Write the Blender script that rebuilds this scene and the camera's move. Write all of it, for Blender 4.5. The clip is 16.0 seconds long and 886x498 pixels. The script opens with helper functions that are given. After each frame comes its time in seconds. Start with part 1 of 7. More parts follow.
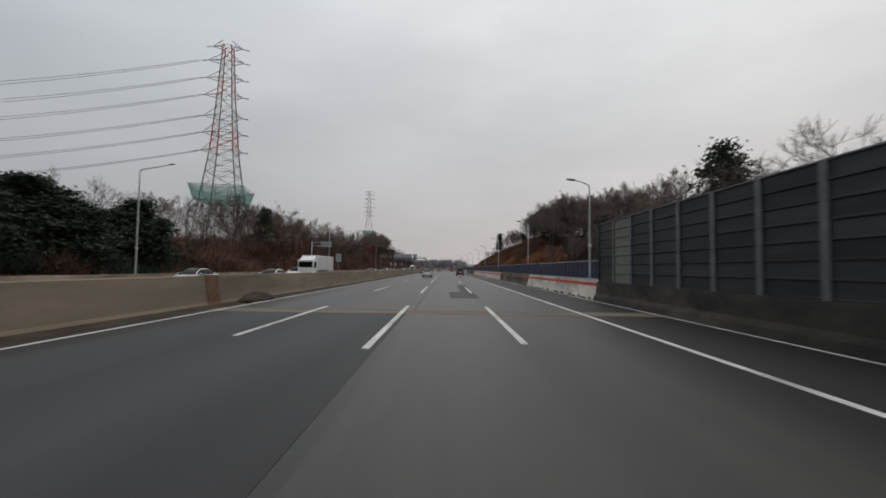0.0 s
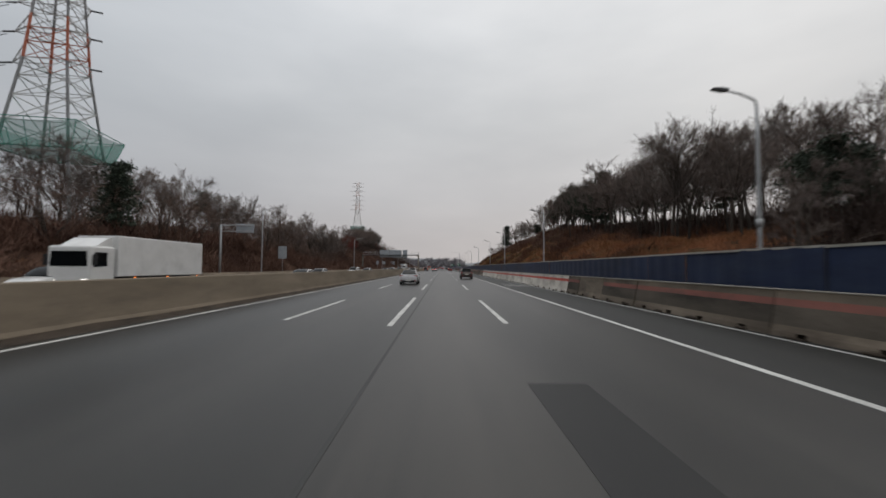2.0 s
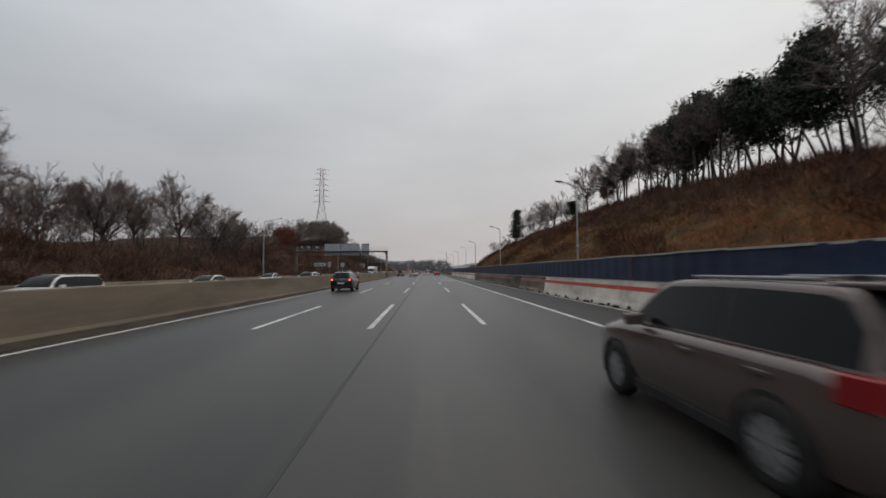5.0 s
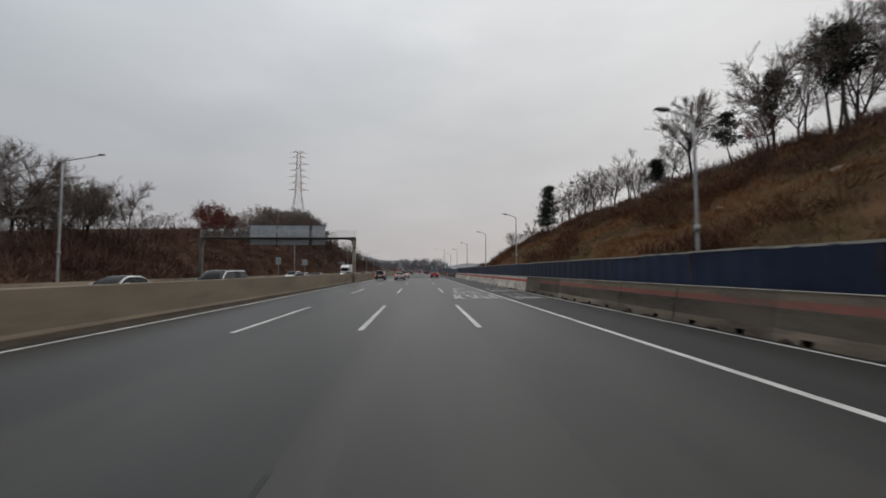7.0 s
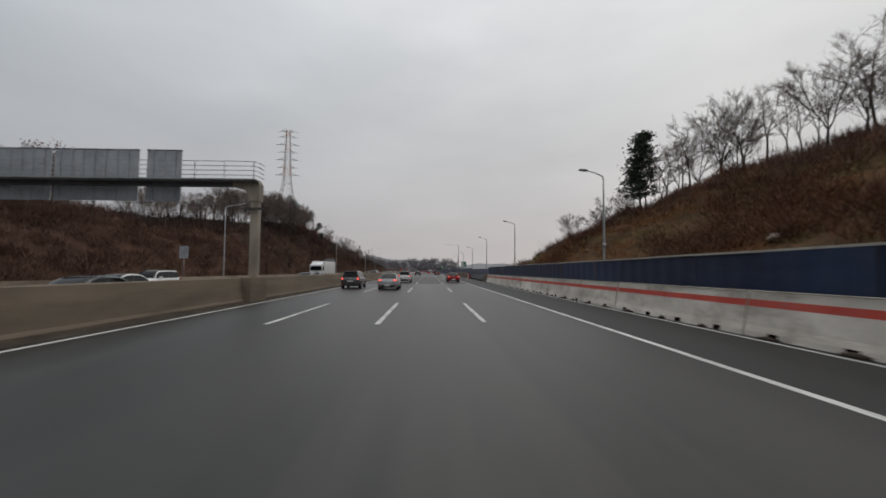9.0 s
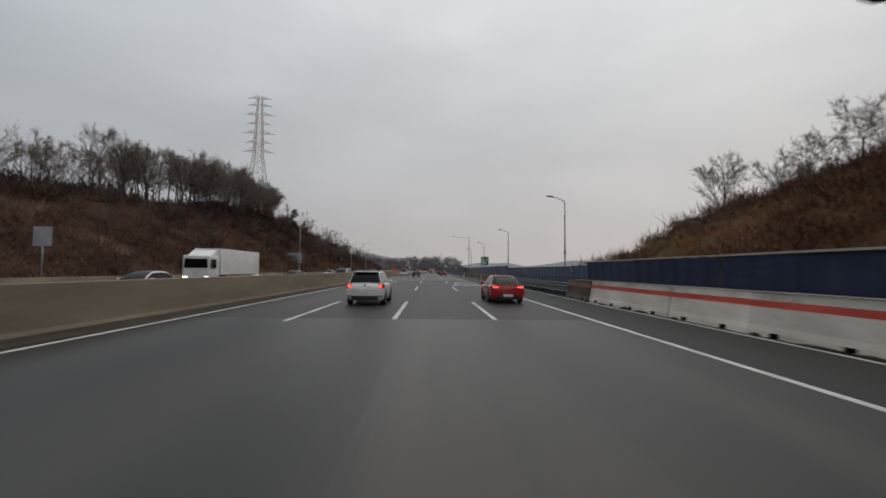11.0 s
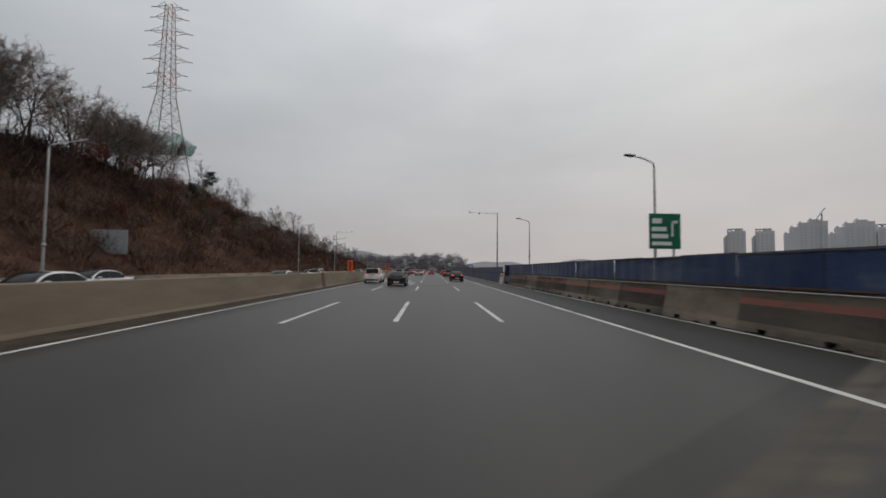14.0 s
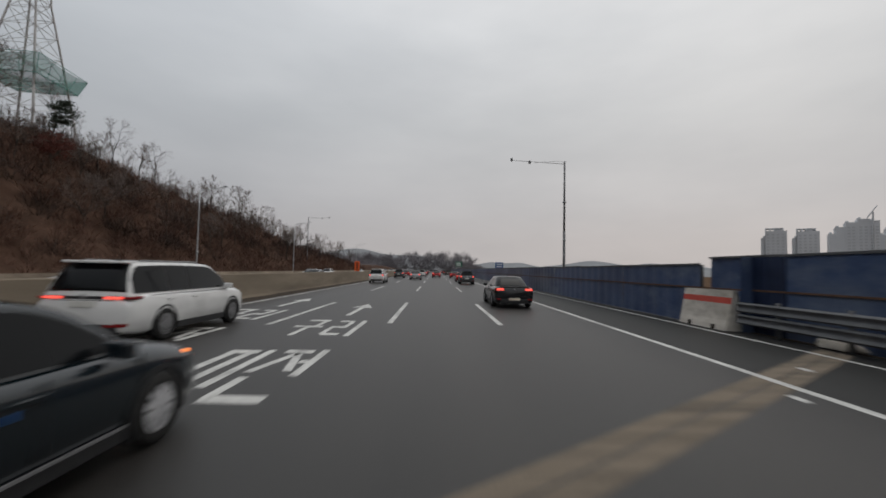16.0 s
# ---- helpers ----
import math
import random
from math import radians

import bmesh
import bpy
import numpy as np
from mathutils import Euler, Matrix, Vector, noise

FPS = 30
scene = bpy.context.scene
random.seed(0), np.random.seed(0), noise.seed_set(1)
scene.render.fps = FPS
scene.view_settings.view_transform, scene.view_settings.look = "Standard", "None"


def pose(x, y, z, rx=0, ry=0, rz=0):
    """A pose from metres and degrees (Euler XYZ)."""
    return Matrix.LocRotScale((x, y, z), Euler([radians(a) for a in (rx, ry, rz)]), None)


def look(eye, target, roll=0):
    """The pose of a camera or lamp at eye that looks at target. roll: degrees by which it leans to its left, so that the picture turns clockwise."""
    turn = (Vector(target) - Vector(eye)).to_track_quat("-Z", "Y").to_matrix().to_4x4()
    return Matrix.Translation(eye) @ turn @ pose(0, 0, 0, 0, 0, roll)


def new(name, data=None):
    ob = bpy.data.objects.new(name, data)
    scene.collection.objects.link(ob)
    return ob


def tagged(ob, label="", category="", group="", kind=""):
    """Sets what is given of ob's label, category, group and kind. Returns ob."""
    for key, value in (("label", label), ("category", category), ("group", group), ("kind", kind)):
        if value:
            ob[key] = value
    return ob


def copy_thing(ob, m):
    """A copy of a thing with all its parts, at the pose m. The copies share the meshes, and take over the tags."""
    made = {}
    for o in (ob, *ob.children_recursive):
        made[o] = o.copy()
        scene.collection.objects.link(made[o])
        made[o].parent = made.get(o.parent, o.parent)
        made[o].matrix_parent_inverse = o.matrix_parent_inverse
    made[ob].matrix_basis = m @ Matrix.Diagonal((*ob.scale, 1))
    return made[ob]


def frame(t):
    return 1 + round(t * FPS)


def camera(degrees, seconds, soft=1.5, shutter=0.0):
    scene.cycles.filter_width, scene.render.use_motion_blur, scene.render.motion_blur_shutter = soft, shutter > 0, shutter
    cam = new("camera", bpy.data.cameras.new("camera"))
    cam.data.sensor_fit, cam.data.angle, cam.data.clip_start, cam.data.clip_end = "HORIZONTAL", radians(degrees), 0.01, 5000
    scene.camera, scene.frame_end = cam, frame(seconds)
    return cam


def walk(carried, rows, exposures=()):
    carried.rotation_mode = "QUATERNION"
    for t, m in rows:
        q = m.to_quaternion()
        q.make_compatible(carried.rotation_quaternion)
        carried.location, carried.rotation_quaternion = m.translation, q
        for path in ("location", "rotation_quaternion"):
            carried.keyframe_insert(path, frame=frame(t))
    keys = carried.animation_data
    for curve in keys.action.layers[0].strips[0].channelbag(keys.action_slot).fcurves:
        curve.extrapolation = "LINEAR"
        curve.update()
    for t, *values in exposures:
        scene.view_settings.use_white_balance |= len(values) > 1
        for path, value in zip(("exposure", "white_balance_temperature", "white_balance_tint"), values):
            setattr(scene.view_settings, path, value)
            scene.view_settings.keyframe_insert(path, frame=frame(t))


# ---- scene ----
cam = camera(93.95, 16.0, soft=1.7, shutter=0.25)
EYE = 1.73
# seconds, metres across, metres along, yaw, pitch, lean to the left
PATH = [
    (0.0, -0.08, 0.05, 0.36, 2.68, 0.73),
    (0.5, -0.15, 9.08, 0.20, 2.69, 0.68),
    (1.0, -0.12, 17.68, 0.24, 2.44, 0.61),
    (1.5, -0.19, 26.65, -0.30, 2.24, 0.50),
    (2.0, -0.23, 36.91, -0.08, 2.56, 0.46),
    (2.5, -0.19, 47.09, 0.05, 2.49, 0.38),
    (3.0, -0.11, 57.25, -0.17, 2.86, 0.30),
    (5.5, -0.07, 107.71, -2.90, 2.97, -0.36),
    (6.0, -0.05, 117.83, -3.22, 2.98, -0.31),
    (6.5, -0.03, 128.11, -3.08, 2.91, -0.19),
    (7.0, -0.05, 138.30, -3.20, 2.98, -0.09),
    (7.5, -0.02, 148.65, -3.00, 2.98, -0.06),
    (8.0, -0.01, 157.70, -3.01, 3.02, 0.04),
    (8.5, -0.03, 167.36, -2.52, 3.04, 0.12),
    (9.0, -0.12, 176.84, -1.96, 3.01, 0.30),
    (9.5, -0.21, 186.53, -1.89, 2.87, 0.47),
    (10.0, -0.34, 196.62, -1.83, 2.93, 0.62),
    (12.5, -0.69, 246.70, -1.79, 2.84, 0.69),
    (13.0, -0.70, 257.33, -1.78, 2.85, 0.65),
    (13.5, -0.69, 267.25, -1.63, 3.00, 0.63),
    (14.0, -0.67, 277.05, -1.85, 2.81, 0.61),
    (14.5, -0.65, 286.87, -1.91, 2.53, 0.73),
    (15.0, -0.54, 297.31, -1.57, 2.66, 0.93),
    (15.5, -0.44, 307.63, -1.44, 2.81, 1.03),
    (16.0, -0.37, 317.74, -1.09, 2.87, 1.23),
]
walk(cam, [(t, pose(x, y, EYE, 90 + pitch, -lean, yaw)) for t, x, y, yaw, pitch, lean in PATH], [(0.0, 0.08), (6.0, 0.06), (9.0, 0.02), (12.5, -0.03), (16.0, -0.03)])

# ---- world and light: a flat grey overcast sky ----
world = bpy.data.worlds.new("overcast")
scene.world = world
world.use_nodes = True
wn, wl = world.node_tree.nodes, world.node_tree.links
wn.clear()
sky = wn.new("ShaderNodeTexSky")
sky.sky_type, sky.sun_disc = "NISHITA", False
sky.sun_elevation, sky.sun_rotation = radians(70), radians(34)
sky.air_density, sky.dust_density, sky.ozone_density = 1.0, 6.0, 1.0
grey = wn.new("ShaderNodeHueSaturation")
grey.inputs["Saturation"].default_value = 0.12
cloud_at = wn.new("ShaderNodeTexCoord")
cloud_map = wn.new("ShaderNodeMapping")
cloud_map.inputs["Scale"].default_value = (1.0, 1.0, 3.0)
cloud = wn.new("ShaderNodeTexNoise")
cloud.inputs["Scale"].default_value, cloud.inputs["Detail"].default_value = 1.7, 5.0
parts = wn.new("ShaderNodeSeparateXYZ")
height = wn.new("ShaderNodeValToRGB")
steps = height.color_ramp
steps.elements[0].position, steps.elements[0].color = 0.0, (4.75, 4.45, 4.35, 1)
steps.elements[1].position, steps.elements[1].color = 0.75, (7.8, 7.9, 8.05, 1)
for at, tone in ((0.07, (4.65, 4.42, 4.36)), (0.16, (4.55, 4.5, 4.55)), (0.32, (5.0, 5.1, 5.2)), (0.5, (6.4, 6.55, 6.7))):
    steps.elements.new(at).color = (*tone, 1)
across = wn.new("ShaderNodeMapRange")
across.inputs["From Min"].default_value, across.inputs["From Max"].default_value = -0.8, 0.6
tint = wn.new("ShaderNodeValToRGB")
tint.color_ramp.elements[0].color, tint.color_ramp.elements[1].color = (0.815, 0.850, 0.895, 1), (1.215, 1.185, 1.16, 1)
brighter = wn.new("ShaderNodeMixRGB")
brighter.blend_type = "MULTIPLY"
brighter.inputs["Fac"].default_value = 1.0
cloud_ramp = wn.new("ShaderNodeValToRGB")
cloud_ramp.color_ramp.elements[0].position, cloud_ramp.color_ramp.elements[0].color = 0.3, (0.88, 0.89, 0.90, 1)
cloud_ramp.color_ramp.elements[1].position, cloud_ramp.color_ramp.elements[1].color = 0.72, (1.12, 1.115, 1.11, 1)
clouds = wn.new("ShaderNodeMixRGB")
clouds.blend_type = "MULTIPLY"
clouds.inputs["Fac"].default_value = 1.0
mixed = wn.new("ShaderNodeMixRGB")
mixed.inputs["Fac"].default_value = 0.97
back = wn.new("ShaderNodeBackground")
back.inputs["Strength"].default_value = 0.1
wout = wn.new("ShaderNodeOutputWorld")
wl.new(sky.outputs["Color"], grey.inputs["Color"])
wl.new(cloud_at.outputs["Generated"], cloud_map.inputs["Vector"])
wl.new(cloud_map.outputs["Vector"], cloud.inputs["Vector"])
wl.new(cloud_at.outputs["Generated"], parts.inputs["Vector"])
wl.new(parts.outputs["Z"], height.inputs["Fac"])
wl.new(cloud.outputs["Fac"], cloud_ramp.inputs["Fac"])
wl.new(height.outputs["Color"], clouds.inputs["Color1"])
wl.new(cloud_ramp.outputs["Color"], clouds.inputs["Color2"])
wl.new(grey.outputs["Color"], mixed.inputs["Color1"])
wl.new(parts.outputs["X"], across.inputs["Value"])
wl.new(clouds.outputs["Color"], brighter.inputs["Color1"])
wl.new(across.outputs["Result"], tint.inputs["Fac"])
wl.new(tint.outputs["Color"], brighter.inputs["Color2"])
wl.new(brighter.outputs["Color"], mixed.inputs["Color2"])
wl.new(mixed.outputs["Color"], back.inputs["Color"])
wl.new(back.outputs["Background"], wout.inputs["Surface"])

sun = new("sun", bpy.data.lights.new("sun", "SUN"))
sun.data.energy, sun.data.angle, sun.data.color = 0.5, radians(40), (1.0, 0.96, 0.9)
sun.matrix_world = look((20, 30, 120), (0, 0, 0))
scene.view_settings.exposure = 0.0


# ---- materials ----
def material(name, base, rough=0.8, metal=0.0, spec=0.3):
    m = bpy.data.materials.new(name)
    m.use_nodes = True
    b = m.node_tree.nodes["Principled BSDF"]
    b.inputs["Base Color"].default_value = (*base, 1)
    b.inputs["Roughness"].default_value = rough
    b.inputs["Metallic"].default_value = metal
    b.inputs["Specular IOR Level"].default_value = spec
    return m


def node(m, kind, **settings):
    n = m.node_tree.nodes.new(kind)
    for key, value in settings.items():
        if key in n.inputs:
            n.inputs[key].default_value = value
    return n


def link(m, a, b):
    m.node_tree.links.new(a, b)


def varied(name, dark, light, scale, rough=0.85, stretch=(1, 1, 1), grain=40.0, bump=0.15, stain=None, stain_scale=0.25, metal=0.0, spec=0.3, per_piece=0.0):
    """A surface whose colour wanders between two tones at a large and a fine scale, with a relief and, if given, stains."""
    m = material(name, light, rough, metal, spec)
    b = m.node_tree.nodes["Principled BSDF"]
    at = node(m, "ShaderNodeNewGeometry")
    place = node(m, "ShaderNodeMapping", Scale=stretch)
    link(m, at.outputs["Position"], place.inputs["Vector"])
    big = node(m, "ShaderNodeTexNoise", Scale=scale, Detail=6.0, Roughness=0.6)
    fine = node(m, "ShaderNodeTexNoise", Scale=grain, Detail=3.0, Roughness=0.7)
    link(m, place.outputs["Vector"], big.inputs["Vector"])
    link(m, at.outputs["Position"], fine.inputs["Vector"])
    both = node(m, "ShaderNodeMath")
    both.operation = "MULTIPLY_ADD"
    both.inputs[1].default_value = 0.35
    link(m, fine.outputs["Fac"], both.inputs[0])
    link(m, big.outputs["Fac"], both.inputs[2])
    ramp = node(m, "ShaderNodeValToRGB")
    ramp.color_ramp.elements[0].position, ramp.color_ramp.elements[0].color = 0.45, (*dark, 1)
    ramp.color_ramp.elements[1].position, ramp.color_ramp.elements[1].color = 0.85, (*light, 1)
    link(m, both.outputs[0], ramp.inputs["Fac"])
    colour = ramp.outputs["Color"]
    if stain:
        spots = node(m, "ShaderNodeTexNoise", Scale=stain_scale, Detail=8.0, Roughness=0.7)
        link(m, place.outputs["Vector"], spots.inputs["Vector"])
        edge = node(m, "ShaderNodeValToRGB")
        edge.color_ramp.elements[0].position, edge.color_ramp.elements[0].color = 0.5, (0, 0, 0, 1)
        edge.color_ramp.elements[1].position, edge.color_ramp.elements[1].color = 0.68, (0.8, 0.8, 0.8, 1)
        link(m, spots.outputs["Fac"], edge.inputs["Fac"])
        mix = node(m, "ShaderNodeMixRGB")
        mix.inputs["Color2"].default_value = (*stain, 1)
        link(m, edge.outputs["Color"], mix.inputs["Fac"])
        link(m, colour, mix.inputs["Color1"])
        colour = mix.outputs["Color"]
    if per_piece:
        info = node(m, "ShaderNodeObjectInfo")
        shift = node(m, "ShaderNodeMapRange")
        shift.inputs["To Min"].default_value, shift.inputs["To Max"].default_value = 1 - per_piece, 1 + per_piece
        link(m, info.outputs["Random"], shift.inputs["Value"])
        tone = node(m, "ShaderNodeHueSaturation")
        link(m, shift.outputs["Result"], tone.inputs["Value"])
        link(m, colour, tone.inputs["Color"])
        colour = tone.outputs["Color"]
    link(m, colour, b.inputs["Base Color"])
    if bump:
        relief = node(m, "ShaderNodeBump", Strength=bump, Distance=0.02)
        link(m, fine.outputs["Fac"], relief.inputs["Height"])
        link(m, relief.outputs["Normal"], b.inputs["Normal"])
    return m


def glowing(name, base, strength):
    m = material(name, base, 0.3)
    b = m.node_tree.nodes["Principled BSDF"]
    b.inputs["Emission Color"].default_value = (*base, 1)
    b.inputs["Emission Strength"].default_value = strength
    return m


def leafy(name, dark, light, patch=0.3, middle=None):
    """Foliage or twigs: each island of the mesh takes a tone of its own, and so does each clump."""
    m = material(name, light, 0.85, 0.0, 0.15)
    b = m.node_tree.nodes["Principled BSDF"]
    at = node(m, "ShaderNodeNewGeometry")
    ramp = node(m, "ShaderNodeValToRGB")
    ramp.color_ramp.elements[0].color = (*dark, 1)
    ramp.color_ramp.elements[1].color = (*light, 1)
    clump = node(m, "ShaderNodeTexNoise", Scale=patch, Detail=4.0, Roughness=0.65)
    link(m, at.outputs["Position"], clump.inputs["Vector"])
    spread = node(m, "ShaderNodeMapRange")
    spread.inputs["From Min"].default_value, spread.inputs["From Max"].default_value = 0.32, 0.68
    link(m, clump.outputs["Fac"], spread.inputs["Value"])
    both = node(m, "ShaderNodeMath")
    both.operation = "MULTIPLY_ADD"
    both.inputs[1].default_value = 0.45
    link(m, at.outputs["Random Per Island"], both.inputs[0])
    part_way = node(m, "ShaderNodeMath")
    part_way.operation = "MULTIPLY"
    part_way.inputs[1].default_value = 0.55
    link(m, spread.outputs["Result"], part_way.inputs[0])
    link(m, part_way.outputs[0], both.inputs[2])
    if middle:
        ramp.color_ramp.elements.new(0.5).color = (*middle, 1)
    link(m, both.outputs[0], ramp.inputs["Fac"])
    link(m, ramp.outputs["Color"], b.inputs["Base Color"])
    return m


ASPHALT = varied("asphalt", (0.0134, 0.0135, 0.0126), (0.0464, 0.0424, 0.0379), 0.5, 0.40, (1.0, 0.06, 1), 60, 0.15, (0.0164, 0.0161, 0.0152), 1.1, spec=0.40)
# Slow-lane, fast-lane and shoulder asphalt: darker, with lens vignetting added into the colour.
ASPHALT_SLOW = varied("slow_lane_asphalt", (0.0089, 0.0092, 0.0087), (0.0293, 0.0279, 0.0253), 0.5, 0.40, (1.0, 0.06, 1), 60, 0.15, (0.0104, 0.0106, 0.0101), 1.1, spec=0.40)
ASPHALT_FAST = varied("fast_lane_asphalt", (0.0088, 0.0097, 0.0098), (0.0287, 0.0294, 0.0283), 0.5, 0.40, (1.0, 0.06, 1), 60, 0.15, (0.0105, 0.0113, 0.0115), 1.1, spec=0.40)
ASPHALT_DARK = varied("dark_lane_asphalt", (0.0078, 0.0079, 0.0075), (0.0245, 0.0232, 0.0210), 0.5, 0.5, (1.0, 0.06, 1), 60, 0.15, (0.0102, 0.0101, 0.0096), 1.1, spec=0.36)
ASPHALT_NEW = varied("new_asphalt", (0.0125, 0.0128, 0.0135), (0.030, 0.0302, 0.031), 0.6, 0.6, (1.0, 0.06, 1), 60, 0.25, spec=0.32)
ASPHALT_BROWN = varied("brownish_asphalt", (0.0078, 0.0069, 0.0062), (0.0205, 0.0179, 0.0156), 0.55, 0.47, (1.0, 0.05, 1), 60, 0.15, (0.0105, 0.0093, 0.0082), 1.1, spec=0.5)
SHOULDER = varied("shoulder_asphalt", (0.0070, 0.0075, 0.0072), (0.0168, 0.0173, 0.0165), 0.6, 0.6, (1.0, 0.06, 1), 60, 0.15, (0.0099, 0.0099, 0.0095), 0.4)
def lane_wear_and_sheen(m, amount):
    """Between the lane lines the stone is paler, from polish and from sky reflection put into its colour, and along
    them it stays dark; it wanders a little.
    """
    b = m.node_tree.nodes["Principled BSDF"]
    colour = b.inputs["Base Color"].links[0].from_socket
    at = node(m, "ShaderNodeNewGeometry")
    cut = node(m, "ShaderNodeSeparateXYZ")
    link(m, at.outputs["Position"], cut.inputs["Vector"])
    place = node(m, "ShaderNodeMapping", Scale=(0.5, 0.03, 1.0))
    link(m, at.outputs["Position"], place.inputs["Vector"])
    sway = node(m, "ShaderNodeTexNoise", Scale=1.0, Detail=4.0)
    link(m, place.outputs["Vector"], sway.inputs["Vector"])
    shift = node(m, "ShaderNodeMath")
    shift.operation = "MULTIPLY_ADD"
    shift.inputs[1].default_value = 2.2
    link(m, sway.outputs["Fac"], shift.inputs[0])
    link(m, cut.outputs["X"], shift.inputs[2])
    turn = node(m, "ShaderNodeMath")
    turn.operation = "MULTIPLY_ADD"
    turn.inputs[1].default_value, turn.inputs[2].default_value = 2 * math.pi / 3.52, -1.9
    link(m, shift.outputs[0], turn.inputs[0])
    wave = node(m, "ShaderNodeMath")
    wave.operation = "COSINE"
    link(m, turn.outputs[0], wave.inputs[0])
    gain = node(m, "ShaderNodeMath")
    gain.operation = "MULTIPLY_ADD"
    gain.inputs[1].default_value, gain.inputs[2].default_value = amount, 1.0
    link(m, wave.outputs[0], gain.inputs[0])
    tone = node(m, "ShaderNodeHueSaturation")
    link(m, gain.outputs[0], tone.inputs["Value"])
    link(m, colour, tone.inputs["Color"])
    link(m, tone.outputs["Color"], b.inputs["Base Color"])


lane_wear_and_sheen(ASPHALT, 0.23)
lane_wear_and_sheen(ASPHALT_SLOW, 0.2)
lane_wear_and_sheen(ASPHALT_FAST, 0.2)
lane_wear_and_sheen(ASPHALT_DARK, 0.2)
lane_wear_and_sheen(ASPHALT_BROWN, 0.13)
lane_wear_and_sheen(ASPHALT_NEW, 0.15)
SEAM = varied("bitumen_seam", (0.014, 0.0145, 0.0145), (0.034, 0.0345, 0.034), 1.2, 0.52, (1, 0.2, 1), 30, 0.1, (0.030, 0.031, 0.030), 0.5)
SAND = varied("sandy_joint", (0.10, 0.082, 0.062), (0.19, 0.155, 0.118), 1.5, 0.95, (0.3, 2.0, 1), 30, 0.2, (0.07, 0.06, 0.05), 0.6)
SAND_FAINT = varied("worn_joint_filler", (0.050, 0.046, 0.040), (0.095, 0.084, 0.068), 1.2, 0.95, (0.3, 2.0, 1), 30, 0.2, (0.032, 0.031, 0.029), 0.5)
PAINT = varied("road_paint", (0.36, 0.36, 0.345), (0.60, 0.60, 0.575), 2.5, 0.7, (1, 0.3, 1), 35, 0.1, (0.20, 0.20, 0.195), 1.6)
PAINT_WORN = varied("thin_road_paint", (0.30, 0.30, 0.29), (0.60, 0.60, 0.575), 2.4, 0.8, (1, 0.5, 1), 30, 0.1, (0.12, 0.12, 0.12), 1.3)
PAINT_OLD = varied("worn_road_paint", (0.17, 0.17, 0.165), (0.46, 0.46, 0.44), 2.2, 0.8, (1, 0.5, 1), 30, 0.1, (0.08, 0.08, 0.08), 1.1)
CONCRETE = varied("tan_concrete", (0.132, 0.107, 0.078), (0.228, 0.187, 0.140), 0.5, 0.9, (1, 0.25, 1.5), 25, 0.2, (0.105, 0.088, 0.068), 0.4)
CONCRETE_GREY = varied("grey_concrete", (0.096, 0.076, 0.057), (0.228, 0.186, 0.142), 0.6, 0.9, (1, 0.4, 1.2), 25, 0.2, (0.050, 0.040, 0.032), 0.42, per_piece=0.38)
CONCRETE_SOOT = varied("sooty_concrete", (0.030, 0.026, 0.021), (0.125, 0.105, 0.083), 0.7, 0.95, (1, 0.35, 1.2), 25, 0.2, (0.115, 0.098, 0.080), 0.5, per_piece=0.35)
CONCRETE_DARK = varied("stained_concrete", (0.016, 0.015, 0.014), (0.062, 0.057, 0.05), 0.8, 0.95, (1, 0.5, 1), 25, 0.2, (0.13, 0.115, 0.095), 0.22)
WHITEWASH = varied("whitewashed_concrete", (0.43, 0.395, 0.345), (0.68, 0.635, 0.565), 0.9, 0.85, (1, 0.5, 1), 25, 0.15, (0.22, 0.19, 0.155), 0.7, per_piece=0.12)
RED_STRIPE = varied("red_paint", (0.40, 0.050, 0.035), (0.56, 0.085, 0.06), 1.5, 0.7, (1, 0.6, 1), 30, 0.05, (0.35, 0.12, 0.10), 1.0)
RED_FADED = varied("faded_red_paint", (0.19, 0.090, 0.072), (0.33, 0.125, 0.10), 1.0, 0.85, (1, 0.4, 1), 30, 0.05, (0.13, 0.10, 0.08), 1.1, per_piece=0.25)
DIRT = varied("roadside_dirt", (0.022, 0.017, 0.013), (0.062, 0.047, 0.035), 2.0, 1.0, (1, 0.4, 1), 30, 0.4)
RUST = varied("rusty_steel", (0.075, 0.042, 0.026), (0.15, 0.085, 0.052), 3.0, 0.85, (1, 1, 1), 30, 0.2)
BLUE = varied("blue_sheet", (0.008, 0.014, 0.038), (0.016, 0.028, 0.068), 0.7, 0.55, (1, 0.5, 2.0), 12, 0.05, (0.022, 0.034, 0.066), 0.5, per_piece=0.18)
BLUE_DUSTY = varied("dusty_blue_sheet", (0.022, 0.038, 0.092), (0.058, 0.088, 0.165), 0.5, 0.36, (1, 0.4, 1.0), 10, 0.05, (0.150, 0.178, 0.222), 0.4, per_piece=0.22)
RAIL_TAN = varied("pale_rail", (0.28, 0.26, 0.22), (0.42, 0.40, 0.35), 2.0, 0.7)
STEEL = varied("galvanised_steel", (0.26, 0.265, 0.27), (0.42, 0.425, 0.43), 2.0, 0.5, grain=25, bump=0.05, metal=0.4)
GANTRY_STEEL = varied("grimy_gantry_steel", (0.085, 0.088, 0.075), (0.17, 0.172, 0.150), 1.4, 0.65, grain=25, bump=0.05)
STEEL_DARK = varied("dark_steel", (0.08, 0.083, 0.088), (0.15, 0.153, 0.158), 2.0, 0.55, grain=25, bump=0.05, metal=0.3)
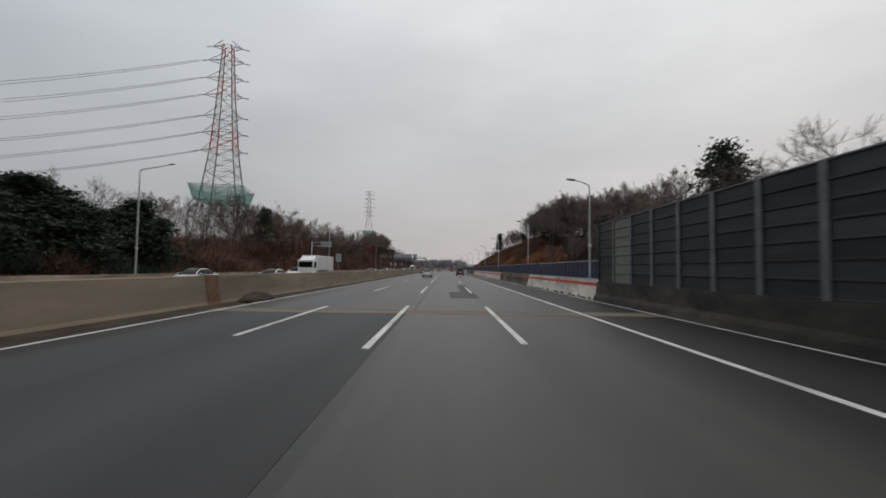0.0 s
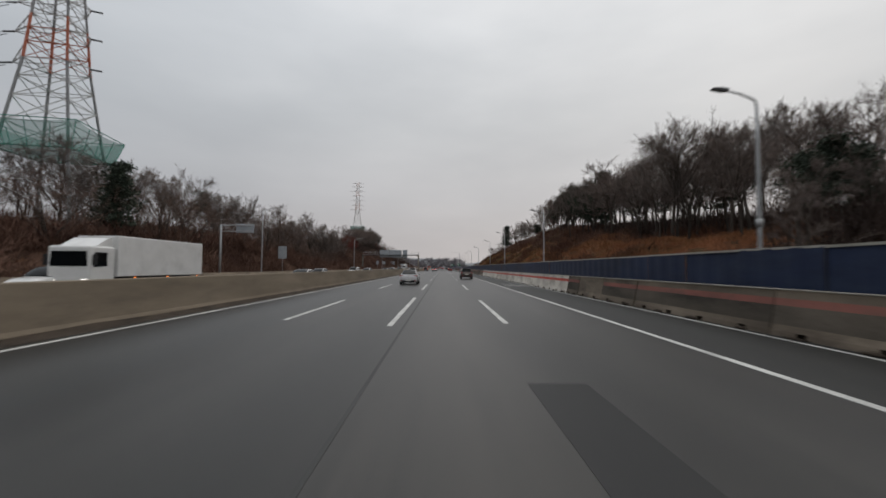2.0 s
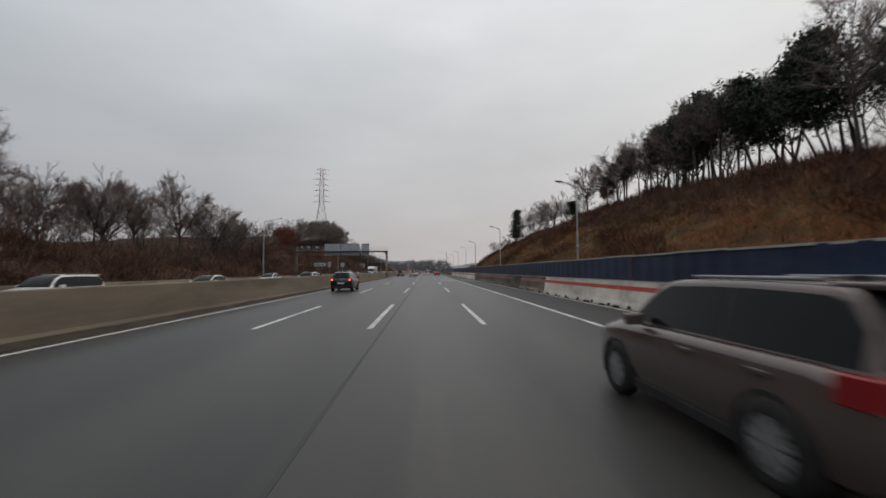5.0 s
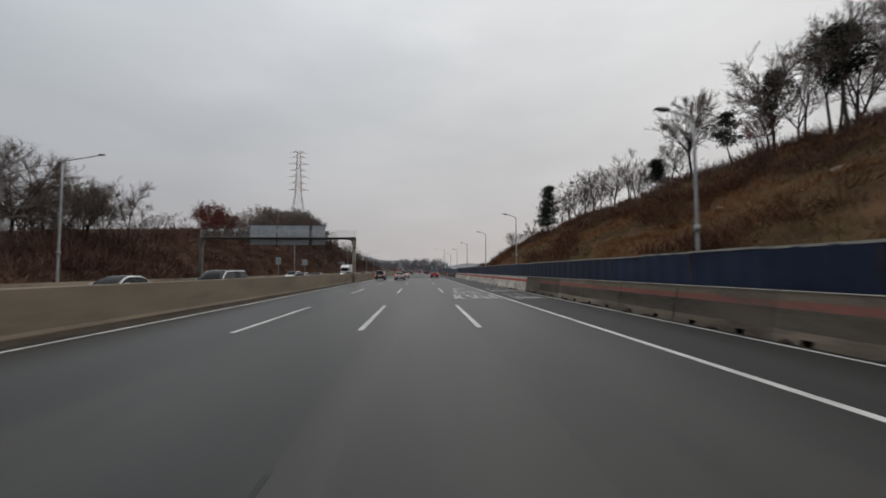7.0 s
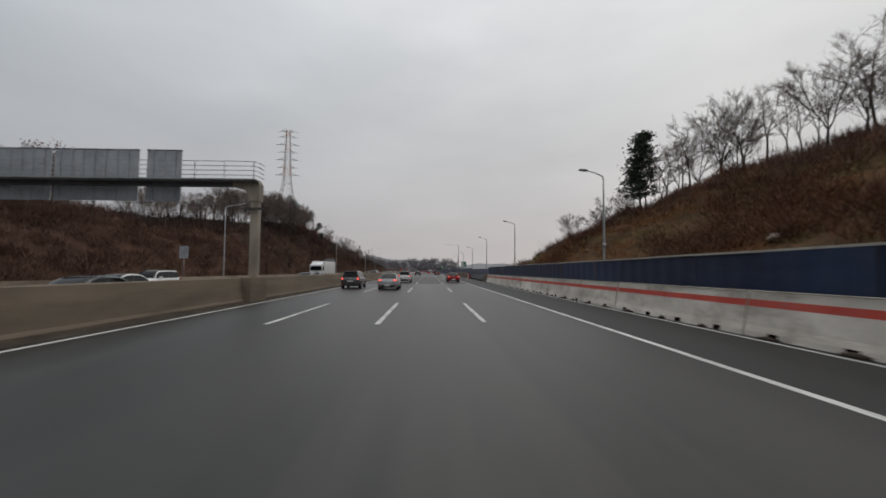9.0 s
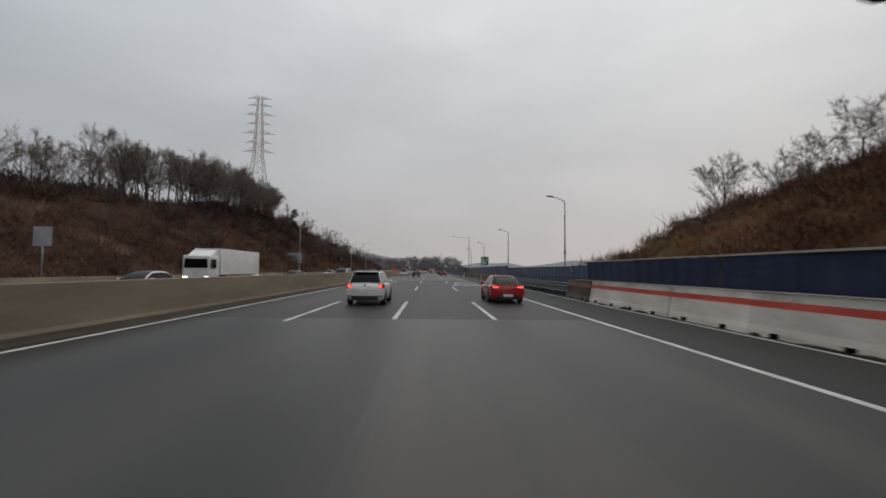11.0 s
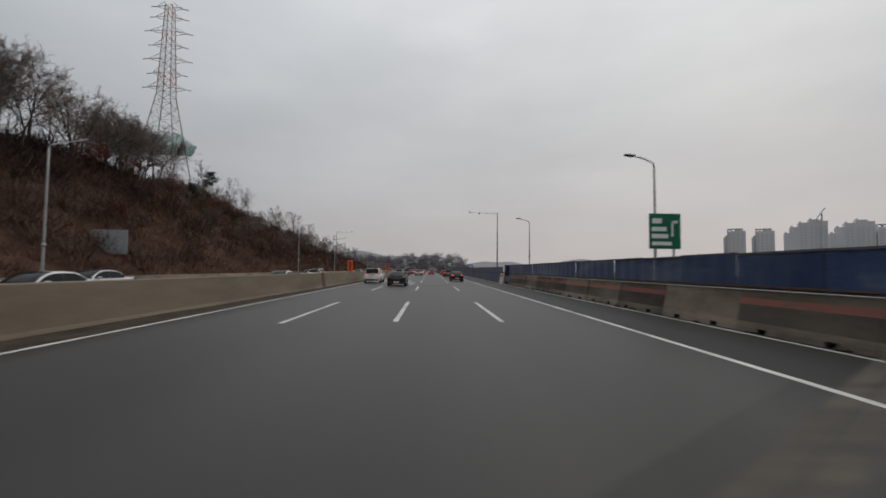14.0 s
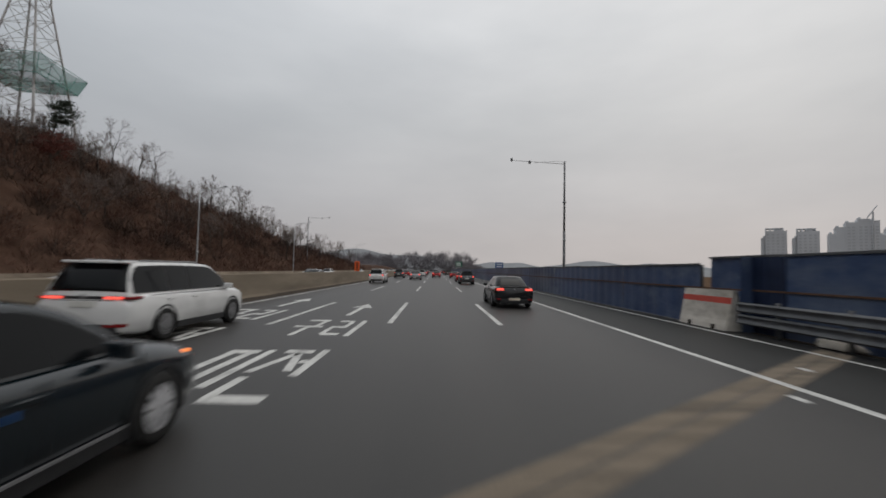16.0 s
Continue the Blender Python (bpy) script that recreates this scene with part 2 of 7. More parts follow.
BEIGE_STEEL = varied("painted_beige_steel", (0.24, 0.205, 0.165), (0.36, 0.315, 0.26), 1.0, 0.6, (1, 1, 0.4), 20, 0.05, (0.17, 0.14, 0.112), 0.8)
SIGN_BACK = varied("sign_back_aluminium", (0.26, 0.285, 0.31), (0.38, 0.41, 0.44), 1.2, 0.5, metal=0.2)
SIGN_GREEN = varied("green_sign", (0.0, 0.10, 0.055), (0.0, 0.14, 0.08), 1.0, 0.5)
SIGN_BLUE = varied("blue_sign", (0.01, 0.07, 0.22), (0.02, 0.10, 0.30), 1.0, 0.5)
SIGN_WHITE = varied("white_sign", (0.62, 0.63, 0.62), (0.75, 0.75, 0.74), 2.0, 0.6)
ORANGE = varied("orange_panel", (0.75, 0.10, 0.02), (0.85, 0.15, 0.03), 2.0, 0.6)
NOISE_PANEL = varied("dark_noise_panel", (0.019, 0.021, 0.023), (0.042, 0.043, 0.046), 1.2, 0.6, (1, 0.3, 3.0), 18, 0.1, (0.045, 0.045, 0.047), 0.8, per_piece=0.25)
NOISE_POST = varied("noise_wall_post", (0.10, 0.103, 0.108), (0.16, 0.163, 0.168), 2.0, 0.6, grain=25, bump=0.05, metal=0.2)
NOISE_GREY = varied("grey_noise_panel", (0.125, 0.12, 0.11), (0.20, 0.19, 0.172), 1.2, 0.6, (1, 0.3, 3.0), 18, 0.1)
# Far pylon: grey, red and white steel with distance haze mixed into the colours.
PYLON_HAZED = [varied("hazed_grey_pylon_steel", (0.34, 0.33, 0.325), (0.46, 0.45, 0.44), 0.3, 0.7), varied("hazed_red_pylon_steel", (0.42, 0.25, 0.20), (0.52, 0.33, 0.27), 0.3, 0.7), varied("hazed_white_pylon_steel", (0.46, 0.45, 0.44), (0.58, 0.57, 0.56), 0.3, 0.7)]
PYLON_WHITE = varied("white_pylon_steel", (0.36, 0.36, 0.35), (0.5, 0.5, 0.49), 0.3, 0.6)
PYLON_RED = varied("red_pylon_steel", (0.34, 0.10, 0.055), (0.46, 0.15, 0.09), 0.3, 0.6)
PYLON_GREY = varied("grey_pylon_steel", (0.16, 0.165, 0.17), (0.27, 0.275, 0.28), 0.3, 0.6)
NET = varied("green_net", (0.04, 0.20, 0.16), (0.08, 0.33, 0.26), 0.5, 0.9)
see_through = node(NET, "ShaderNodeBsdfTransparent")
half_open = node(NET, "ShaderNodeMixShader")
half_open.inputs["Fac"].default_value = 0.55
link(NET, see_through.outputs["BSDF"], half_open.inputs[1])
link(NET, NET.node_tree.nodes["Principled BSDF"].outputs["BSDF"], half_open.inputs[2])
link(NET, half_open.outputs["Shader"], NET.node_tree.nodes["Material Output"].inputs["Surface"])
ROPE = varied("green_rope", (0.03, 0.16, 0.12), (0.06, 0.24, 0.19), 0.5, 0.9)
CABLE = material("cable", (0.09, 0.09, 0.095), 0.6)
EARTH = varied("dry_hillside", (0.030, 0.018, 0.012), (0.125, 0.074, 0.041), 0.45, 1.0, (1, 0.55, 1), 6, 1.0, (0.085, 0.062, 0.030), 0.14, spec=0.05)
LITTER = varied("leaf_littered_soil", (0.028, 0.017, 0.012), (0.095, 0.056, 0.040), 0.5, 1.0, (1, 0.7, 1), 7, 1.0, (0.042, 0.022, 0.015), 0.2, spec=0.05)
ROCK = varied("pale_rock", (0.22, 0.18, 0.14), (0.36, 0.31, 0.25), 1.5, 0.95, grain=12, bump=0.5)
BARK = varied("bark", (0.030, 0.024, 0.020), (0.075, 0.062, 0.052), 1.5, 0.95, (1, 1, 0.3), 20, 0.4)
TWIG = leafy("bare_twigs", (0.092, 0.073, 0.065), (0.215, 0.170, 0.150))
TWIG_RUDDY = leafy("ruddy_bare_twigs", (0.070, 0.046, 0.038), (0.190, 0.130, 0.106))
TWIG_PALE = leafy("pale_bare_twigs", (0.085, 0.07, 0.062), (0.19, 0.16, 0.145))
NEEDLES = leafy("pine_needles", (0.020, 0.029, 0.023), (0.060, 0.073, 0.052), 0.5)
RUSSET = leafy("russet_leaves", (0.060, 0.020, 0.016), (0.185, 0.058, 0.044), 0.5)
BRUSH = leafy("dry_brush", (0.033, 0.020, 0.016), (0.232, 0.144, 0.106), 0.13, (0.110, 0.060, 0.045))
BRUSH_DARK = leafy("dark_shrub_twigs", (0.014, 0.010, 0.009), (0.085, 0.058, 0.047), 0.3)
GRASS = leafy("dry_grass", (0.085, 0.045, 0.022), (0.30, 0.18, 0.090), 0.22, (0.20, 0.095, 0.042))
GRASS_RUSSET = leafy("russet_grass", (0.20, 0.082, 0.040), (0.37, 0.165, 0.080), 0.05)
BRUSH_RUSSET = leafy("russet_brush", (0.042, 0.022, 0.016), (0.165, 0.078, 0.046), 0.2)
GRASS_OLIVE = leafy("olive_grass", (0.060, 0.048, 0.020), (0.25, 0.185, 0.085), 0.16)
# Far woods and hills: pale grey tones with the distance haze in the colour.
HAZED_WOODS = leafy("hazed_bare_woods", (0.14, 0.132, 0.145), (0.235, 0.222, 0.235), 0.05)
HAZED_HILL = varied("hazed_hill", (0.17, 0.18, 0.19), (0.22, 0.23, 0.24), 0.01, 1.0, bump=0)
# Tower walls and panes: distance haze put into the colours, so contrast stays low.
HAZED_WALL = varied("hazed_apartment_wall", (0.47, 0.485, 0.505), (0.54, 0.555, 0.575), 0.05, 0.9, bump=0)
HAZED_PANE = varied("hazed_apartment_pane", (0.39, 0.405, 0.42), (0.44, 0.455, 0.475), 0.3, 0.6, bump=0)
TYRE = varied("tyre_rubber", (0.012, 0.012, 0.012), (0.028, 0.027, 0.026), 8.0, 0.9)
ALLOY = varied("alloy", (0.17, 0.17, 0.175), (0.27, 0.27, 0.275), 6.0, 0.4, metal=0.4)
ALLOY_BRIGHT = varied("bright_alloy", (0.44, 0.44, 0.45), (0.60, 0.60, 0.61), 6.0, 0.35, metal=0.3)
PANE = material("tinted_pane", (0.006, 0.007, 0.008), 0.05, 0.0, 0.16)
TRIM = varied("black_trim", (0.012, 0.012, 0.013), (0.025, 0.025, 0.026), 6.0, 0.6)
TAIL = material("tail_lamp", (0.22, 0.008, 0.010), 0.15, 0.0, 0.6)
TAIL_LIT = glowing("lit_tail_lamp", (1.0, 0.10, 0.07), 1.3)
AMBER_LIT = glowing("lit_amber", (1.0, 0.26, 0.05), 1.5)
HEAD = glowing("head_lamp", (1.0, 0.95, 0.85), 2.5)
HEAD_OFF = material("clear_lamp", (0.55, 0.55, 0.56), 0.1, 0.0, 0.6)
PLATE = varied("plate", (0.55, 0.54, 0.50), (0.66, 0.65, 0.61), 3.0, 0.6)
# Same plate with warm lamplight mixed into its colour.
PLATE_LIT = varied("lamplit_plate", (0.62, 0.54, 0.42), (0.70, 0.62, 0.50), 3.0, 0.6)


def car_paint(name, base, metal=0.1, rough=0.2):
    m = varied(name, tuple(c * 0.86 for c in base), base, 0.8, rough, (1, 1, 1), 60, 0.0, tuple(c * 0.75 for c in base), 0.7, metal, 0.5)
    m.node_tree.nodes["Principled BSDF"].inputs["Coat Weight"].default_value = 0.35
    return m


CAR_WHITE = car_paint("white_car_paint", (0.72, 0.72, 0.71), 0.0)
CAR_PEARL = car_paint("pearl_car_paint", (0.62, 0.62, 0.635), 0.15)
CAR_SILVER = car_paint("silver_car_paint", (0.50, 0.51, 0.53), 0.5)
CAR_NAVY = car_paint("navy_car_paint", (0.005, 0.007, 0.018))
CAR_BLACK = car_paint("black_car_paint", (0.010, 0.010, 0.012))
CAR_BROWN = car_paint("brown_car_paint", (0.11, 0.085, 0.075), 0.4)
CAR_RED = car_paint("red_car_paint", (0.36, 0.018, 0.022))
CAR_GREY = car_paint("grey_car_paint", (0.10, 0.105, 0.11), 0.4)
CAR_TEAL = car_paint("dark_teal_car_paint", (0.004, 0.009, 0.0125))


# ---- small builders ----
def mesh_of(name, verts, faces, mats, smooth=False, slots=None):
    me = bpy.data.meshes.new(name)
    me.from_pydata([tuple(v) for v in verts], [], [tuple(f) for f in faces])
    for m in mats if isinstance(mats, (list, tuple)) else [mats]:
        me.materials.append(m)
    if slots is not None:
        me.polygons.foreach_set("material_index", slots)
    if smooth:
        me.polygons.foreach_set("use_smooth", [True] * len(me.polygons))
    me.update()
    return me


def thing(name, label, category, group="", kind=""):
    return tagged(new(name), label, category, group, kind)


def piece(name, me, parent, label="", at=None):
    ob = new(name, me)
    ob.parent = parent
    if at is not None:
        ob.matrix_basis = at
    if label:
        tagged(ob, label)
    return ob


def part(name, bm, mat, parent, label="", at=None, smooth=False):
    me = bpy.data.meshes.new(name)
    bm.normal_update()
    bm.to_mesh(me)
    bm.free()
    for m in mat if isinstance(mat, (list, tuple)) else [mat]:
        me.materials.append(m)
    if smooth:
        me.polygons.foreach_set("use_smooth", [True] * len(me.polygons))
    return piece(name, me, parent, label, at)


def box(bm, x0, x1, y0, y1, z0, z1, slot=0, bevel=0.0):
    vs = [bm.verts.new(p) for p in ((x0, y0, z0), (x1, y0, z0), (x1, y1, z0), (x0, y1, z0), (x0, y0, z1), (x1, y0, z1), (x1, y1, z1), (x0, y1, z1))]
    made = [bm.faces.new([vs[i] for i in f]) for f in ((3, 2, 1, 0), (4, 5, 6, 7), (0, 1, 5, 4), (1, 2, 6, 5), (2, 3, 7, 6), (3, 0, 4, 7))]
    for f in made:
        f.material_index = slot
    if bevel:
        edges = list({e for f in made for e in f.edges})
        bmesh.ops.bevel(bm, geom=edges, offset=bevel, segments=2, affect="EDGES", profile=0.5)


def boxes(*args, bevel=0.0):
    bm = bmesh.new()
    for a in args:
        box(bm, *a, bevel=bevel)
    return bm


def bar(bm, a, b, r0, r1=None, sides=4, slot=0):
    """A tapered bar from a to b."""
    r1 = r0 if r1 is None else r1
    a, b = Vector(a), Vector(b)
    d = (b - a).normalized()
    s = d.cross(Vector((0, 0, 1)) if abs(d.z) < 0.9 else Vector((1, 0, 0))).normalized()
    u = s.cross(d)
    rings = []
    for p, r in ((a, r0), (b, r1)):
        rings.append([bm.verts.new(p + (s * math.cos(k * 2 * math.pi / sides + 0.785) + u * math.sin(k * 2 * math.pi / sides + 0.785)) * r) for k in range(sides)])
    for k in range(sides):
        f = bm.faces.new((rings[0][k], rings[0][(k + 1) % sides], rings[1][(k + 1) % sides], rings[1][k]))
        f.material_index, f.smooth = slot, sides > 5
    bm.faces.new(rings[0][::-1]).material_index = slot
    bm.faces.new(rings[1]).material_index = slot


def tube(bm, pts, r0, r1, sides=8):
    """One bent, tapering pipe through the points."""
    pts = [Vector(p) for p in pts]
    last = None
    for k, p in enumerate(pts):
        d = (pts[min(k + 1, len(pts) - 1)] - pts[max(k - 1, 0)]).normalized()
        s = d.cross(Vector((0, 1, 0)) if abs(d.y) < 0.9 else Vector((1, 0, 0))).normalized()
        u = s.cross(d)
        r = r0 + (r1 - r0) * k / (len(pts) - 1)
        ring = [bm.verts.new(p + (s * math.cos(i * 2 * math.pi / sides) + u * math.sin(i * 2 * math.pi / sides)) * r) for i in range(sides)]
        for i in range(sides if last else 0):
            bm.faces.new((last[i], last[(i + 1) % sides], ring[(i + 1) % sides], ring[i])).smooth = True
        last = ring
    bm.faces.new(last)
    return bm


def bars(*args, sides=4):
    bm = bmesh.new()
    for a in args:
        bar(bm, *a, sides=sides)
    return bm


def prism(bm, outline, axis, lo, hi, slot=0):
    """An outline in the plane across an axis ('x', 'y' or 'z'), drawn out from lo to hi."""
    def at(p, k):
        return {"x": (k, p[0], p[1]), "y": (p[0], k, p[1]), "z": (p[0], p[1], k)}[axis]
    a, b = [bm.verts.new(at(p, lo)) for p in outline], [bm.verts.new(at(p, hi)) for p in outline]
    n = len(outline)
    fs = [bm.faces.new(a), bm.faces.new(b[::-1])] + [bm.faces.new((a[i], b[i], b[(i + 1) % n], a[(i + 1) % n])) for i in range(n)]
    for f in fs:
        f.material_index = slot
    bmesh.ops.recalc_face_normals(bm, faces=fs)


def prisms(outline, axis, lo, hi):
    bm = bmesh.new()
    prism(bm, outline, axis, lo, hi)
    return bm


# ---- the lie of the land ----
def ramp_at(table, v):
    if v <= table[0][0]:
        return table[0][1]
    for (a, p), (b, q) in zip(table, table[1:]):
        if v <= b:
            k = (v - a) / (b - a)
            k = k * k * (3 - 2 * k)
            return p + (q - p) * k
    return table[-1][1]


RIGHT_TOP = [(-100, 1.5), (20, 2.0), (50, 3.2), (80, 4.4), (110, 6.8), (140, 10.6), (168, 14.1), (188, 14.8), (205, 15.2), (219, 13.9), (238, 11.2), (253, 7.0), (264, 1.5), (272, -1.0), (305, -2.0), (600, -2.5)]
LEFT_TOP = [(-100, 1.0), (40, 0.8), (64, 1.4), (86, 4.2), (110, 5.2), (126, 5.0), (142, 2.6), (160, 1.6), (186, 2.0), (205, 4.2), (219, 7.4), (228, 9.2), (233, 9.2), (242, 5.2), (258, 9.0), (280, 10.3), (305, 12.5), (335, 17.0), (375, 20.0), (405, 13.0), (445, 6.0), (500, 3.0), (700, 2.0)]


def land(x, y):
    """The height of the ground."""
    wob = noise.noise(Vector((x * 0.06, y * 0.06, 0))) * 1.2 + noise.noise(Vector((x * 0.17, y * 0.17, 5))) * 0.9 + noise.noise(Vector((x * 0.42, y * 0.26, 8))) * 0.6
    if x > 9.0:
        top, d = ramp_at(RIGHT_TOP, y), x - 13.0
        if top < 0:
            z = max(top, -0.25 * max(x - 10.5, 0)) - 0.05
            return z + wob * 0.2 * min(1, max(0, (x - 11) / 8))
        z = min(top, 0.58 * max(d, 0)) + max(0, min(0.08 * (x - 13 - top / 0.58), 2.5)) - 0.05
        return z + wob * min(1, max(0, d / 6))
    if x < -29.5:
        top, d = ramp_at(LEFT_TOP, y), -30.5 - x
        z = min(top, 0.75 * max(d, 0)) + max(0, min(0.10 * (d - top / 0.75), 4.0)) - 0.05
        if 136 < y < 248:
            z -= (z - 1.5) * min(1, max(0, (d - 22) / 16)) * min(1, (y - 136) / 10, (248 - y) / 10)
        return z + wob * min(1, max(0, d / 6))
    return -0.3


# ---- the large structure ----
def build_ground():
    xs = [-3000, -1200, -500, -250, -160, -120] + [-100 + 4 * i for i in range(10)] + [-60 + 1.5 * i for i in range(21)] + [-29.4, -29, -12, 8.9, 9.2] + [10 + 1.5 * i for i in range(24)] + [46 + 5 * i for i in range(12)] + [120, 180, 300, 600, 1500, 3000]
    ys = [-600, -300, -150, -90] + [-60 + 3 * i for i in range(187)] + [520, 560, 620, 700, 850, 1100, 1600, 2400, 3600]
    verts = [(x, y, land(x, y) if abs(x) < 200 and -100 < y < 900 else (-2.5 if x > 0 else 1.0)) for y in ys for x in xs]
    n = len(xs)
    faces = [(j * n + i, j * n + i + 1, (j + 1) * n + i + 1, (j + 1) * n + i) for j in range(len(ys) - 1) for i in range(n - 1)]
    ob = new("ground", mesh_of("ground", verts, faces, [EARTH, LITTER], True, [1 if xs[i] < -20 else 0 for j in range(len(ys) - 1) for i in range(n - 1)]))
    tagged(ob, "brown winter hillside soil with dry grass beside the motorway", "ground", kind="structure")


build_ground()


def strip(name, x0, x1, y0, y1, z0, z1, mat, label, category, kind="structure", skew=0.0):
    bm = bmesh.new()
    prism(bm, [(x0, y0 + skew * x0), (x1, y0 + skew * x1), (x1, y1 + skew * x1), (x0, y1 + skew * x0)], "z", z0, z1)
    ob = part(name, bm, mat, None)
    return tagged(ob, label, category, kind=kind)


for x0, x1, mat, label in ((-9.75, -5.28, ASPHALT_FAST, "dark worn asphalt of the fast lane"), (-5.28, -1.34, ASPHALT_SLOW, "dark grey worn asphalt lane"), (-1.34, 1.52, ASPHALT, "grey worn asphalt of the middle lane"), (1.52, 5.36, ASPHALT_SLOW, "dark grey worn asphalt of the slow lane")):
    strip("road", x0, x1, -120, 231, -0.25, 0.0, mat, label, "road")
    strip("road", x0, x1, 231, 900, -0.25, 0.0, ASPHALT_DARK, "darker asphalt lane before the bridge", "road")
strip("road_shoulder", 5.36, 9.3, -120, 900, -0.25, 0.0, SHOULDER, "darker dirty asphalt shoulder beside the barrier", "road")
strip("oncoming_road", -28.6, -10.3, -120, 900, -0.25, 0.0, ASPHALT, "grey asphalt carriageway for oncoming traffic", "road")
strip("verge", 9.3, 11.5, -120, 900, -0.3, 0.03, DIRT, "dark dirt strip behind the roadside barrier", "verge")
strip("road_patch", -9.6, -1.55, -60, 15.8, 0.0, 0.004, ASPHALT_NEW, "darker newer asphalt over two lanes", "road patch")
strip("road_patch", 0.2, 1.05, 24.3, 30.6, 0.0, 0.004, ASPHALT_NEW, "dark rectangular asphalt repair patch", "road patch")
strip("road_patch", 1.06, 1.95, 24.3, 43.2, 0.0, 0.004, ASPHALT_NEW, "long dark asphalt repair strip under a lane line", "road patch")
strip("expansion_joint", -9.6, 9.0, 15.8, 17.1, 0.0, 0.005, SAND, "sandy brown expansion joint across all lanes", "road joint")
strip("bridge_deck", -9.7, 5.3, 279.8, 900, 0.0, 0.003, ASPHALT_BROWN, "brownish worn asphalt over the bridge and beyond", "road", skew=0.73)
for y0 in (278.3, 320.3):
    for dy, wide in ((0.0, 0.38), (0.43, 0.40)):
        cut = 9.0 if y0 > 300 else 0.2
        strip("expansion_joint", -9.6, cut, y0 + dy, y0 + dy + wide, 0.0, 0.005, SAND, "diagonal sandy brown bridge joint across the lanes", "road joint", skew=0.73)
        if cut < 9.0:
            strip("expansion_joint", cut, 9.0, y0 + dy, y0 + dy + wide, 0.0, 0.005, SAND_FAINT, "worn dark stretch of the diagonal bridge joint", "road joint", skew=0.73)
for y0, y1 in ((17.1, 142), (232, 277)):
    strip("road_seam", -1.37, -1.31, y0, y1, 0.0, 0.003, SEAM, "thin dark bitumen seam along the lane", "road seam")

# lane lines
for x, wide, mat, label in ((-8.94, 0.15, PAINT, "solid white edge line beside the median"), (5.3, 0.17, PAINT, "solid white line between lane and shoulder"), (8.3, 0.11, PAINT, "thin white line at the foot of the roadside barrier")):
    strip("edge_line", x - wide / 2, x + wide / 2, -60, 700, 0.0, 0.006, mat, label, "road marking")
for x in (-11.6, -28.0):
    strip("edge_line", x - 0.08, x + 0.08, -60, 700, 0.0, 0.006, PAINT, "solid white edge line of the oncoming carriageway", "road marking")
DASH = mesh_of("dash", [(x, y, z) for z in (0.0, 0.0065) for x, y in ((-0.085, 0), (0.085, 0), (0.085, 8), (-0.085, 8))], [(3, 2, 1, 0), (4, 5, 6, 7), (0, 1, 5, 4), (1, 2, 6, 5), (2, 3, 7, 6), (3, 0, 4, 7)], PAINT)
for x, first in ((-5.28, 10.4), (-1.77, 11.0), (1.77, 11.0), (-15.6, 14.0), (-19.6, 14.0), (-23.8, 14.0)):
    line = thing("lane_line", "broken white lane line of worn paint on asphalt", "lane line", "lane lines", "structure")
    for k in range(-2, 24):
        early = (1.2 if -1 < k < 4 and abs(x) < 2 else 0) + (0.6 if x == -1.77 and k < 11 else 0) + (0.35 if k == 13 and abs(x) < 2 else 0) + random.uniform(-0.1, 0.3)
        late = 1.6 if k == 2 and x == -1.77 else 0
        piece("dash", DASH, line, at=Matrix.Translation((x, first + 20 * k - early, 0)) @ Matrix.Diagonal((1, 1 + (early + late) / 8, 1, 1)))


def strokes(name, rows, mat, label):
    """Road lettering too worn to read, as plain strokes (x0, y0, x1, y1, width)."""
    bm = bmesh.new()
    for x0, y0, x1, y1, w in rows:
        if abs(x1 - x0) > abs(y1 - y0):
            prism(bm, [(x0, y0 - w), (x1, y1 - w), (x1, y1 + w), (x0, y0 + w)], "z", 0.0, 0.0068)
        else:
            prism(bm, [(x0 - w / 2, y0), (x0 + w / 2, y0), (x1 + w / 2, y1), (x1 - w / 2, y1)], "z", 0.0, 0.0062)
    return tagged(part(name, bm, mat, None), label, "road marking", "road lettering")


def ring_strokes(x, y, rx, ry, w):
    pts = [(x + rx * math.cos(k * math.pi / 5), y + ry * math.sin(k * math.pi / 5)) for k in range(11)]
    return [(*a, *b, w) for a, b in zip(pts, pts[1:])]


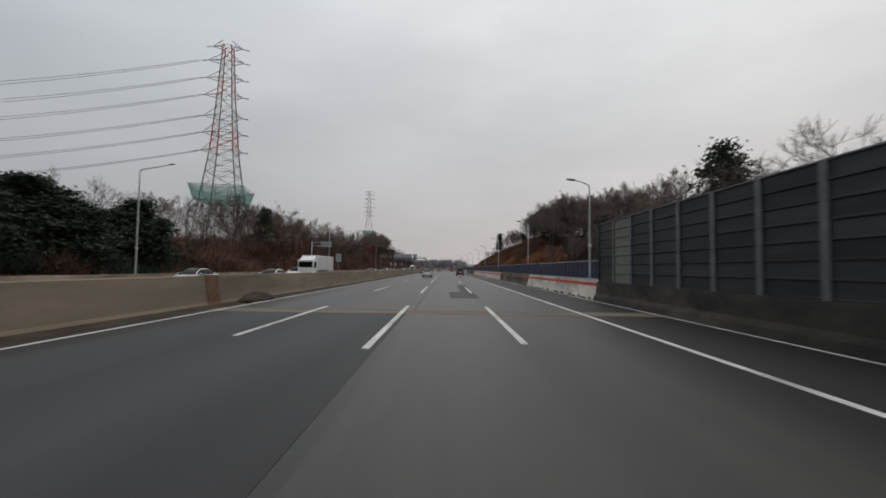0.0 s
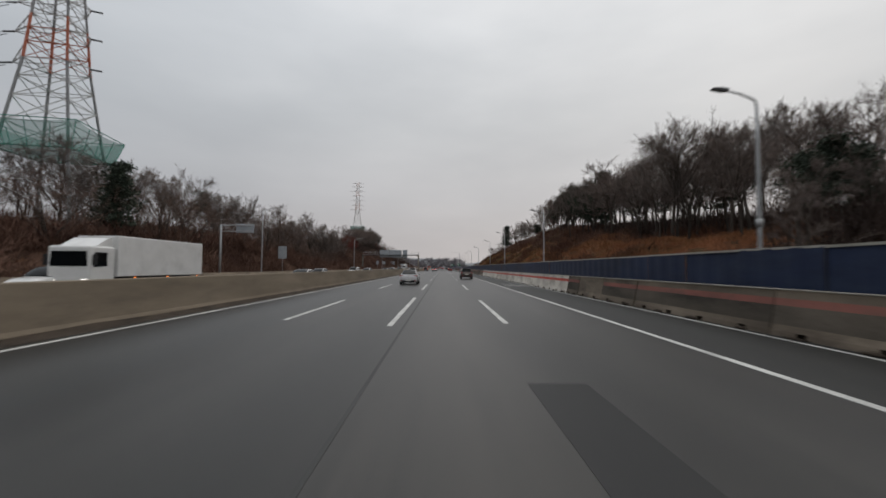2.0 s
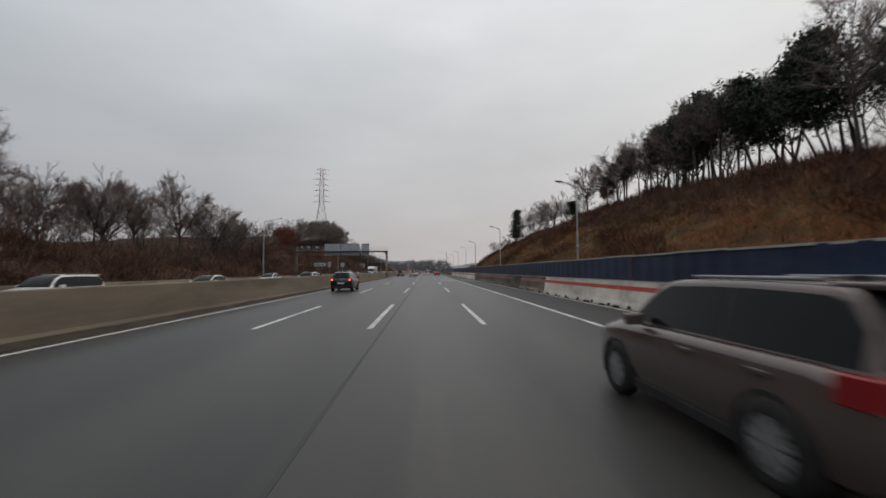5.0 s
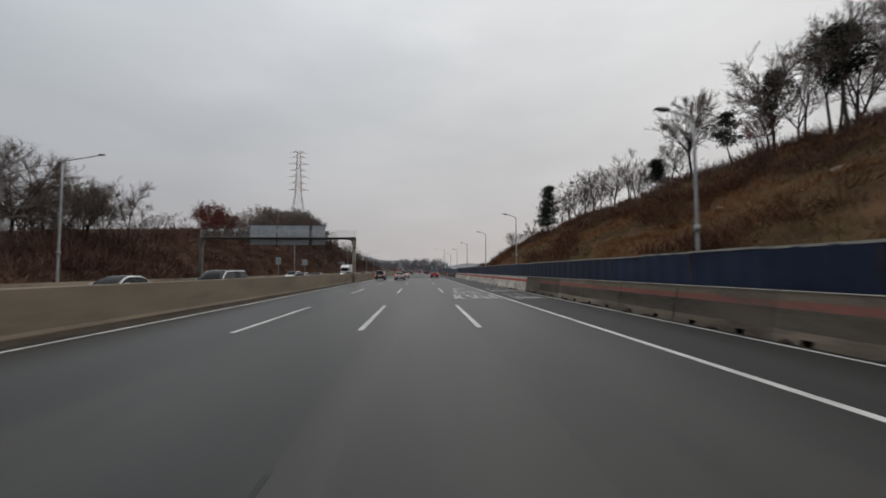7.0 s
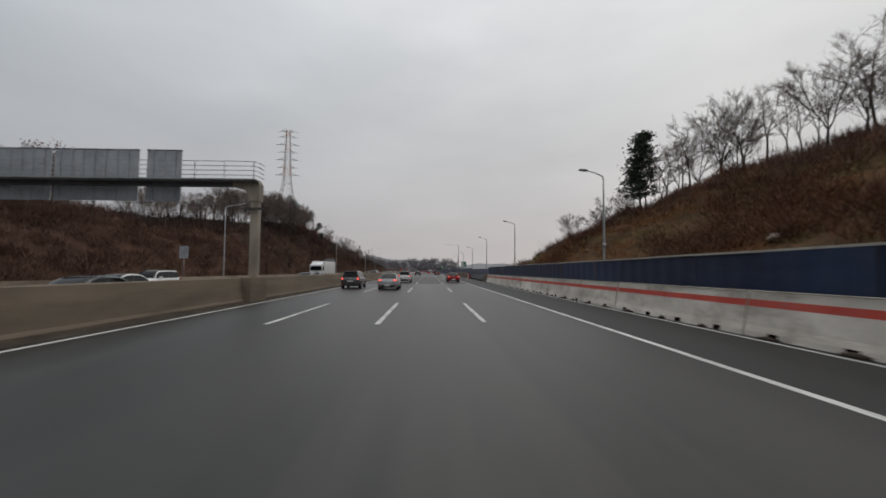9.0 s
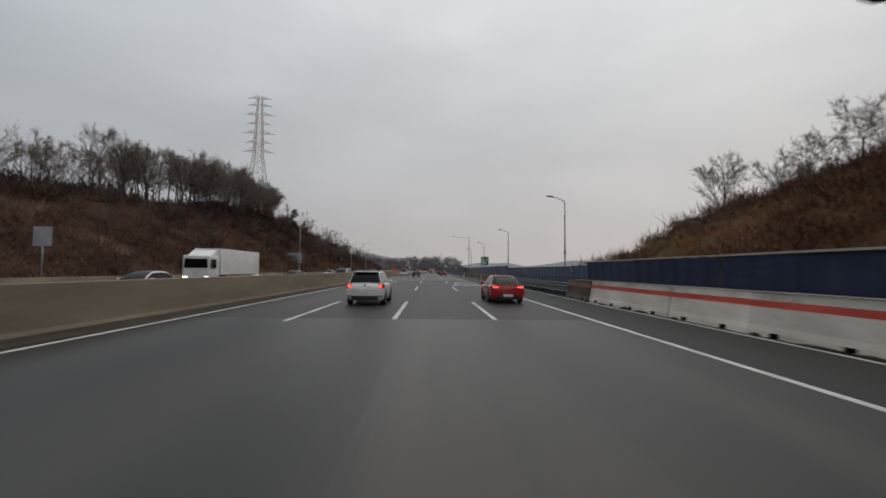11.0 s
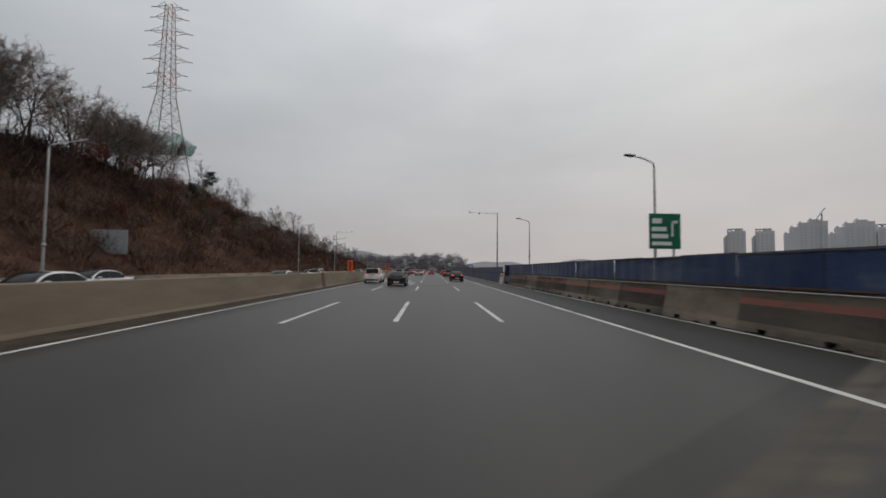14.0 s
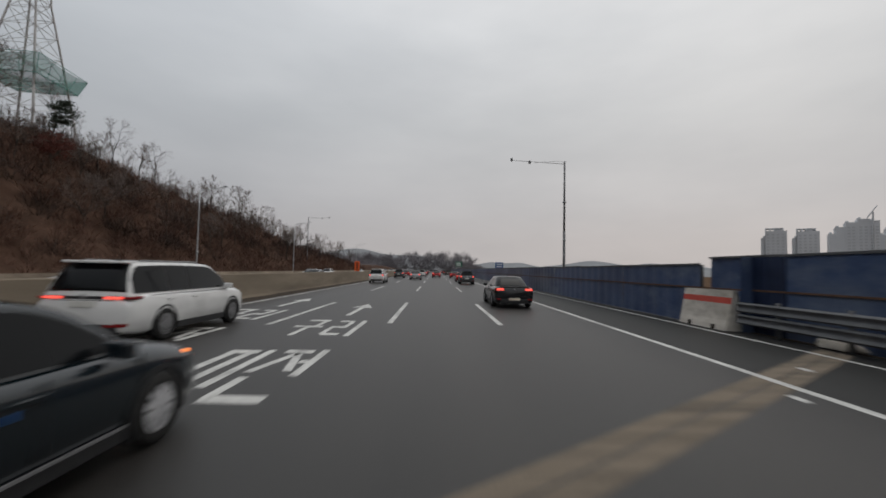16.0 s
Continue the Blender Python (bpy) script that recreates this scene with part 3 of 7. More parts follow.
for y in (163.75, 262.6):
    tall = [(2.20, 0.1, 2.32, 1.5, 0.24), (2.32, 1.5, 2.39, 3.95, 0.16), (2.70, 0.1, 2.45, 1.45, 0.26), (2.45, 1.45, 2.80, 3.9, 0.16), (3.05, 3.4, 3.60, 2.75, 0.14), (3.43, 0.3, 3.40, 1.2, 0.16), (3.40, 1.2, 3.15, 2.7, 0.15), (3.15, 2.7, 3.32, 3.85, 0.15), (3.18, 0.38, 3.57, 0.32, 0.12), (3.86, 0.15, 3.64, 0.8, 0.15), (3.64, 0.8, 3.81, 3.87, 0.15), (4.13, 0.25, 4.12, 3.88, 0.14), (4.85, 0.2, 4.80, 3.82, 0.14), (4.14, 1.82, 4.86, 1.8, 0.13), (4.14, 1.36, 4.86, 1.3, 0.11), (4.08, 0.28, 4.88, 0.3, 0.15)]
    strokes("road_lettering", [(a, y + b, c, y + d, w) for a, b, c, d, w in tall], PAINT_WORN, "worn white road lettering in the slow lane")
    low = [(2.66, 8.62, 3.40, 8.66, 0.14), (2.82, 6.9, 2.70, 8.7, 0.14), (3.42, 7.0, 3.36, 8.9, 0.14), (3.42, 7.9, 3.62, 7.9, 0.12), (3.75, 8.8, 4.2, 8.8, 0.13), (3.9, 7.5, 3.8, 8.8, 0.13), (4.31, 7.1, 4.32, 8.95, 0.14), (3.95, 7.1, 4.52, 6.9, 0.1)] + ring_strokes(2.95, 5.95, 0.40, 0.42, 0.13) + ring_strokes(4.15, 5.98, 0.42, 0.40, 0.13)
    strokes("road_lettering", [(a, y + b, c, y + d, w) for a, b, c, d, w in low], PAINT_WORN, "worn white road lettering in the slow lane")
    y += 10.2
    bm = bmesh.new()
    prism(bm, [(3.0, y), (3.18, y), (3.18, y + 2.9), (3.62, y + 3.25), (3.62, y + 2.6), (4.15, y + 3.9), (3.35, y + 4.5), (3.45, y + 3.9), (3.0, y + 3.4)], "z", 0.0, 0.0065)
    tagged(part("road_arrow", bm, PAINT_WORN, None), "worn white road arrow bending to the shoulder side", "road marking", "road arrows")
for y in (76.0, 163.2, 172.0):
    strokes("road_lettering", [(6.0 + 0.28 * k, y + (k % 3) * 0.3, 6.05 + 0.27 * k, y + 3.2 - (k % 2) * 0.7, 0.1) for k in range(7)] + [(5.95, y + 1.1, 7.8, y + 1.2, 0.1), (6.1, y + 4.4, 7.6, y + 4.3, 0.12), (6.3, y + 4.4, 6.3, y + 6.4, 0.1), (7.2, y + 4.6, 7.2, y + 6.6, 0.1)], PAINT_OLD, "very worn white lettering on the shoulder")
for lane, y in ((-3.5, 323.3), (-7.1, 326.2)):
    strokes("road_lettering", [(lane - 0.85, y, lane - 0.85, y + 3.0, 0.16), (lane - 0.5, y, lane - 0.5, y + 3.0, 0.16), (lane - 0.95, y + 2.9, lane - 0.35, y + 2.9, 0.16), (lane - 0.95, y + 0.1, lane - 0.35, y + 0.1, 0.16), (lane - 0.15, y + 0.4, lane - 0.15, y + 3.1, 0.15), (lane + 0.15, y + 3.0, lane + 0.7, y + 3.0, 0.16), (lane + 0.12, y + 1.3, lane + 0.45, y + 2.9, 0.15), (lane + 0.72, y + 1.4, lane + 0.45, y + 2.9, 0.15), (lane + 0.92, y + 1.1, lane + 0.92, y + 3.2, 0.15), (lane + 0.7, y + 2.1, lane + 0.9, y + 2.1, 0.12), (lane + 0.2, y - 0.1, lane + 0.2, y + 1.0, 0.15), (lane + 0.15, y - 0.1, lane + 0.95, y - 0.1, 0.16)], PAINT, "bold white road lettering in the fast lanes")
    y += 5.0
    strokes("road_lettering", [(lane - 0.9, y + 1.6, lane - 0.1, y + 1.6, 0.16), (lane - 0.85, y + 3.0, lane - 0.2, y + 3.0, 0.16), (lane - 0.3, y + 1.7, lane - 0.3, y + 3.0, 0.14), (lane - 0.5, y, lane - 0.5, y + 1.5, 0.14), (lane + 0.15, y + 2.9, lane + 0.6, y + 2.9, 0.16), (lane + 0.2, y + 0.3, lane + 0.65, y + 0.3, 0.16), (lane + 0.15, y + 1.6, lane + 0.6, y + 1.6, 0.16), (lane + 0.55, y + 1.6, lane + 0.55, y + 2.9, 0.13), (lane + 0.2, y + 0.3, lane + 0.2, y + 1.6, 0.13), (lane + 0.9, y, lane + 0.9, y + 3.1, 0.15)], PAINT, "bold white road lettering in the fast lanes")
    y += 4.6
    bm = bmesh.new()
    prism(bm, [(lane - 0.09, y), (lane + 0.09, y), (lane + 0.09, y + 3.0), (lane + 0.42, y + 3.0), (lane, y + 4.8), (lane - 0.42, y + 3.0), (lane - 0.09, y + 3.0)], "z", 0.0, 0.0065)
    tagged(part("road_arrow", bm, PAINT, None), "straight white road arrow in the fast lanes", "road marking", "road arrows")

for x, y in ((6.6, 325.3), (4.83, 323.45)):
    strip("paint_scrap", x - 0.07, x + 0.07, y, y + 0.3, 0.0, 0.0085, PAINT_WORN, "short scrap of white paint across the bridge joint", "road marking")

# median barrier: tall concrete with a sloping foot
bm = bmesh.new()
prism(bm, [(-9.74, 0.0), (-9.75, 0.12), (-9.80, 0.22), (-9.95, 1.28), (-9.98, 1.31), (-10.20, 1.31), (-10.23, 1.28), (-10.38, 0.22), (-10.43, 0.12), (-10.44, 0.0)], "y", -120, 900)
tagged(part("median_barrier", bm, CONCRETE, None), "tan concrete median barrier with a sloping foot", "barrier", kind="structure")
bm = bmesh.new()
n = 420
last = None
for k in range(n + 1):
    y = -40 + k * 1.4
    w, h = 0.44 + 0.18 * noise.noise(Vector((0, y * 0.25, 0))) + 0.06 * noise.noise(Vector((0, y * 1.1, 4))), 0.085 + 0.05 * noise.noise(Vector((5, y * 0.3, 0)))
    ring = [bm.verts.new(c) for c in ((-9.76, y, -0.02), (-9.76, y, h + 0.02), (-9.70, y, h), (-9.72 + w * 0.55, y, h * 0.35), (-9.72 + w, y, 0.004), (-9.72 + w, y, -0.02))]
    if last:
        for i in range(5):
            bm.faces.new((last[i], last[i + 1], ring[i + 1], ring[i]))
    last = ring
bmesh.ops.recalc_face_normals(bm, faces=bm.faces[:])
tagged(part("dirt_line", bm, DIRT, None), "dark silt gathered along the median's foot", "dirt", kind="stuff")
bm = bmesh.new()
bmesh.ops.create_icosphere(bm, subdivisions=3, radius=1.0)
for v in bm.verts:
    v.co = Vector((v.co.x * 0.5, v.co.y * 1.6, max(v.co.z, 0) * 0.42)) * (1 + 0.25 * noise.noise(v.co * 2.5))
tagged(part("silt_drift", bm, DIRT, None, at=pose(-9.5, 20.8, 0), smooth=True), "small dark drift of silt against the median", "dirt", kind="stuff")
for y in (17.0, 271.6, 312.9):
    bm = bmesh.new()
    prism(bm, [(-9.71, 0.05), (-9.775, 0.22), (-9.925, 1.33), (-10.25, 1.33), (-10.40, 0.22), (-10.46, 0.05)], "y", y, y + 0.9)
    tagged(part("joint_cover", bm, RUST, None), "rust-brown steel cover over a median joint", "joint cover", "median joint covers")
bm = bmesh.new()
prism(bm, [(-28.7, 0.0), (-28.75, 0.5), (-28.8, 0.85), (-29.0, 0.85), (-29.05, 0.0)], "y", -120, 700)
tagged(part("outer_barrier", bm, CONCRETE_GREY, None), "low weathered concrete barrier along the far carriageway", "barrier", kind="structure")


# roadside barrier of precast blocks, 4 m each, with drain notches
def block_mesh(name, face, stripe, middle=None):
    """Cross-section with a stripe band; two notches at the foot."""
    prof = [(0.0, 0.0), (0.025, 0.14), (0.075, 0.30), (0.16, 0.80), (0.165, 0.80), (0.195, 0.99), (0.20, 0.99), (0.235, 1.2), (0.42, 1.2), (0.50, 0.30), (0.58, 0.14), (0.60, 0.0)]
    cuts = [0.0, 0.02, 0.85, 1.15, 2.85, 3.15, 3.97, 3.985]
    verts, faces, slots = [], [], []
    for k, y in enumerate(cuts):
        inset = 0.02 if k in (0, len(cuts) - 1) else 0.0
        for x, z in prof:
            verts.append((x + (inset if x < 0.3 else -inset), y, z - (inset if z > 1 else 0)))
    m = len(prof)
    for k in range(len(cuts) - 1):
        for i in range(m):
            j = (i + 1) % m
            if i == 0 and k in (2, 4):
                a, b, c, d = k * m + i, k * m + j, (k + 1) * m + j, (k + 1) * m + i
                base = len(verts)
                verts += [(0.22, cuts[k], 0.0), (0.22, cuts[k], 0.12), (0.22, cuts[k + 1], 0.12), (0.22, cuts[k + 1], 0.0), (0.018, cuts[k], 0.14), (0.018, cuts[k + 1], 0.14)]
                faces += [(base + 4, b, c, base + 5), (base + 4, base + 5, base + 2, base + 1), (base, base + 1, base + 2, base + 3), (a, base + 4, base + 1, base), (d, base + 3, base + 2, base + 5)]
                slots += [0, 2, 2, 2, 2]
                continue
            faces.append((k * m + i, k * m + j, (k + 1) * m + j, (k + 1) * m + i))
            slots.append({4: 1, 2: 3}.get(i, 0))
    faces += [tuple(range(m)), tuple(range((len(cuts) - 1) * m, len(cuts) * m))[::-1]]
    slots += [0, 0]
    return mesh_of(name, verts, faces, [face, stripe, DIRT, middle or face], slots=slots)


BLOCK_WHITE = block_mesh("white_block", WHITEWASH, RED_STRIPE)
BLOCK_GREY = block_mesh("grey_block", CONCRETE_GREY, RED_FADED, CONCRETE_SOOT)
BLOCK_PLAIN = block_mesh("plain_block", CONCRETE_GREY, CONCRETE_GREY)
WHITE_RUNS = [(24, 42.5), (69, 116), (116, 127), (172, 241), (330.5, 334)]
barrier = thing("roadside_barrier", "precast concrete barrier, partly whitewashed with a red stripe", "barrier", kind="structure")
y = 24.2
while y < 323:
    if 243 < y < 269.4:
        y = 269.4
    white = any(a <= y + 2 <= b for a, b in WHITE_RUNS)
    plain = not white and any(y <= at < y + 4 for at in (62, 138, 169.5, 213, 291))
    for shift, size in ((0.0, 0.6), (2.4, 0.4)) if 64 < y < 65 else ((0.0, 1.0),):
        white = white or shift > 0
        here = pose(8.62 + 0.02 * math.sin(y * 7), y + shift, 0, 0, 0, 0.3 * math.sin(y * 3)) @ Matrix.Diagonal((1, size, 1, 1))
        piece("white_block" if white else "plain_block" if plain else "grey_block", BLOCK_WHITE if white else BLOCK_PLAIN if plain else BLOCK_GREY, barrier, "whitewashed block with red stripe" if white else "bare tan concrete block" if plain else "soot-stained block with faded red stripe", at=here)
    y += 4.0
for y0, y1 in ((24.3, 243.8), (270.3, 323.0)):
    line = []
    y = y0
    while y < y1:
        line.append((8.80 + 0.03 * noise.noise(Vector((y * 0.2, 0, 0))), y, 1.225 + 0.012 * noise.noise(Vector((y * 0.5, 4, 0)))))
        y += 2.0
    tagged(part("cable_duct", tube(bmesh.new(), line, 0.022, 0.022, 5), RAIL_TAN, None), "thin pale cable lying along the barrier's top", "cable", "barrier cables")
lone = new("concrete_block", BLOCK_WHITE)
lone.matrix_basis = pose(8.75, 330.6, 0) @ Matrix.Diagonal((1, 0.62, 1.05, 1))
tagged(lone, "lone whitewashed concrete block with a red stripe", "barrier block")
for k in range(130):
    yy = 24 + k * 2.3 + random.uniform(-0.9, 0.9)
    if 243 < yy < 268 or yy > 322:
        continue
    bm = bmesh.new()
    bmesh.ops.create_icosphere(bm, subdivisions=1, radius=1.0)
    w, l, h = random.uniform(0.07, 0.16), random.uniform(0.2, 0.6), random.uniform(0.05, 0.13)
    for v in bm.verts:
        v.co = Vector((v.co.x * w, v.co.y * l, max(v.co.z, 0) * h)) * (1 + 0.4 * noise.noise(v.co * 3 + Vector((k, 0, 0))))
    tagged(part("silt_clump", bm, DIRT, None, at=pose(8.58, yy, 0), smooth=True), "dark clump of silt and leaves at the barrier's foot", "silt clump", "silt clumps")


# noise barrier at the start
def noise_wall():
    wall = thing("noise_barrier", "dark slatted noise barrier on a stained concrete base", "noise barrier", kind="structure")
    bm = bmesh.new()
    prism(bm, [(8.46, 0.0), (8.5, 0.25), (8.62, 0.42), (8.68, 1.08), (9.15, 1.08), (9.2, 0.0)], "y", -60, 24.1)
    part("base_wall", bm, CONCRETE_DARK, wall, "black-stained concrete base")
    slat = boxes((-0.04, 0.04, 0, 1.99, 0.0, 0.465), (-0.085, -0.04, 0, 1.99, 0.0, 0.06), bevel=0.008)
    me = bpy.data.meshes.new("slat")
    slat.to_mesh(me)
    slat.free()
    me.materials.append(NOISE_PANEL)
    me2 = me.copy()
    me2.materials[0] = NOISE_GREY
    for k in range(26):
        y0 = 22.1 - 2.05 * k
        for r in range(7):
            piece("slat", me2 if k == 1 else me, wall, "grey panel slat" if k == 1 else "", at=pose(8.92, y0 + 0.03, 1.09 + 0.47 * r))
        bm = boxes((8.86, 9.02, y0 - 0.06, y0 + 0.06, 1.05, 4.40), (8.81, 8.86, y0 - 0.11, y0 + 0.11, 1.05, 4.40))
        part("post", bm, NOISE_POST, wall, "grey steel post")
    part("post", boxes((8.82, 9.02, 24.12, 24.19, 0.9, 4.40)), NOISE_PANEL, wall)
    part("top_cap", boxes((8.83, 9.0, -29.1, 24.12, 4.385, 4.43)), NOISE_POST, wall)


noise_wall()


# blue sheet fence behind the barrier
def blue_fence():
    fence = thing("sheet_fence", "dark blue corrugated sheet fence with a pale top rail", "fence", kind="structure")
    verts, faces = [], []
    folds = 12
    for i in range(folds + 1):
        for z in (0.0, 1.0):
            x = 0.007 if (i % 4) in (1, 2) else -0.007
            verts.append((x, 2.97 * i / folds, z))
    for i in range(folds):
        faces.append((2 * i, 2 * i + 2, 2 * i + 3, 2 * i + 1))
    n = len(verts)
    verts += [(x + 0.012, y, z) for x, y, z in verts]
    faces += [tuple(n + v for v in f[::-1]) for f in faces]
    faces += [(2 * i, n + 2 * i, n + 2 * i + 2, 2 * i + 2) for i in range(folds)] + [(2 * i + 1, 2 * i + 3, n + 2 * i + 3, n + 2 * i + 1) for i in range(folds)]
    me = mesh_of("sheet", verts, faces, BLUE)
    me_dusty = mesh_of("sheet", verts, faces, BLUE_DUSTY)
    rail = boxes((-0.045, 0.03, 0, 3.0, -0.03, 0.035))
    rail_me = bpy.data.meshes.new("top_rail")
    rail.to_mesh(rail_me)
    rail.free()
    rail_me.materials.append(RAIL_TAN)
    rail_dark = rail_me.copy()
    rail_dark.materials[0] = STEEL_DARK
    post = boxes((0.03, 0.11, -0.04, 0.04, 0.0, 1.0))
    post_me = bpy.data.meshes.new("post")
    post.to_mesh(post_me)
    post.free()
    post_me.materials.append(STEEL_DARK)
    y = 23.3
    while y < 560:
        top = 2.34
        if 240 < y < 269.3:
            top = 2.08
        elif y > 332:
            top = 2.12
        low = 0.02
        x = 9.42 if y < 330 else 9.05
        lean = random.uniform(-0.02, 0.02)
        rise = random.uniform(-0.02, 0.02)
        piece("sheet", me if y < 240 else me_dusty, fence, at=Matrix.Translation((x, y, low)) @ Matrix.Rotation(lean, 4, "Y") @ Matrix.Diagonal((1, 1, top - low + rise, 1)))
        piece("top_rail", rail_me if y < 240 else rail_dark, fence, at=Matrix.Translation((x, y, top + rise)) @ Matrix.Rotation(random.uniform(-0.004, 0.004), 4, "X"))
        piece("post", post_me, fence, at=Matrix.Translation((x, y, low)) @ Matrix.Diagonal((1, 1, top - low - 0.02, 1)))
        y += 3.0
    middle_me = rail_me.copy()
    middle_me.materials[0] = RUST
    y = 240.3
    while y < 560:
        x = 9.42 if y < 330 else 9.05
        piece("middle_rail", middle_me, fence, "rusty middle rail" if y < 250 else "", at=Matrix.Translation((x - 0.015, y, 1.30)) @ Matrix.Diagonal((0.7, 1, 0.8, 1)))
        y += 3.0
    piece("sheet", me, fence, at=Matrix.Translation((9.385, 329.1, 0.03)) @ Matrix.Diagonal((1, 0.42, 2.27, 1)))
    piece("sheet", me_dusty, fence, at=Matrix.Translation((9.44, 330.28, 0.02)) @ Matrix.Rotation(radians(90), 4, "Z") @ Matrix.Diagonal((1, 0.14, 2.3, 1)))


blue_fence()


def guard_rail(y0, y1, x):
    rail = thing("guard_rail", "galvanised steel guard rail on posts beside the fence", "guard rail", "guard rails", "structure")
    for z in (0.42, 0.78):
        bm = bmesh.new()
        prism(bm, [(x, z - 0.15), (x - 0.06, z - 0.10), (x, z - 0.02), (x, z + 0.02), (x - 0.06, z + 0.10), (x, z + 0.15), (x + 0.01, z + 0.15), (x + 0.01, z - 0.15)], "y", y0, y1)
        part("beam", bm, STEEL_DARK, rail)
    y = y0 + 0.4
    while y < y1:
        part("post", bars(((x + 0.09, y, 0.0), (x + 0.09, y, 1.0), 0.06), sides=8), STEEL_DARK, rail)
        y += 2.0


guard_rail(243.5, 269.5, 9.05)
guard_rail(322.6, 330.4, 9.0)


def water_barrier(y, mat, label, long=1.0):
    ob = thing("water_barrier", label, "plastic barrier", "plastic barriers")
    bm = bmesh.new()
    prism(bm, [(0.0, 0.0), (0.0, 0.18), (0.12, 0.38), (0.15, 0.95), (0.37, 0.95), (0.40, 0.38), (0.52, 0.18), (0.52, 0.0)], "y", 0.0, 1.25)
    bmesh.ops.bevel(bm, geom=bm.edges[:], offset=0.03, segments=2, affect="EDGES", profile=0.5)
    part("shell", bm, mat, ob, smooth=False)
    part("cap", bars(((0.26, 0.62, 0.95), (0.26, 0.62, 1.0), 0.06), sides=10), mat, ob)
    ob.matrix_basis = pose(8.45, y, 0) @ Matrix.Diagonal((1, long, 1, 1))


water_barrier(266.2, RED_STRIPE, "short red plastic water barrier beside the guard rail", 0.55)
water_barrier(266.93, WHITEWASH, "white plastic water barrier between red ones")
water_barrier(268.15, RED_STRIPE, "scuffed red plastic water barrier at the barrier's end")
bm = bmesh.new()
bmesh.ops.create_icosphere(bm, subdivisions=3, radius=1.0)
for v in bm.verts:
    v.co = Vector((v.co.x * 0.45, v.co.y * 0.9, max(v.co.z, -0.2) * 0.22)) * (1 + 0.3 * noise.noise(v.co * 2))
tagged(part("white_sack", bm, WHITEWASH, None, at=pose(9.5, 327.6, 0.08) @ Matrix.Diagonal((0.8, 0.7, 0.9, 1)), smooth=True), "crumpled white sack lying by the guard rail", "sack")


# ---- vehicles ----
def loft(stations, name):
    """A body of cross-sections along y; each station is (y, half width at sill, half width at waist, z bottom, z waist, z top, half width at top)."""
    verts, faces = [], []
    half = None
    for y, ws, ww, zb, zw, zt, wt in stations:
        pts = [(0, zb), (ws * 0.9, zb), (ws, zb + 0.07), (ww, zb + 0.45 * (zw - zb)), (ww * 0.995, zw - 0.06), (ww * 0.965, zw), (wt, zw + (zt - zw) * 0.7), (wt * 0.6, zt - 0.012), (0, zt)]
        half = len(pts)
        verts += [(x, y, z) for x, z in pts] + [(-x, y, z) for x, z in pts[-2:0:-1]]
    n = 2 * half - 2
    for k in range(len(stations) - 1):
        for i in range(n):
            faces.append((k * n + i, (k + 1) * n + i, (k + 1) * n + (i + 1) % n, k * n + (i + 1) % n))
    faces += [tuple(range(n)), tuple(range((len(stations) - 1) * n, len(stations) * n))[::-1]]
    bm = bmesh.new()
    vs = [bm.verts.new(v) for v in verts]
    for f in faces:
        bm.faces.new([vs[i] for i in f])
    bmesh.ops.recalc_face_normals(bm, faces=bm.faces[:])
    return bm


def slab(corners, thick=0.012, inset=0.0):
    """A pane over four or more corners, proud of them by its thickness."""
    c = [Vector(p) for p in corners]
    mid = sum(c, Vector()) / len(c)
    n = (c[1] - c[0]).cross(c[2] - c[0]).normalized()
    c = [p + (mid - p) * inset for p in c]
    bm = bmesh.new()
    lo, hi = [bm.verts.new(p - n * 0.01) for p in c], [bm.verts.new(p + n * thick) for p in c]
    k = len(c)
    fs = [bm.faces.new(hi), bm.faces.new(lo[::-1])] + [bm.faces.new((lo[i], lo[(i + 1) % k], hi[(i + 1) % k], hi[i])) for i in range(k)]
    bmesh.ops.recalc_face_normals(bm, faces=fs)
    return bm


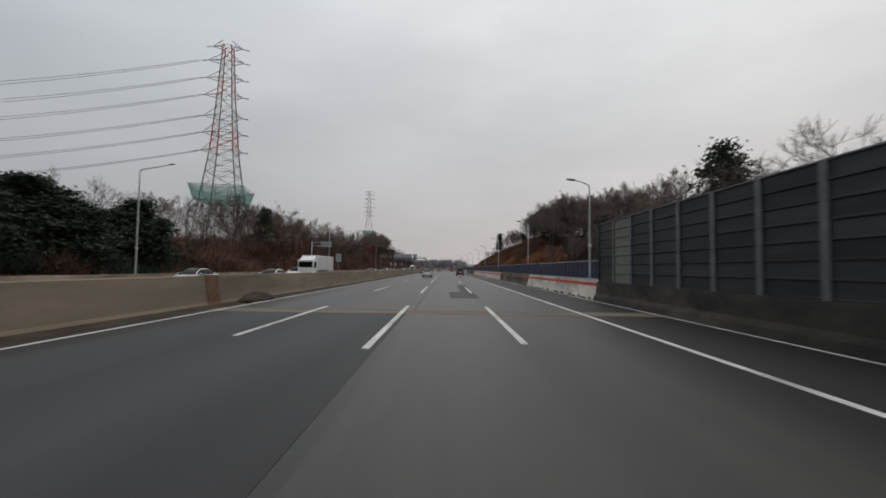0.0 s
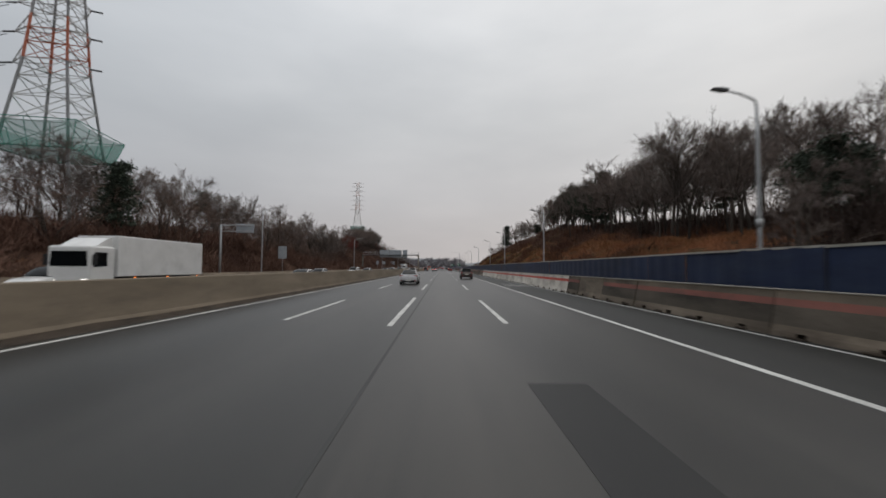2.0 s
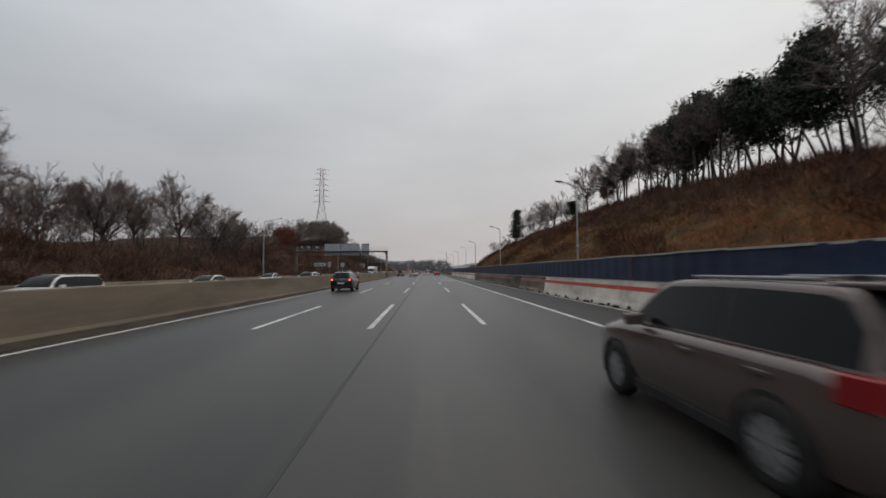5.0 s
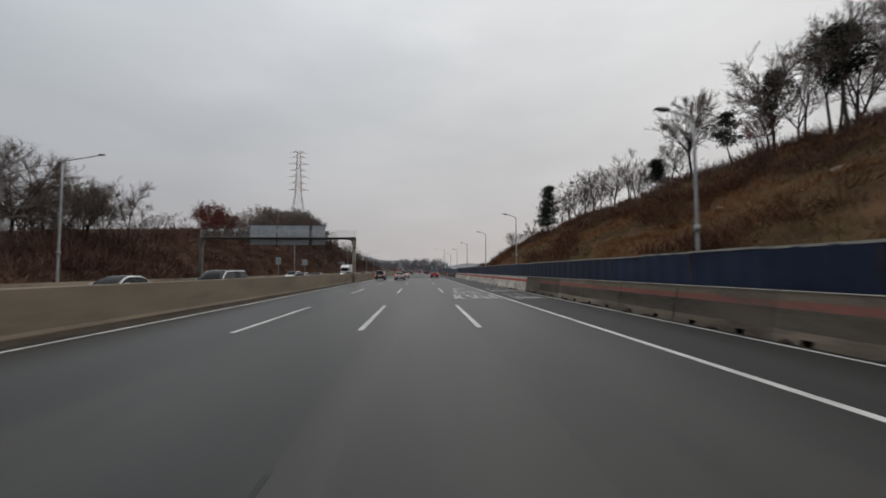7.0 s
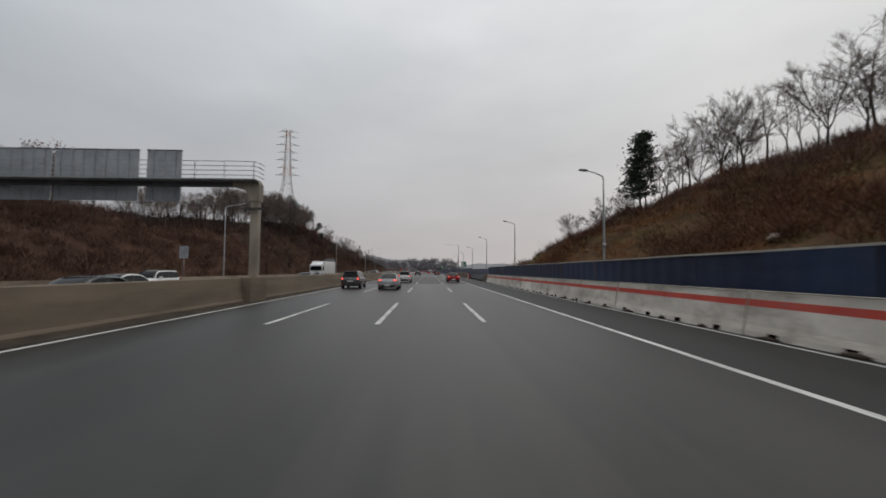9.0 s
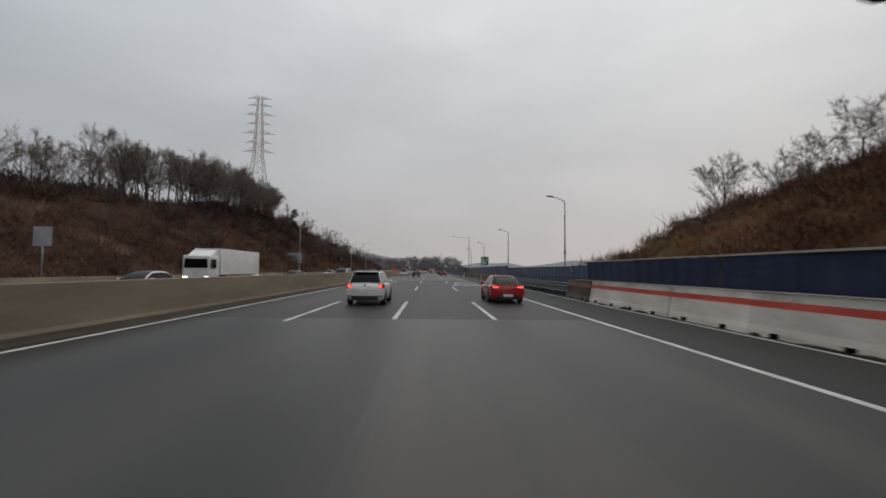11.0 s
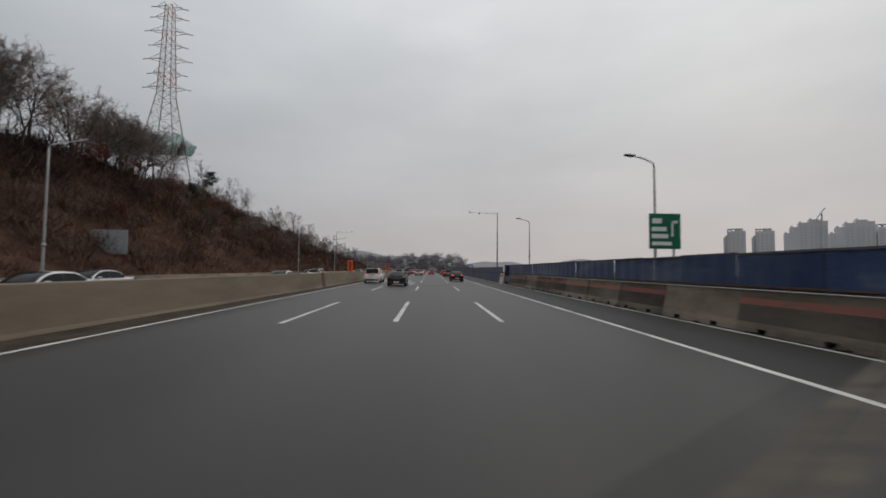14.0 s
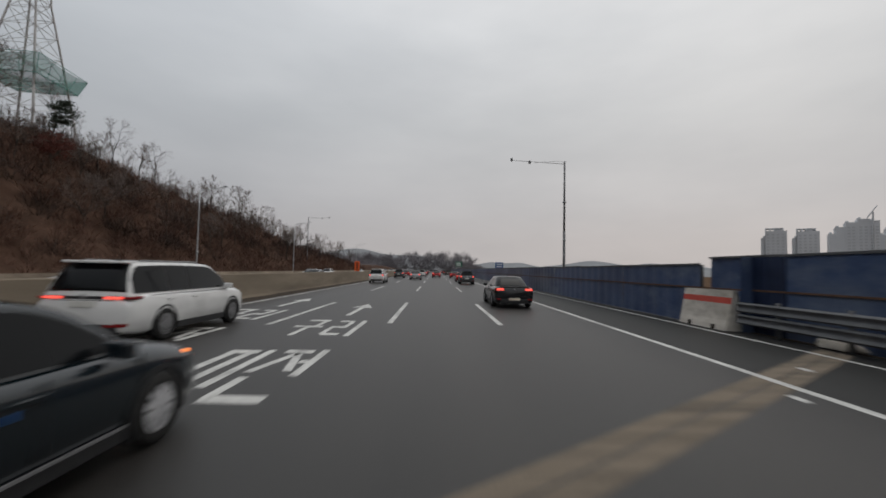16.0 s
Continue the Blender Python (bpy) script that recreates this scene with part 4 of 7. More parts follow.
def wheel_parts(parent, x, y, r, side, rim=ALLOY):
    wheel = new("wheel")
    wheel.parent = parent
    wheel.matrix_basis = pose(x, y, r, 0, 90 * side, 0)
    bm = bmesh.new()
    rings = []
    prof = [(r * 0.66, -0.10), (r * 0.9, -0.11), (r, -0.07), (r, 0.07), (r * 0.9, 0.11), (r * 0.66, 0.10)]
    for k in range(24):
        a = k * math.pi / 12
        rings.append([bm.verts.new((p * math.cos(a), p * math.sin(a), z)) for p, z in prof])
    for k in range(24):
        for i in range(5):
            f = bm.faces.new((rings[k][i], rings[(k + 1) % 24][i], rings[(k + 1) % 24][i + 1], rings[k][i + 1]))
            f.smooth = True
    bmesh.ops.recalc_face_normals(bm, faces=bm.faces[:])
    part("tyre", bm, TYRE, wheel)
    bm = bmesh.new()
    bmesh.ops.create_cone(bm, cap_ends=True, segments=24, radius1=r * 0.66, radius2=r * 0.66, depth=0.10)
    part("rim_well", bm, STEEL_DARK, wheel)
    bm = bmesh.new()
    for k in range(10):
        a = k * math.pi / 5
        ca, sa = math.cos(a), math.sin(a)
        for off in (-0.12, 0.12):
            bar(bm, (0.03 * ca, 0.03 * sa, 0.085), (r * 0.64 * math.cos(a + off), r * 0.64 * math.sin(a + off), 0.075), 0.030, 0.022)
    bar(bm, (0, 0, 0.05), (0, 0, 0.1), 0.06, 0.05, sides=12)
    for k in range(24):
        a, b = k * math.pi / 12, (k + 1) * math.pi / 12
        bar(bm, (r * 0.65 * math.cos(a), r * 0.65 * math.sin(a), 0.08), (r * 0.65 * math.cos(b), r * 0.65 * math.sin(b), 0.08), 0.014)
    part("rim", bm, rim, wheel, "alloy rim with twin spokes")


def car(name, label, category, paint, shape, lit=False, turn=False, plate=PLATE, roof_paint=None, heads=False, group="traffic", rim=ALLOY):
    """A car that points along +y with its rear bumper at y = 0, on z = 0."""
    L, W, H, belt, hood, deck, base_r, roof_r, roof_f, base_f, r, axle_r, axle_f, clear = shape
    w = W / 2
    ob = thing(name, label, category, group)
    boxy = base_r < 0.3
    st = [
        (0.0, w * 0.80, w * 0.88, clear + 0.16, deck - 0.22, deck - 0.10, w * 0.70),
        (0.05, w * 0.90, w * 0.95, clear + 0.08, deck - 0.14, deck - 0.03, w * 0.80),
        (0.22, w * 0.96, w * 0.985, clear + 0.02, deck - 0.08, deck, w * 0.84),
        (max(base_r, 0.42), w * 0.97, w, clear, belt - 0.05, deck + 0.015, w * 0.86),
        (roof_r, w * 0.97, w, clear, belt - 0.03, belt + 0.01, w * 0.86),
        (roof_f, w * 0.97, w, clear, belt - 0.05, belt, w * 0.86),
        (base_f, w * 0.97, w, clear, belt - 0.08, hood + 0.03, w * 0.84),
        (base_f + (L - base_f) * 0.5, w * 0.96, w * 0.985, clear, hood - 0.14, hood - 0.02, w * 0.80),
        (L - 0.22, w * 0.92, w * 0.93, clear + 0.03, hood - 0.22, hood - 0.10, w * 0.72),
        (L - 0.05, w * 0.82, w * 0.84, clear + 0.08, hood - 0.28, hood - 0.18, w * 0.62),
        (L, w * 0.70, w * 0.74, clear + 0.14, hood - 0.34, hood - 0.27, w * 0.52),
    ]
    st = sorted(st)
    body = part("body", loft(st, "body"), paint, ob, smooth=True)
    # cabin: a curved roof line over a leaning side
    wb, wr = w * 0.885, w * 0.665
    zb = belt - 0.07
    top = H - zb

    def roof(y):
        up = 1.0
        if y < roof_r:
            up = math.sin(math.pi / 2 * max(0, (y - base_r) / (roof_r - base_r))) ** (0.62 if boxy else 0.92)
        elif y > roof_f:
            up = math.sin(math.pi / 2 * max(0, (base_f - y) / (base_f - roof_f))) ** 0.86
        else:
            u = (y - roof_r) / (roof_f - roof_r)
            up = 1.0 + 0.035 * math.sin(math.pi * u) - 0.012
        return zb + top * min(up, 1.02)

    def flank(z):
        return wb + (wr - wb) * (z - zb) / top
    cuts = [base_r + (roof_r - base_r) * k for k in (0, 0.06, 0.15, 0.3, 0.5, 0.7, 0.86)] + [roof_r + (roof_f - roof_r) * k / 5 for k in range(6)] + [roof_f + (base_f - roof_f) * k for k in (0.14, 0.3, 0.5, 0.7, 0.85, 0.94, 1)]
    verts, faces = [], []
    for y in cuts:
        h = roof(y) + 0.004
        drop = min(0.07, (h - zb) * 0.5)
        x1 = flank(h - drop)
        half = [(flank(zb), zb - 0.03), (x1, h - drop), (x1 * 0.955, h - drop * 0.38), (x1 * 0.80, h - drop * 0.08), (0, h)]
        verts += [(x, y, z) for x, z in half] + [(-x, y, z) for x, z in half[-2::-1]]
    n = 9
    for k in range(len(cuts) - 1):
        faces += [(k * n + i, k * n + i + 1, (k + 1) * n + i + 1, (k + 1) * n + i) for i in range(n - 1)]
    bm = bmesh.new()
    vs = [bm.verts.new(v) for v in verts]
    for k, f in enumerate(faces):
        y = (verts[f[0]][1] + verts[f[2]][1]) / 2
        bm.faces.new([vs[i] for i in f]).material_index = 1 if 1 <= k % (n - 1) <= 6 and roof_r - 0.06 < y < roof_f + 0.05 else 0
    bmesh.ops.recalc_face_normals(bm, faces=bm.faces[:])
    part("cabin", bm, [paint, roof_paint or paint], ob, smooth=True)

    def screen(y0, y1, label):
        """A bowed pane over the roof line from y0 to y1."""
        bm = bmesh.new()
        rows = []
        a, b = min(y0, y1), max(y0, y1)
        for y in [a] + [c for c in cuts if a < c < b] + [b]:
            h = roof(y)
            drop = min(0.07, (h - zb) * 0.5)
            x1 = flank(h - drop) * 0.93
            rows.append([bm.verts.new((x1 * u, y, h + 0.016 - drop * (0.33 * abs(u) ** 3))) for u in (-1, -0.6, -0.2, 0.2, 0.6, 1)])
        for r0, r1 in zip(rows, rows[1:]):
            for i in range(5):
                bm.faces.new((r0[i], r0[i + 1], r1[i + 1], r1[i])).smooth = True
        bmesh.ops.recalc_face_normals(bm, faces=bm.faces[:])
        bmesh.ops.solidify(bm, geom=bm.faces[:], thickness=0.006)
        part(label, bm, PANE, ob, "dark tinted pane")
    screen(base_r + (roof_r - base_r) * (0.10 if not boxy else 0.03), base_r + (roof_r - base_r) * 0.88, "rear_window")
    screen(base_f - (base_f - roof_f) * 0.07, base_f - (base_f - roof_f) * 0.90, "windscreen")
    for s in (-1, 1):
        y_mid = roof_r + (roof_f - roof_r) * 0.5 + 0.1
        lo_z = zb + 0.085

        def y_at(z, rear):
            """Where the roof line stands a hand above height z."""
            for k in range(101):
                y = (base_r + (roof_r - base_r) * k / 100) if rear else (base_f - (base_f - roof_f) * k / 100)
                if roof(y) - 0.085 >= z:
                    return y
            return roof_r if rear else roof_f
        ends = [(y_at(lo_z, True) + (0.16 if not boxy else 0.10), y_mid - 0.05), (y_mid + 0.03, y_at(lo_z, False) - 0.10)]
        if boxy and L > 4.9:
            y_q = roof_r + 0.95
            ends = [(y_at(lo_z, True) + 0.10, y_q - 0.10), (y_q, y_mid + 0.30), (y_mid + 0.38, y_at(lo_z, False) - 0.10)]
        for i, (y0, y1) in enumerate([(ends[0][0] + 0.03, ends[-1][1] - 0.03)] + ends):
            ring = [(y0, lo_z), (y1, lo_z)]
            for k in range(9):
                y = y1 + (y0 - y1) * k / 8
                z = roof(y) - 0.085
                if z > lo_z + 0.02:
                    ring.append((y, z))
            pts = [(s * (flank(z) + 0.002), y, z) for y, z in ring]
            if i == 0:
                part("window_surround", slab(pts if s > 0 else pts[::-1], 0.004), TRIM, ob, "black window surround")
            else:
                part("side_window", slab(pts if s > 0 else pts[::-1], 0.009), PANE, ob)
        part("mirror", boxes((s * w * 0.93, s * (w + 0.16), base_f - 0.52, base_f - 0.40, belt - 0.02, belt + 0.13), bevel=0.03), paint, ob)
        part("sill", boxes((s * (w * 0.93), s * (w * 0.985), axle_r + r + 0.06, axle_f - r - 0.06, clear - 0.03, clear + 0.10), bevel=0.02), TRIM, ob)
        for k, y in enumerate((y_mid + 0.32, y_mid - 0.62)):
            part("door_handle", boxes((s * (w - 0.01), s * (w + 0.025), y - 0.10, y + 0.10, belt - 0.17, belt - 0.13), bevel=0.008), paint, ob)
        for y in (axle_r, axle_f):
            bm = bmesh.new()
            ring = [(y + (r + 0.055) * math.cos(a * math.pi / 10), max(clear * 0.6, r + (r + 0.055) * math.sin(a * math.pi / 10))) for a in range(-3, 14)]
            prism(bm, ring, "x", s * (w * 0.80), s * (w * 0.975))
            for a0 in range(-2, 12):
                p0, p1 = [(s * w * 0.985, y + (r + 0.05) * math.cos(k * math.pi / 10), r + (r + 0.05) * math.sin(k * math.pi / 10)) for k in (a0, a0 + 1)]
                if min(p0[2], p1[2]) > clear * 0.8:
                    bar(bm, p0, p1, 0.03)
            part("wheel_arch", bm, TRIM, ob, "black wheel arch")
            wheel_parts(ob, s * (w - 0.085), y, r, s, rim)
        # lamps
        zt = (deck + clear) / 2 + (0.27 if not boxy else (0.30 if L < 4.9 else 0.36))
        tall = 0.13 if not boxy else (0.22 if L < 4.9 else 0.065)
        inner = 0.52 if not boxy else (0.70 if L < 4.9 else 0.40)
        ring = [(s * w * inner, 0.02), (s * w * 0.90, 0.005), (s * w * 0.975, 0.10), (s * w * 1.0, 0.34), (s * w * 0.94, 0.34), (s * w * 0.86, 0.16), (s * w * inner, 0.16)]
        bm = bmesh.new()
        prism(bm, ring, "z", zt - tall / 2, zt + tall / 2)
        bmesh.ops.bevel(bm, geom=bm.edges[:], offset=0.015, segments=1, affect="EDGES")
        lens = part("tail_lamp", bm, TAIL, ob, "red tail lamp")
        if lit:
            a, b = s * w * (inner + 0.03), s * w * (0.80 if boxy and L > 4.9 else 0.90)
            part("lit_element", boxes((min(a, b), max(a, b), -0.003, 0.05, zt - tall * 0.34, zt + tall * 0.34), bevel=0.006), TAIL_LIT, lens, "glowing red element")
            if turn:
                a, b = s * w * 0.74, s * w * 0.86
                part("turn_element", boxes((min(a, b), max(a, b), -0.008, 0.04, zt - tall * 0.2, zt + tall * 0.2), bevel=0.01), AMBER_LIT, lens, "glowing amber element")
        part("reflector", boxes((s * w * 0.66, s * w * 0.9, -0.012, 0.06, clear + 0.20, clear + 0.25)), TAIL, ob)
        ring = [(s * w * 0.44, L - 0.03), (s * w * 0.76, L - 0.10), (s * w * 0.92, L - 0.38), (s * w * 0.86, L - 0.40), (s * w * 0.44, L - 0.2)]
        bm = bmesh.new()
        prism(bm, ring, "z", hood - 0.34, hood - 0.22)
        part("head_lamp", bm, HEAD if heads else HEAD_OFF, ob, "lit head lamp" if heads else "clear head lamp")
    part("rear_bumper", boxes((-w * 0.70, w * 0.70, -0.02, 0.2, clear + 0.02, clear + 0.24), bevel=0.03), TRIM, ob, "black lower rear bumper")
    part("number_plate", boxes((-0.26, 0.26, -0.036, 0.02, clear + 0.17, clear + 0.285) if not boxy else ((-0.26, 0.26, -0.022, 0.02, clear + 0.42, clear + 0.53) if L < 4.9 else (-0.27, 0.27, -0.02, 0.06, zt - 0.19, zt - 0.07)), bevel=0.004), plate, ob, "pale plate with no legible writing")
    part("grille", boxes((-w * 0.42, w * 0.42, L - 0.06, L + 0.006, hood - 0.48, hood - 0.30), bevel=0.02), TRIM, ob)
    part("boot_seam", boxes((-w * 0.62, w * 0.62, -0.004, 0.03, zt - tall * 0.95, zt - tall * 0.95 + 0.012)), TRIM, ob)
    if boxy and L > 4.9:
        part("lamp_strip", boxes((-w * 0.40, w * 0.40, 0.0, 0.05, zt - 0.03, zt + 0.03), bevel=0.008), TRIM, ob, "black strip between the lamps")
        part("skid_plate", boxes((-w * 0.55, w * 0.55, -0.03, 0.1, clear - 0.01, clear + 0.06), bevel=0.015), ALLOY_BRIGHT, ob, "silver skid plate under the bumper")
        for s in (-1, 1):
            part("side_cladding", boxes((s * w * 0.96, s * (w + 0.006), axle_r + r + 0.1, axle_f - r - 0.1, clear - 0.02, clear + 0.13), bevel=0.015), TRIM, ob, "black sill cladding")
            part("belt_strip", boxes((s * w * 0.93, s * w * 0.975, roof_r + 0.1, base_f - 0.3, belt - 0.045, belt - 0.025)), ALLOY_BRIGHT, ob, "thin chrome strip below the windows")
        part("rear_reflector", boxes((w * 0.45, w * 0.85, -0.03, 0.03, clear + 0.18, clear + 0.23)), TAIL, ob)
    part("badge", bars(((0, -0.004, zt + 0.02), (0, -0.016, zt + 0.02), 0.05), sides=12), ALLOY, ob)
    if not boxy:
        part("spoiler_lip", boxes((-w * 0.74, w * 0.74, 0.03, 0.2, deck - 0.035, deck + 0.012), bevel=0.015), paint, ob)
    else:
        for s in (-1, 1):
            part("roof_rail", bars(((s * wr * 0.9, roof_r + 0.2, H + 0.025), (s * wr * 0.9, roof_f - 0.2, H + 0.025), 0.02), sides=6), ALLOY, ob)
        part("roof_spoiler", boxes((-wr * 0.97, wr * 0.97, roof_r - 0.30, roof_r + 0.12, H - 0.045, H + 0.012), bevel=0.02), roof_paint or paint, ob)
        part("rear_wiper", bars(((0, base_r - 0.05 + (roof_r - base_r) * 0.2, belt + 0.09), (0.32, base_r - 0.04 + (roof_r - base_r) * 0.2, belt + 0.13), 0.012)), TRIM, ob)
    part("antenna", boxes((-0.02, 0.02, roof_r + 0.3, roof_r + 0.5, H - 0.005, H + 0.05), bevel=0.008), TRIM, ob)
    return ob


COMPACT = (4.20, 1.80, 1.60, 1.10, 1.05, 1.13, 0.12, 0.66, 2.30, 3.25, 0.35, 0.80, 3.38, 0.24)
#        L     W     H     belt  hood  deck  base_r roof_r roof_f base_f r     ax_r  ax_f  clear
SEDAN = (4.62, 1.80, 1.45, 0.94, 0.92, 1.00, 0.62, 1.62, 2.45, 3.62, 0.32, 0.98, 3.68, 0.20)
BIG_SEDAN = (4.80, 1.84, 1.46, 0.95, 0.94, 1.01, 0.70, 1.75, 2.55, 3.75, 0.34, 1.02, 3.90, 0.20)
SUV = (4.30, 1.80, 1.62, 1.05, 1.05, 1.04, 0.10, 0.52, 2.40, 3.30, 0.35, 0.85, 3.45, 0.24)
VAN = (5.15, 1.99, 1.76, 1.08, 1.08, 1.06, 0.10, 0.50, 3.05, 4.25, 0.37, 1.10, 4.19, 0.24)


def place(ob, x, y, turn=0.0):
    ob.matrix_basis = pose(x, y, 0, 0, 0, turn)
    return ob


white_sedan = place(car("sedan", "silver-white sedan with dark tail lamps driving in its lane", "car", CAR_PEARL, SEDAN), -3.6, 77.9)
place(car("compact_suv", "dark navy compact SUV with a white roof and lit lamps", "car", CAR_NAVY, COMPACT, lit=True, turn=True, roof_paint=CAR_WHITE), -7.2, 132.6)
white_suv = place(car("suv", "white SUV with lit red tail lamps", "car", CAR_WHITE, SUV, lit=True), -3.6, 236.0)
brown_suv = place(car("suv", "grey-brown SUV in the slow lane", "car", CAR_BROWN, SUV), 3.5, 100.0)
red_car = place(car("sedan", "red sedan with lit tail lamps in the slow lane", "car", CAR_RED, SEDAN, lit=True), 3.55, 238.0)
place(car("sedan", "black sedan with lit red tail lamps beside the fence", "car", CAR_BLACK, BIG_SEDAN, lit=True, plate=PLATE_LIT), 3.35, 337.0)
minivan = place(car("minivan", "white minivan with a dark window band and alloy wheels", "car", CAR_WHITE, VAN, lit=True), -7.5, 326.3)
teal_sedan = place(car("sedan", "dark blue-green sedan with silver alloy wheels", "car", CAR_TEAL, BIG_SEDAN, rim=ALLOY_BRIGHT), -3.95, 318.0)

for s in (-1, 1):
    part("sill_strip", boxes((s * 0.905, s * 0.925, 1.5, 3.45, 0.30, 0.32)), ALLOY, teal_sedan, "pale strip along the sill")
    # Glowing amber piece added for a warm reflection on the corner, no lamp.
    part("amber_glint", boxes((s * 0.78, s * 0.845, 4.40, 4.47, 0.755, 0.79), bevel=0.008), AMBER_LIT, teal_sedan, "small amber glow for a warm reflection beside the head lamp")
    for y in (1.62, 2.68, 3.62):
        part("door_seam", boxes((s * 0.906, s * 0.9235, y - 0.006, y + 0.006, 0.36, 0.90)), TRIM, teal_sedan)
part("door_guard", boxes((0.915, 0.935, 2.42, 2.465, 0.70, 0.76), bevel=0.008), SIGN_BLUE, teal_sedan, "small blue foam door guard")

# the queue ahead and the oncoming traffic, copied from those above
silver_sedan = place(car("sedan", "silver sedan with lit tail lamps in the queue ahead", "car", CAR_SILVER, SEDAN, lit=True), -3.55, 384.0)
grey_suv = place(car("suv", "dark grey SUV with lit tail lamps in the queue ahead", "car", CAR_GREY, SUV, lit=True), -7.2, 396.0)
copy_thing(grey_suv, pose(-7.5, 216.0, 0))
for ob, x, y in ((silver_sedan, -3.75, 213.5), (white_suv, -3.4, 412), (red_car, 3.6, 402), (brown_suv, 3.5, 440), (grey_suv, -0.1, 452), (silver_sedan, -7.1, 436), (red_car, -3.6, 462), (white_suv, 0.0, 490), (grey_suv, 3.5, 486), (silver_sedan, -3.6, 505), (red_car, -7.2, 492), (white_suv, -7.1, 540), (red_car, 0.1, 545), (grey_suv, -3.5, 560), (white_sedan, 3.5, 530), (red_car, -0.1, 404), (grey_suv, 3.55, 368), (red_car, 3.6, 378), (white_suv, -7.2, 366), (red_car, -7.2, 415), (red_car, -3.5, 436), (grey_suv, 3.5, 462), (red_car, 3.6, 508), (red_car, -0.1, 520), (silver_sedan, -7.1, 466)):
    copy_thing(ob, pose(x, y, 0))

oncoming_white = place(car("sedan", "white oncoming sedan with lit head lamps", "car", CAR_WHITE, SEDAN, heads=True, group="oncoming traffic"), -17.5, 44.0, 180)
oncoming_silver = place(car("sedan", "silver oncoming sedan with lit head lamps", "car", CAR_SILVER, BIG_SEDAN, heads=True, group="oncoming traffic"), -17.3, 97.0, 180)
oncoming_grey = place(car("sedan", "dark grey oncoming sedan", "car", CAR_GREY, SEDAN, group="oncoming traffic"), -13.6, 48.5, 180)
oncoming_suv = place(car("suv", "white oncoming SUV with roof rails", "car", CAR_WHITE, SUV, heads=True, group="oncoming traffic"), -17.5, 120.0, 180)
oncoming_van = place(car("minivan", "silver-grey oncoming minivan with lit head lamps", "car", CAR_SILVER, VAN, heads=True, group="oncoming traffic"), -13.6, 170.0, 180)
for ob, x, y in ((oncoming_silver, -21.6, 38), (oncoming_suv, -21.6, 62), (oncoming_white, -13.6, 79), (oncoming_white, -17.5, 134), (oncoming_suv, -13.6, 148), (oncoming_silver, -21.5, 158), (oncoming_white, -17.6, 166), (oncoming_grey, -13.6, 196), (oncoming_white, -17.5, 203), (oncoming_suv, -21.5, 212), (oncoming_silver, -13.7, 226), (oncoming_white, -17.5, 244), (oncoming_white, -21.4, 266), (oncoming_grey, -17.5, 271), (oncoming_van, -13.7, 282), (oncoming_white, -17.5, 298), (oncoming_silver, -21.5, 306), (oncoming_white, -13.6, 316), (oncoming_suv, -17.5, 341), (oncoming_grey, -21.5, 352), (oncoming_silver, -13.6, 366), (oncoming_white, -17.5, 378), (oncoming_white, -21.5, 402), (oncoming_suv, -13.7, 418), (oncoming_white, -17.6, 446), (oncoming_silver, -13.6, 470), (oncoming_white, -21.5, 436), (oncoming_suv, -17.5, 482), (oncoming_white, -13.6, 500), (oncoming_silver, -21.5, 494), (oncoming_white, -17.5, 516), (oncoming_white, -13.6, 532), (oncoming_suv, -21.5, 540), (oncoming_white, -13.7, 560)):
    copy_thing(ob, pose(x, y, 0, 0, 0, 180))


def truck(x, y):
    ob = thing("box_truck", "white box truck with a dark windscreen, oncoming", "truck", "oncoming traffic")
    bm = boxes((-1.15, 1.15, 0.0, 1.7, 0.55, 2.75), bevel=0.12)
    part("cab", bm, CAR_WHITE, ob)
    part("windscreen", slab([(1.0, 1.71, 1.65), (-1.0, 1.71, 1.65), (-0.95, 1.69, 2.45), (0.95, 1.69, 2.45)], 0.01), PANE, ob)
    for s in (-1, 1):
        ring = [(s * 1.155, 0.6, 1.65), (s * 1.155, 1.5, 1.6), (s * 1.155, 1.4, 2.4), (s * 1.155, 0.6, 2.4)]
        part("side_window", slab(ring if s > 0 else ring[::-1], 0.008), PANE, ob)
        part("mirror", boxes((s * 1.2, s * 1.42, 1.55, 1.65, 1.7, 2.3), bevel=0.03), TRIM, ob)
        part("head_lamp", boxes((s * 0.7, s * 1.08, 1.66, 1.72, 0.75, 0.95), bevel=0.02), HEAD, ob, "lit head lamp")
        part("side_skirt", boxes((s * 1.12, s * 1.17, -6.6, -2.0, 0.45, 0.95)), STEEL, ob)
        for yy in (0.75, -5.6, -7.0):
            wheel_parts(ob, s * 1.02, yy, 0.48, s)
        for yy in (-1.5, -4.5, -7.8):
            part("marker_lamp", boxes((s * 1.20, s * 1.222, yy, yy + 0.12, 0.96, 1.02)), AMBER_LIT, ob)
    part("wind_deflector", prisms([(0.1, 2.75), (1.2, 2.75), (0.3, 3.25), (0.1, 3.25)], "x", -1.0, 1.0), CAR_WHITE, ob)
    part("cargo_box", boxes((-1.2, 1.2, -8.4, -0.15, 1.05, 3.4), bevel=0.04), CAR_WHITE, ob, "white cargo box")
    part("chassis", boxes((-0.5, 0.5, -8.3, 0.2, 0.5, 1.04)), TRIM, ob)
    part("bumper", boxes((-1.15, 1.15, 1.6, 1.78, 0.35, 0.7), bevel=0.03), TRIM, ob)
    place(ob, x, y, 180)


truck(-20.0, 60.5)
truck(-20.5, 254.0)


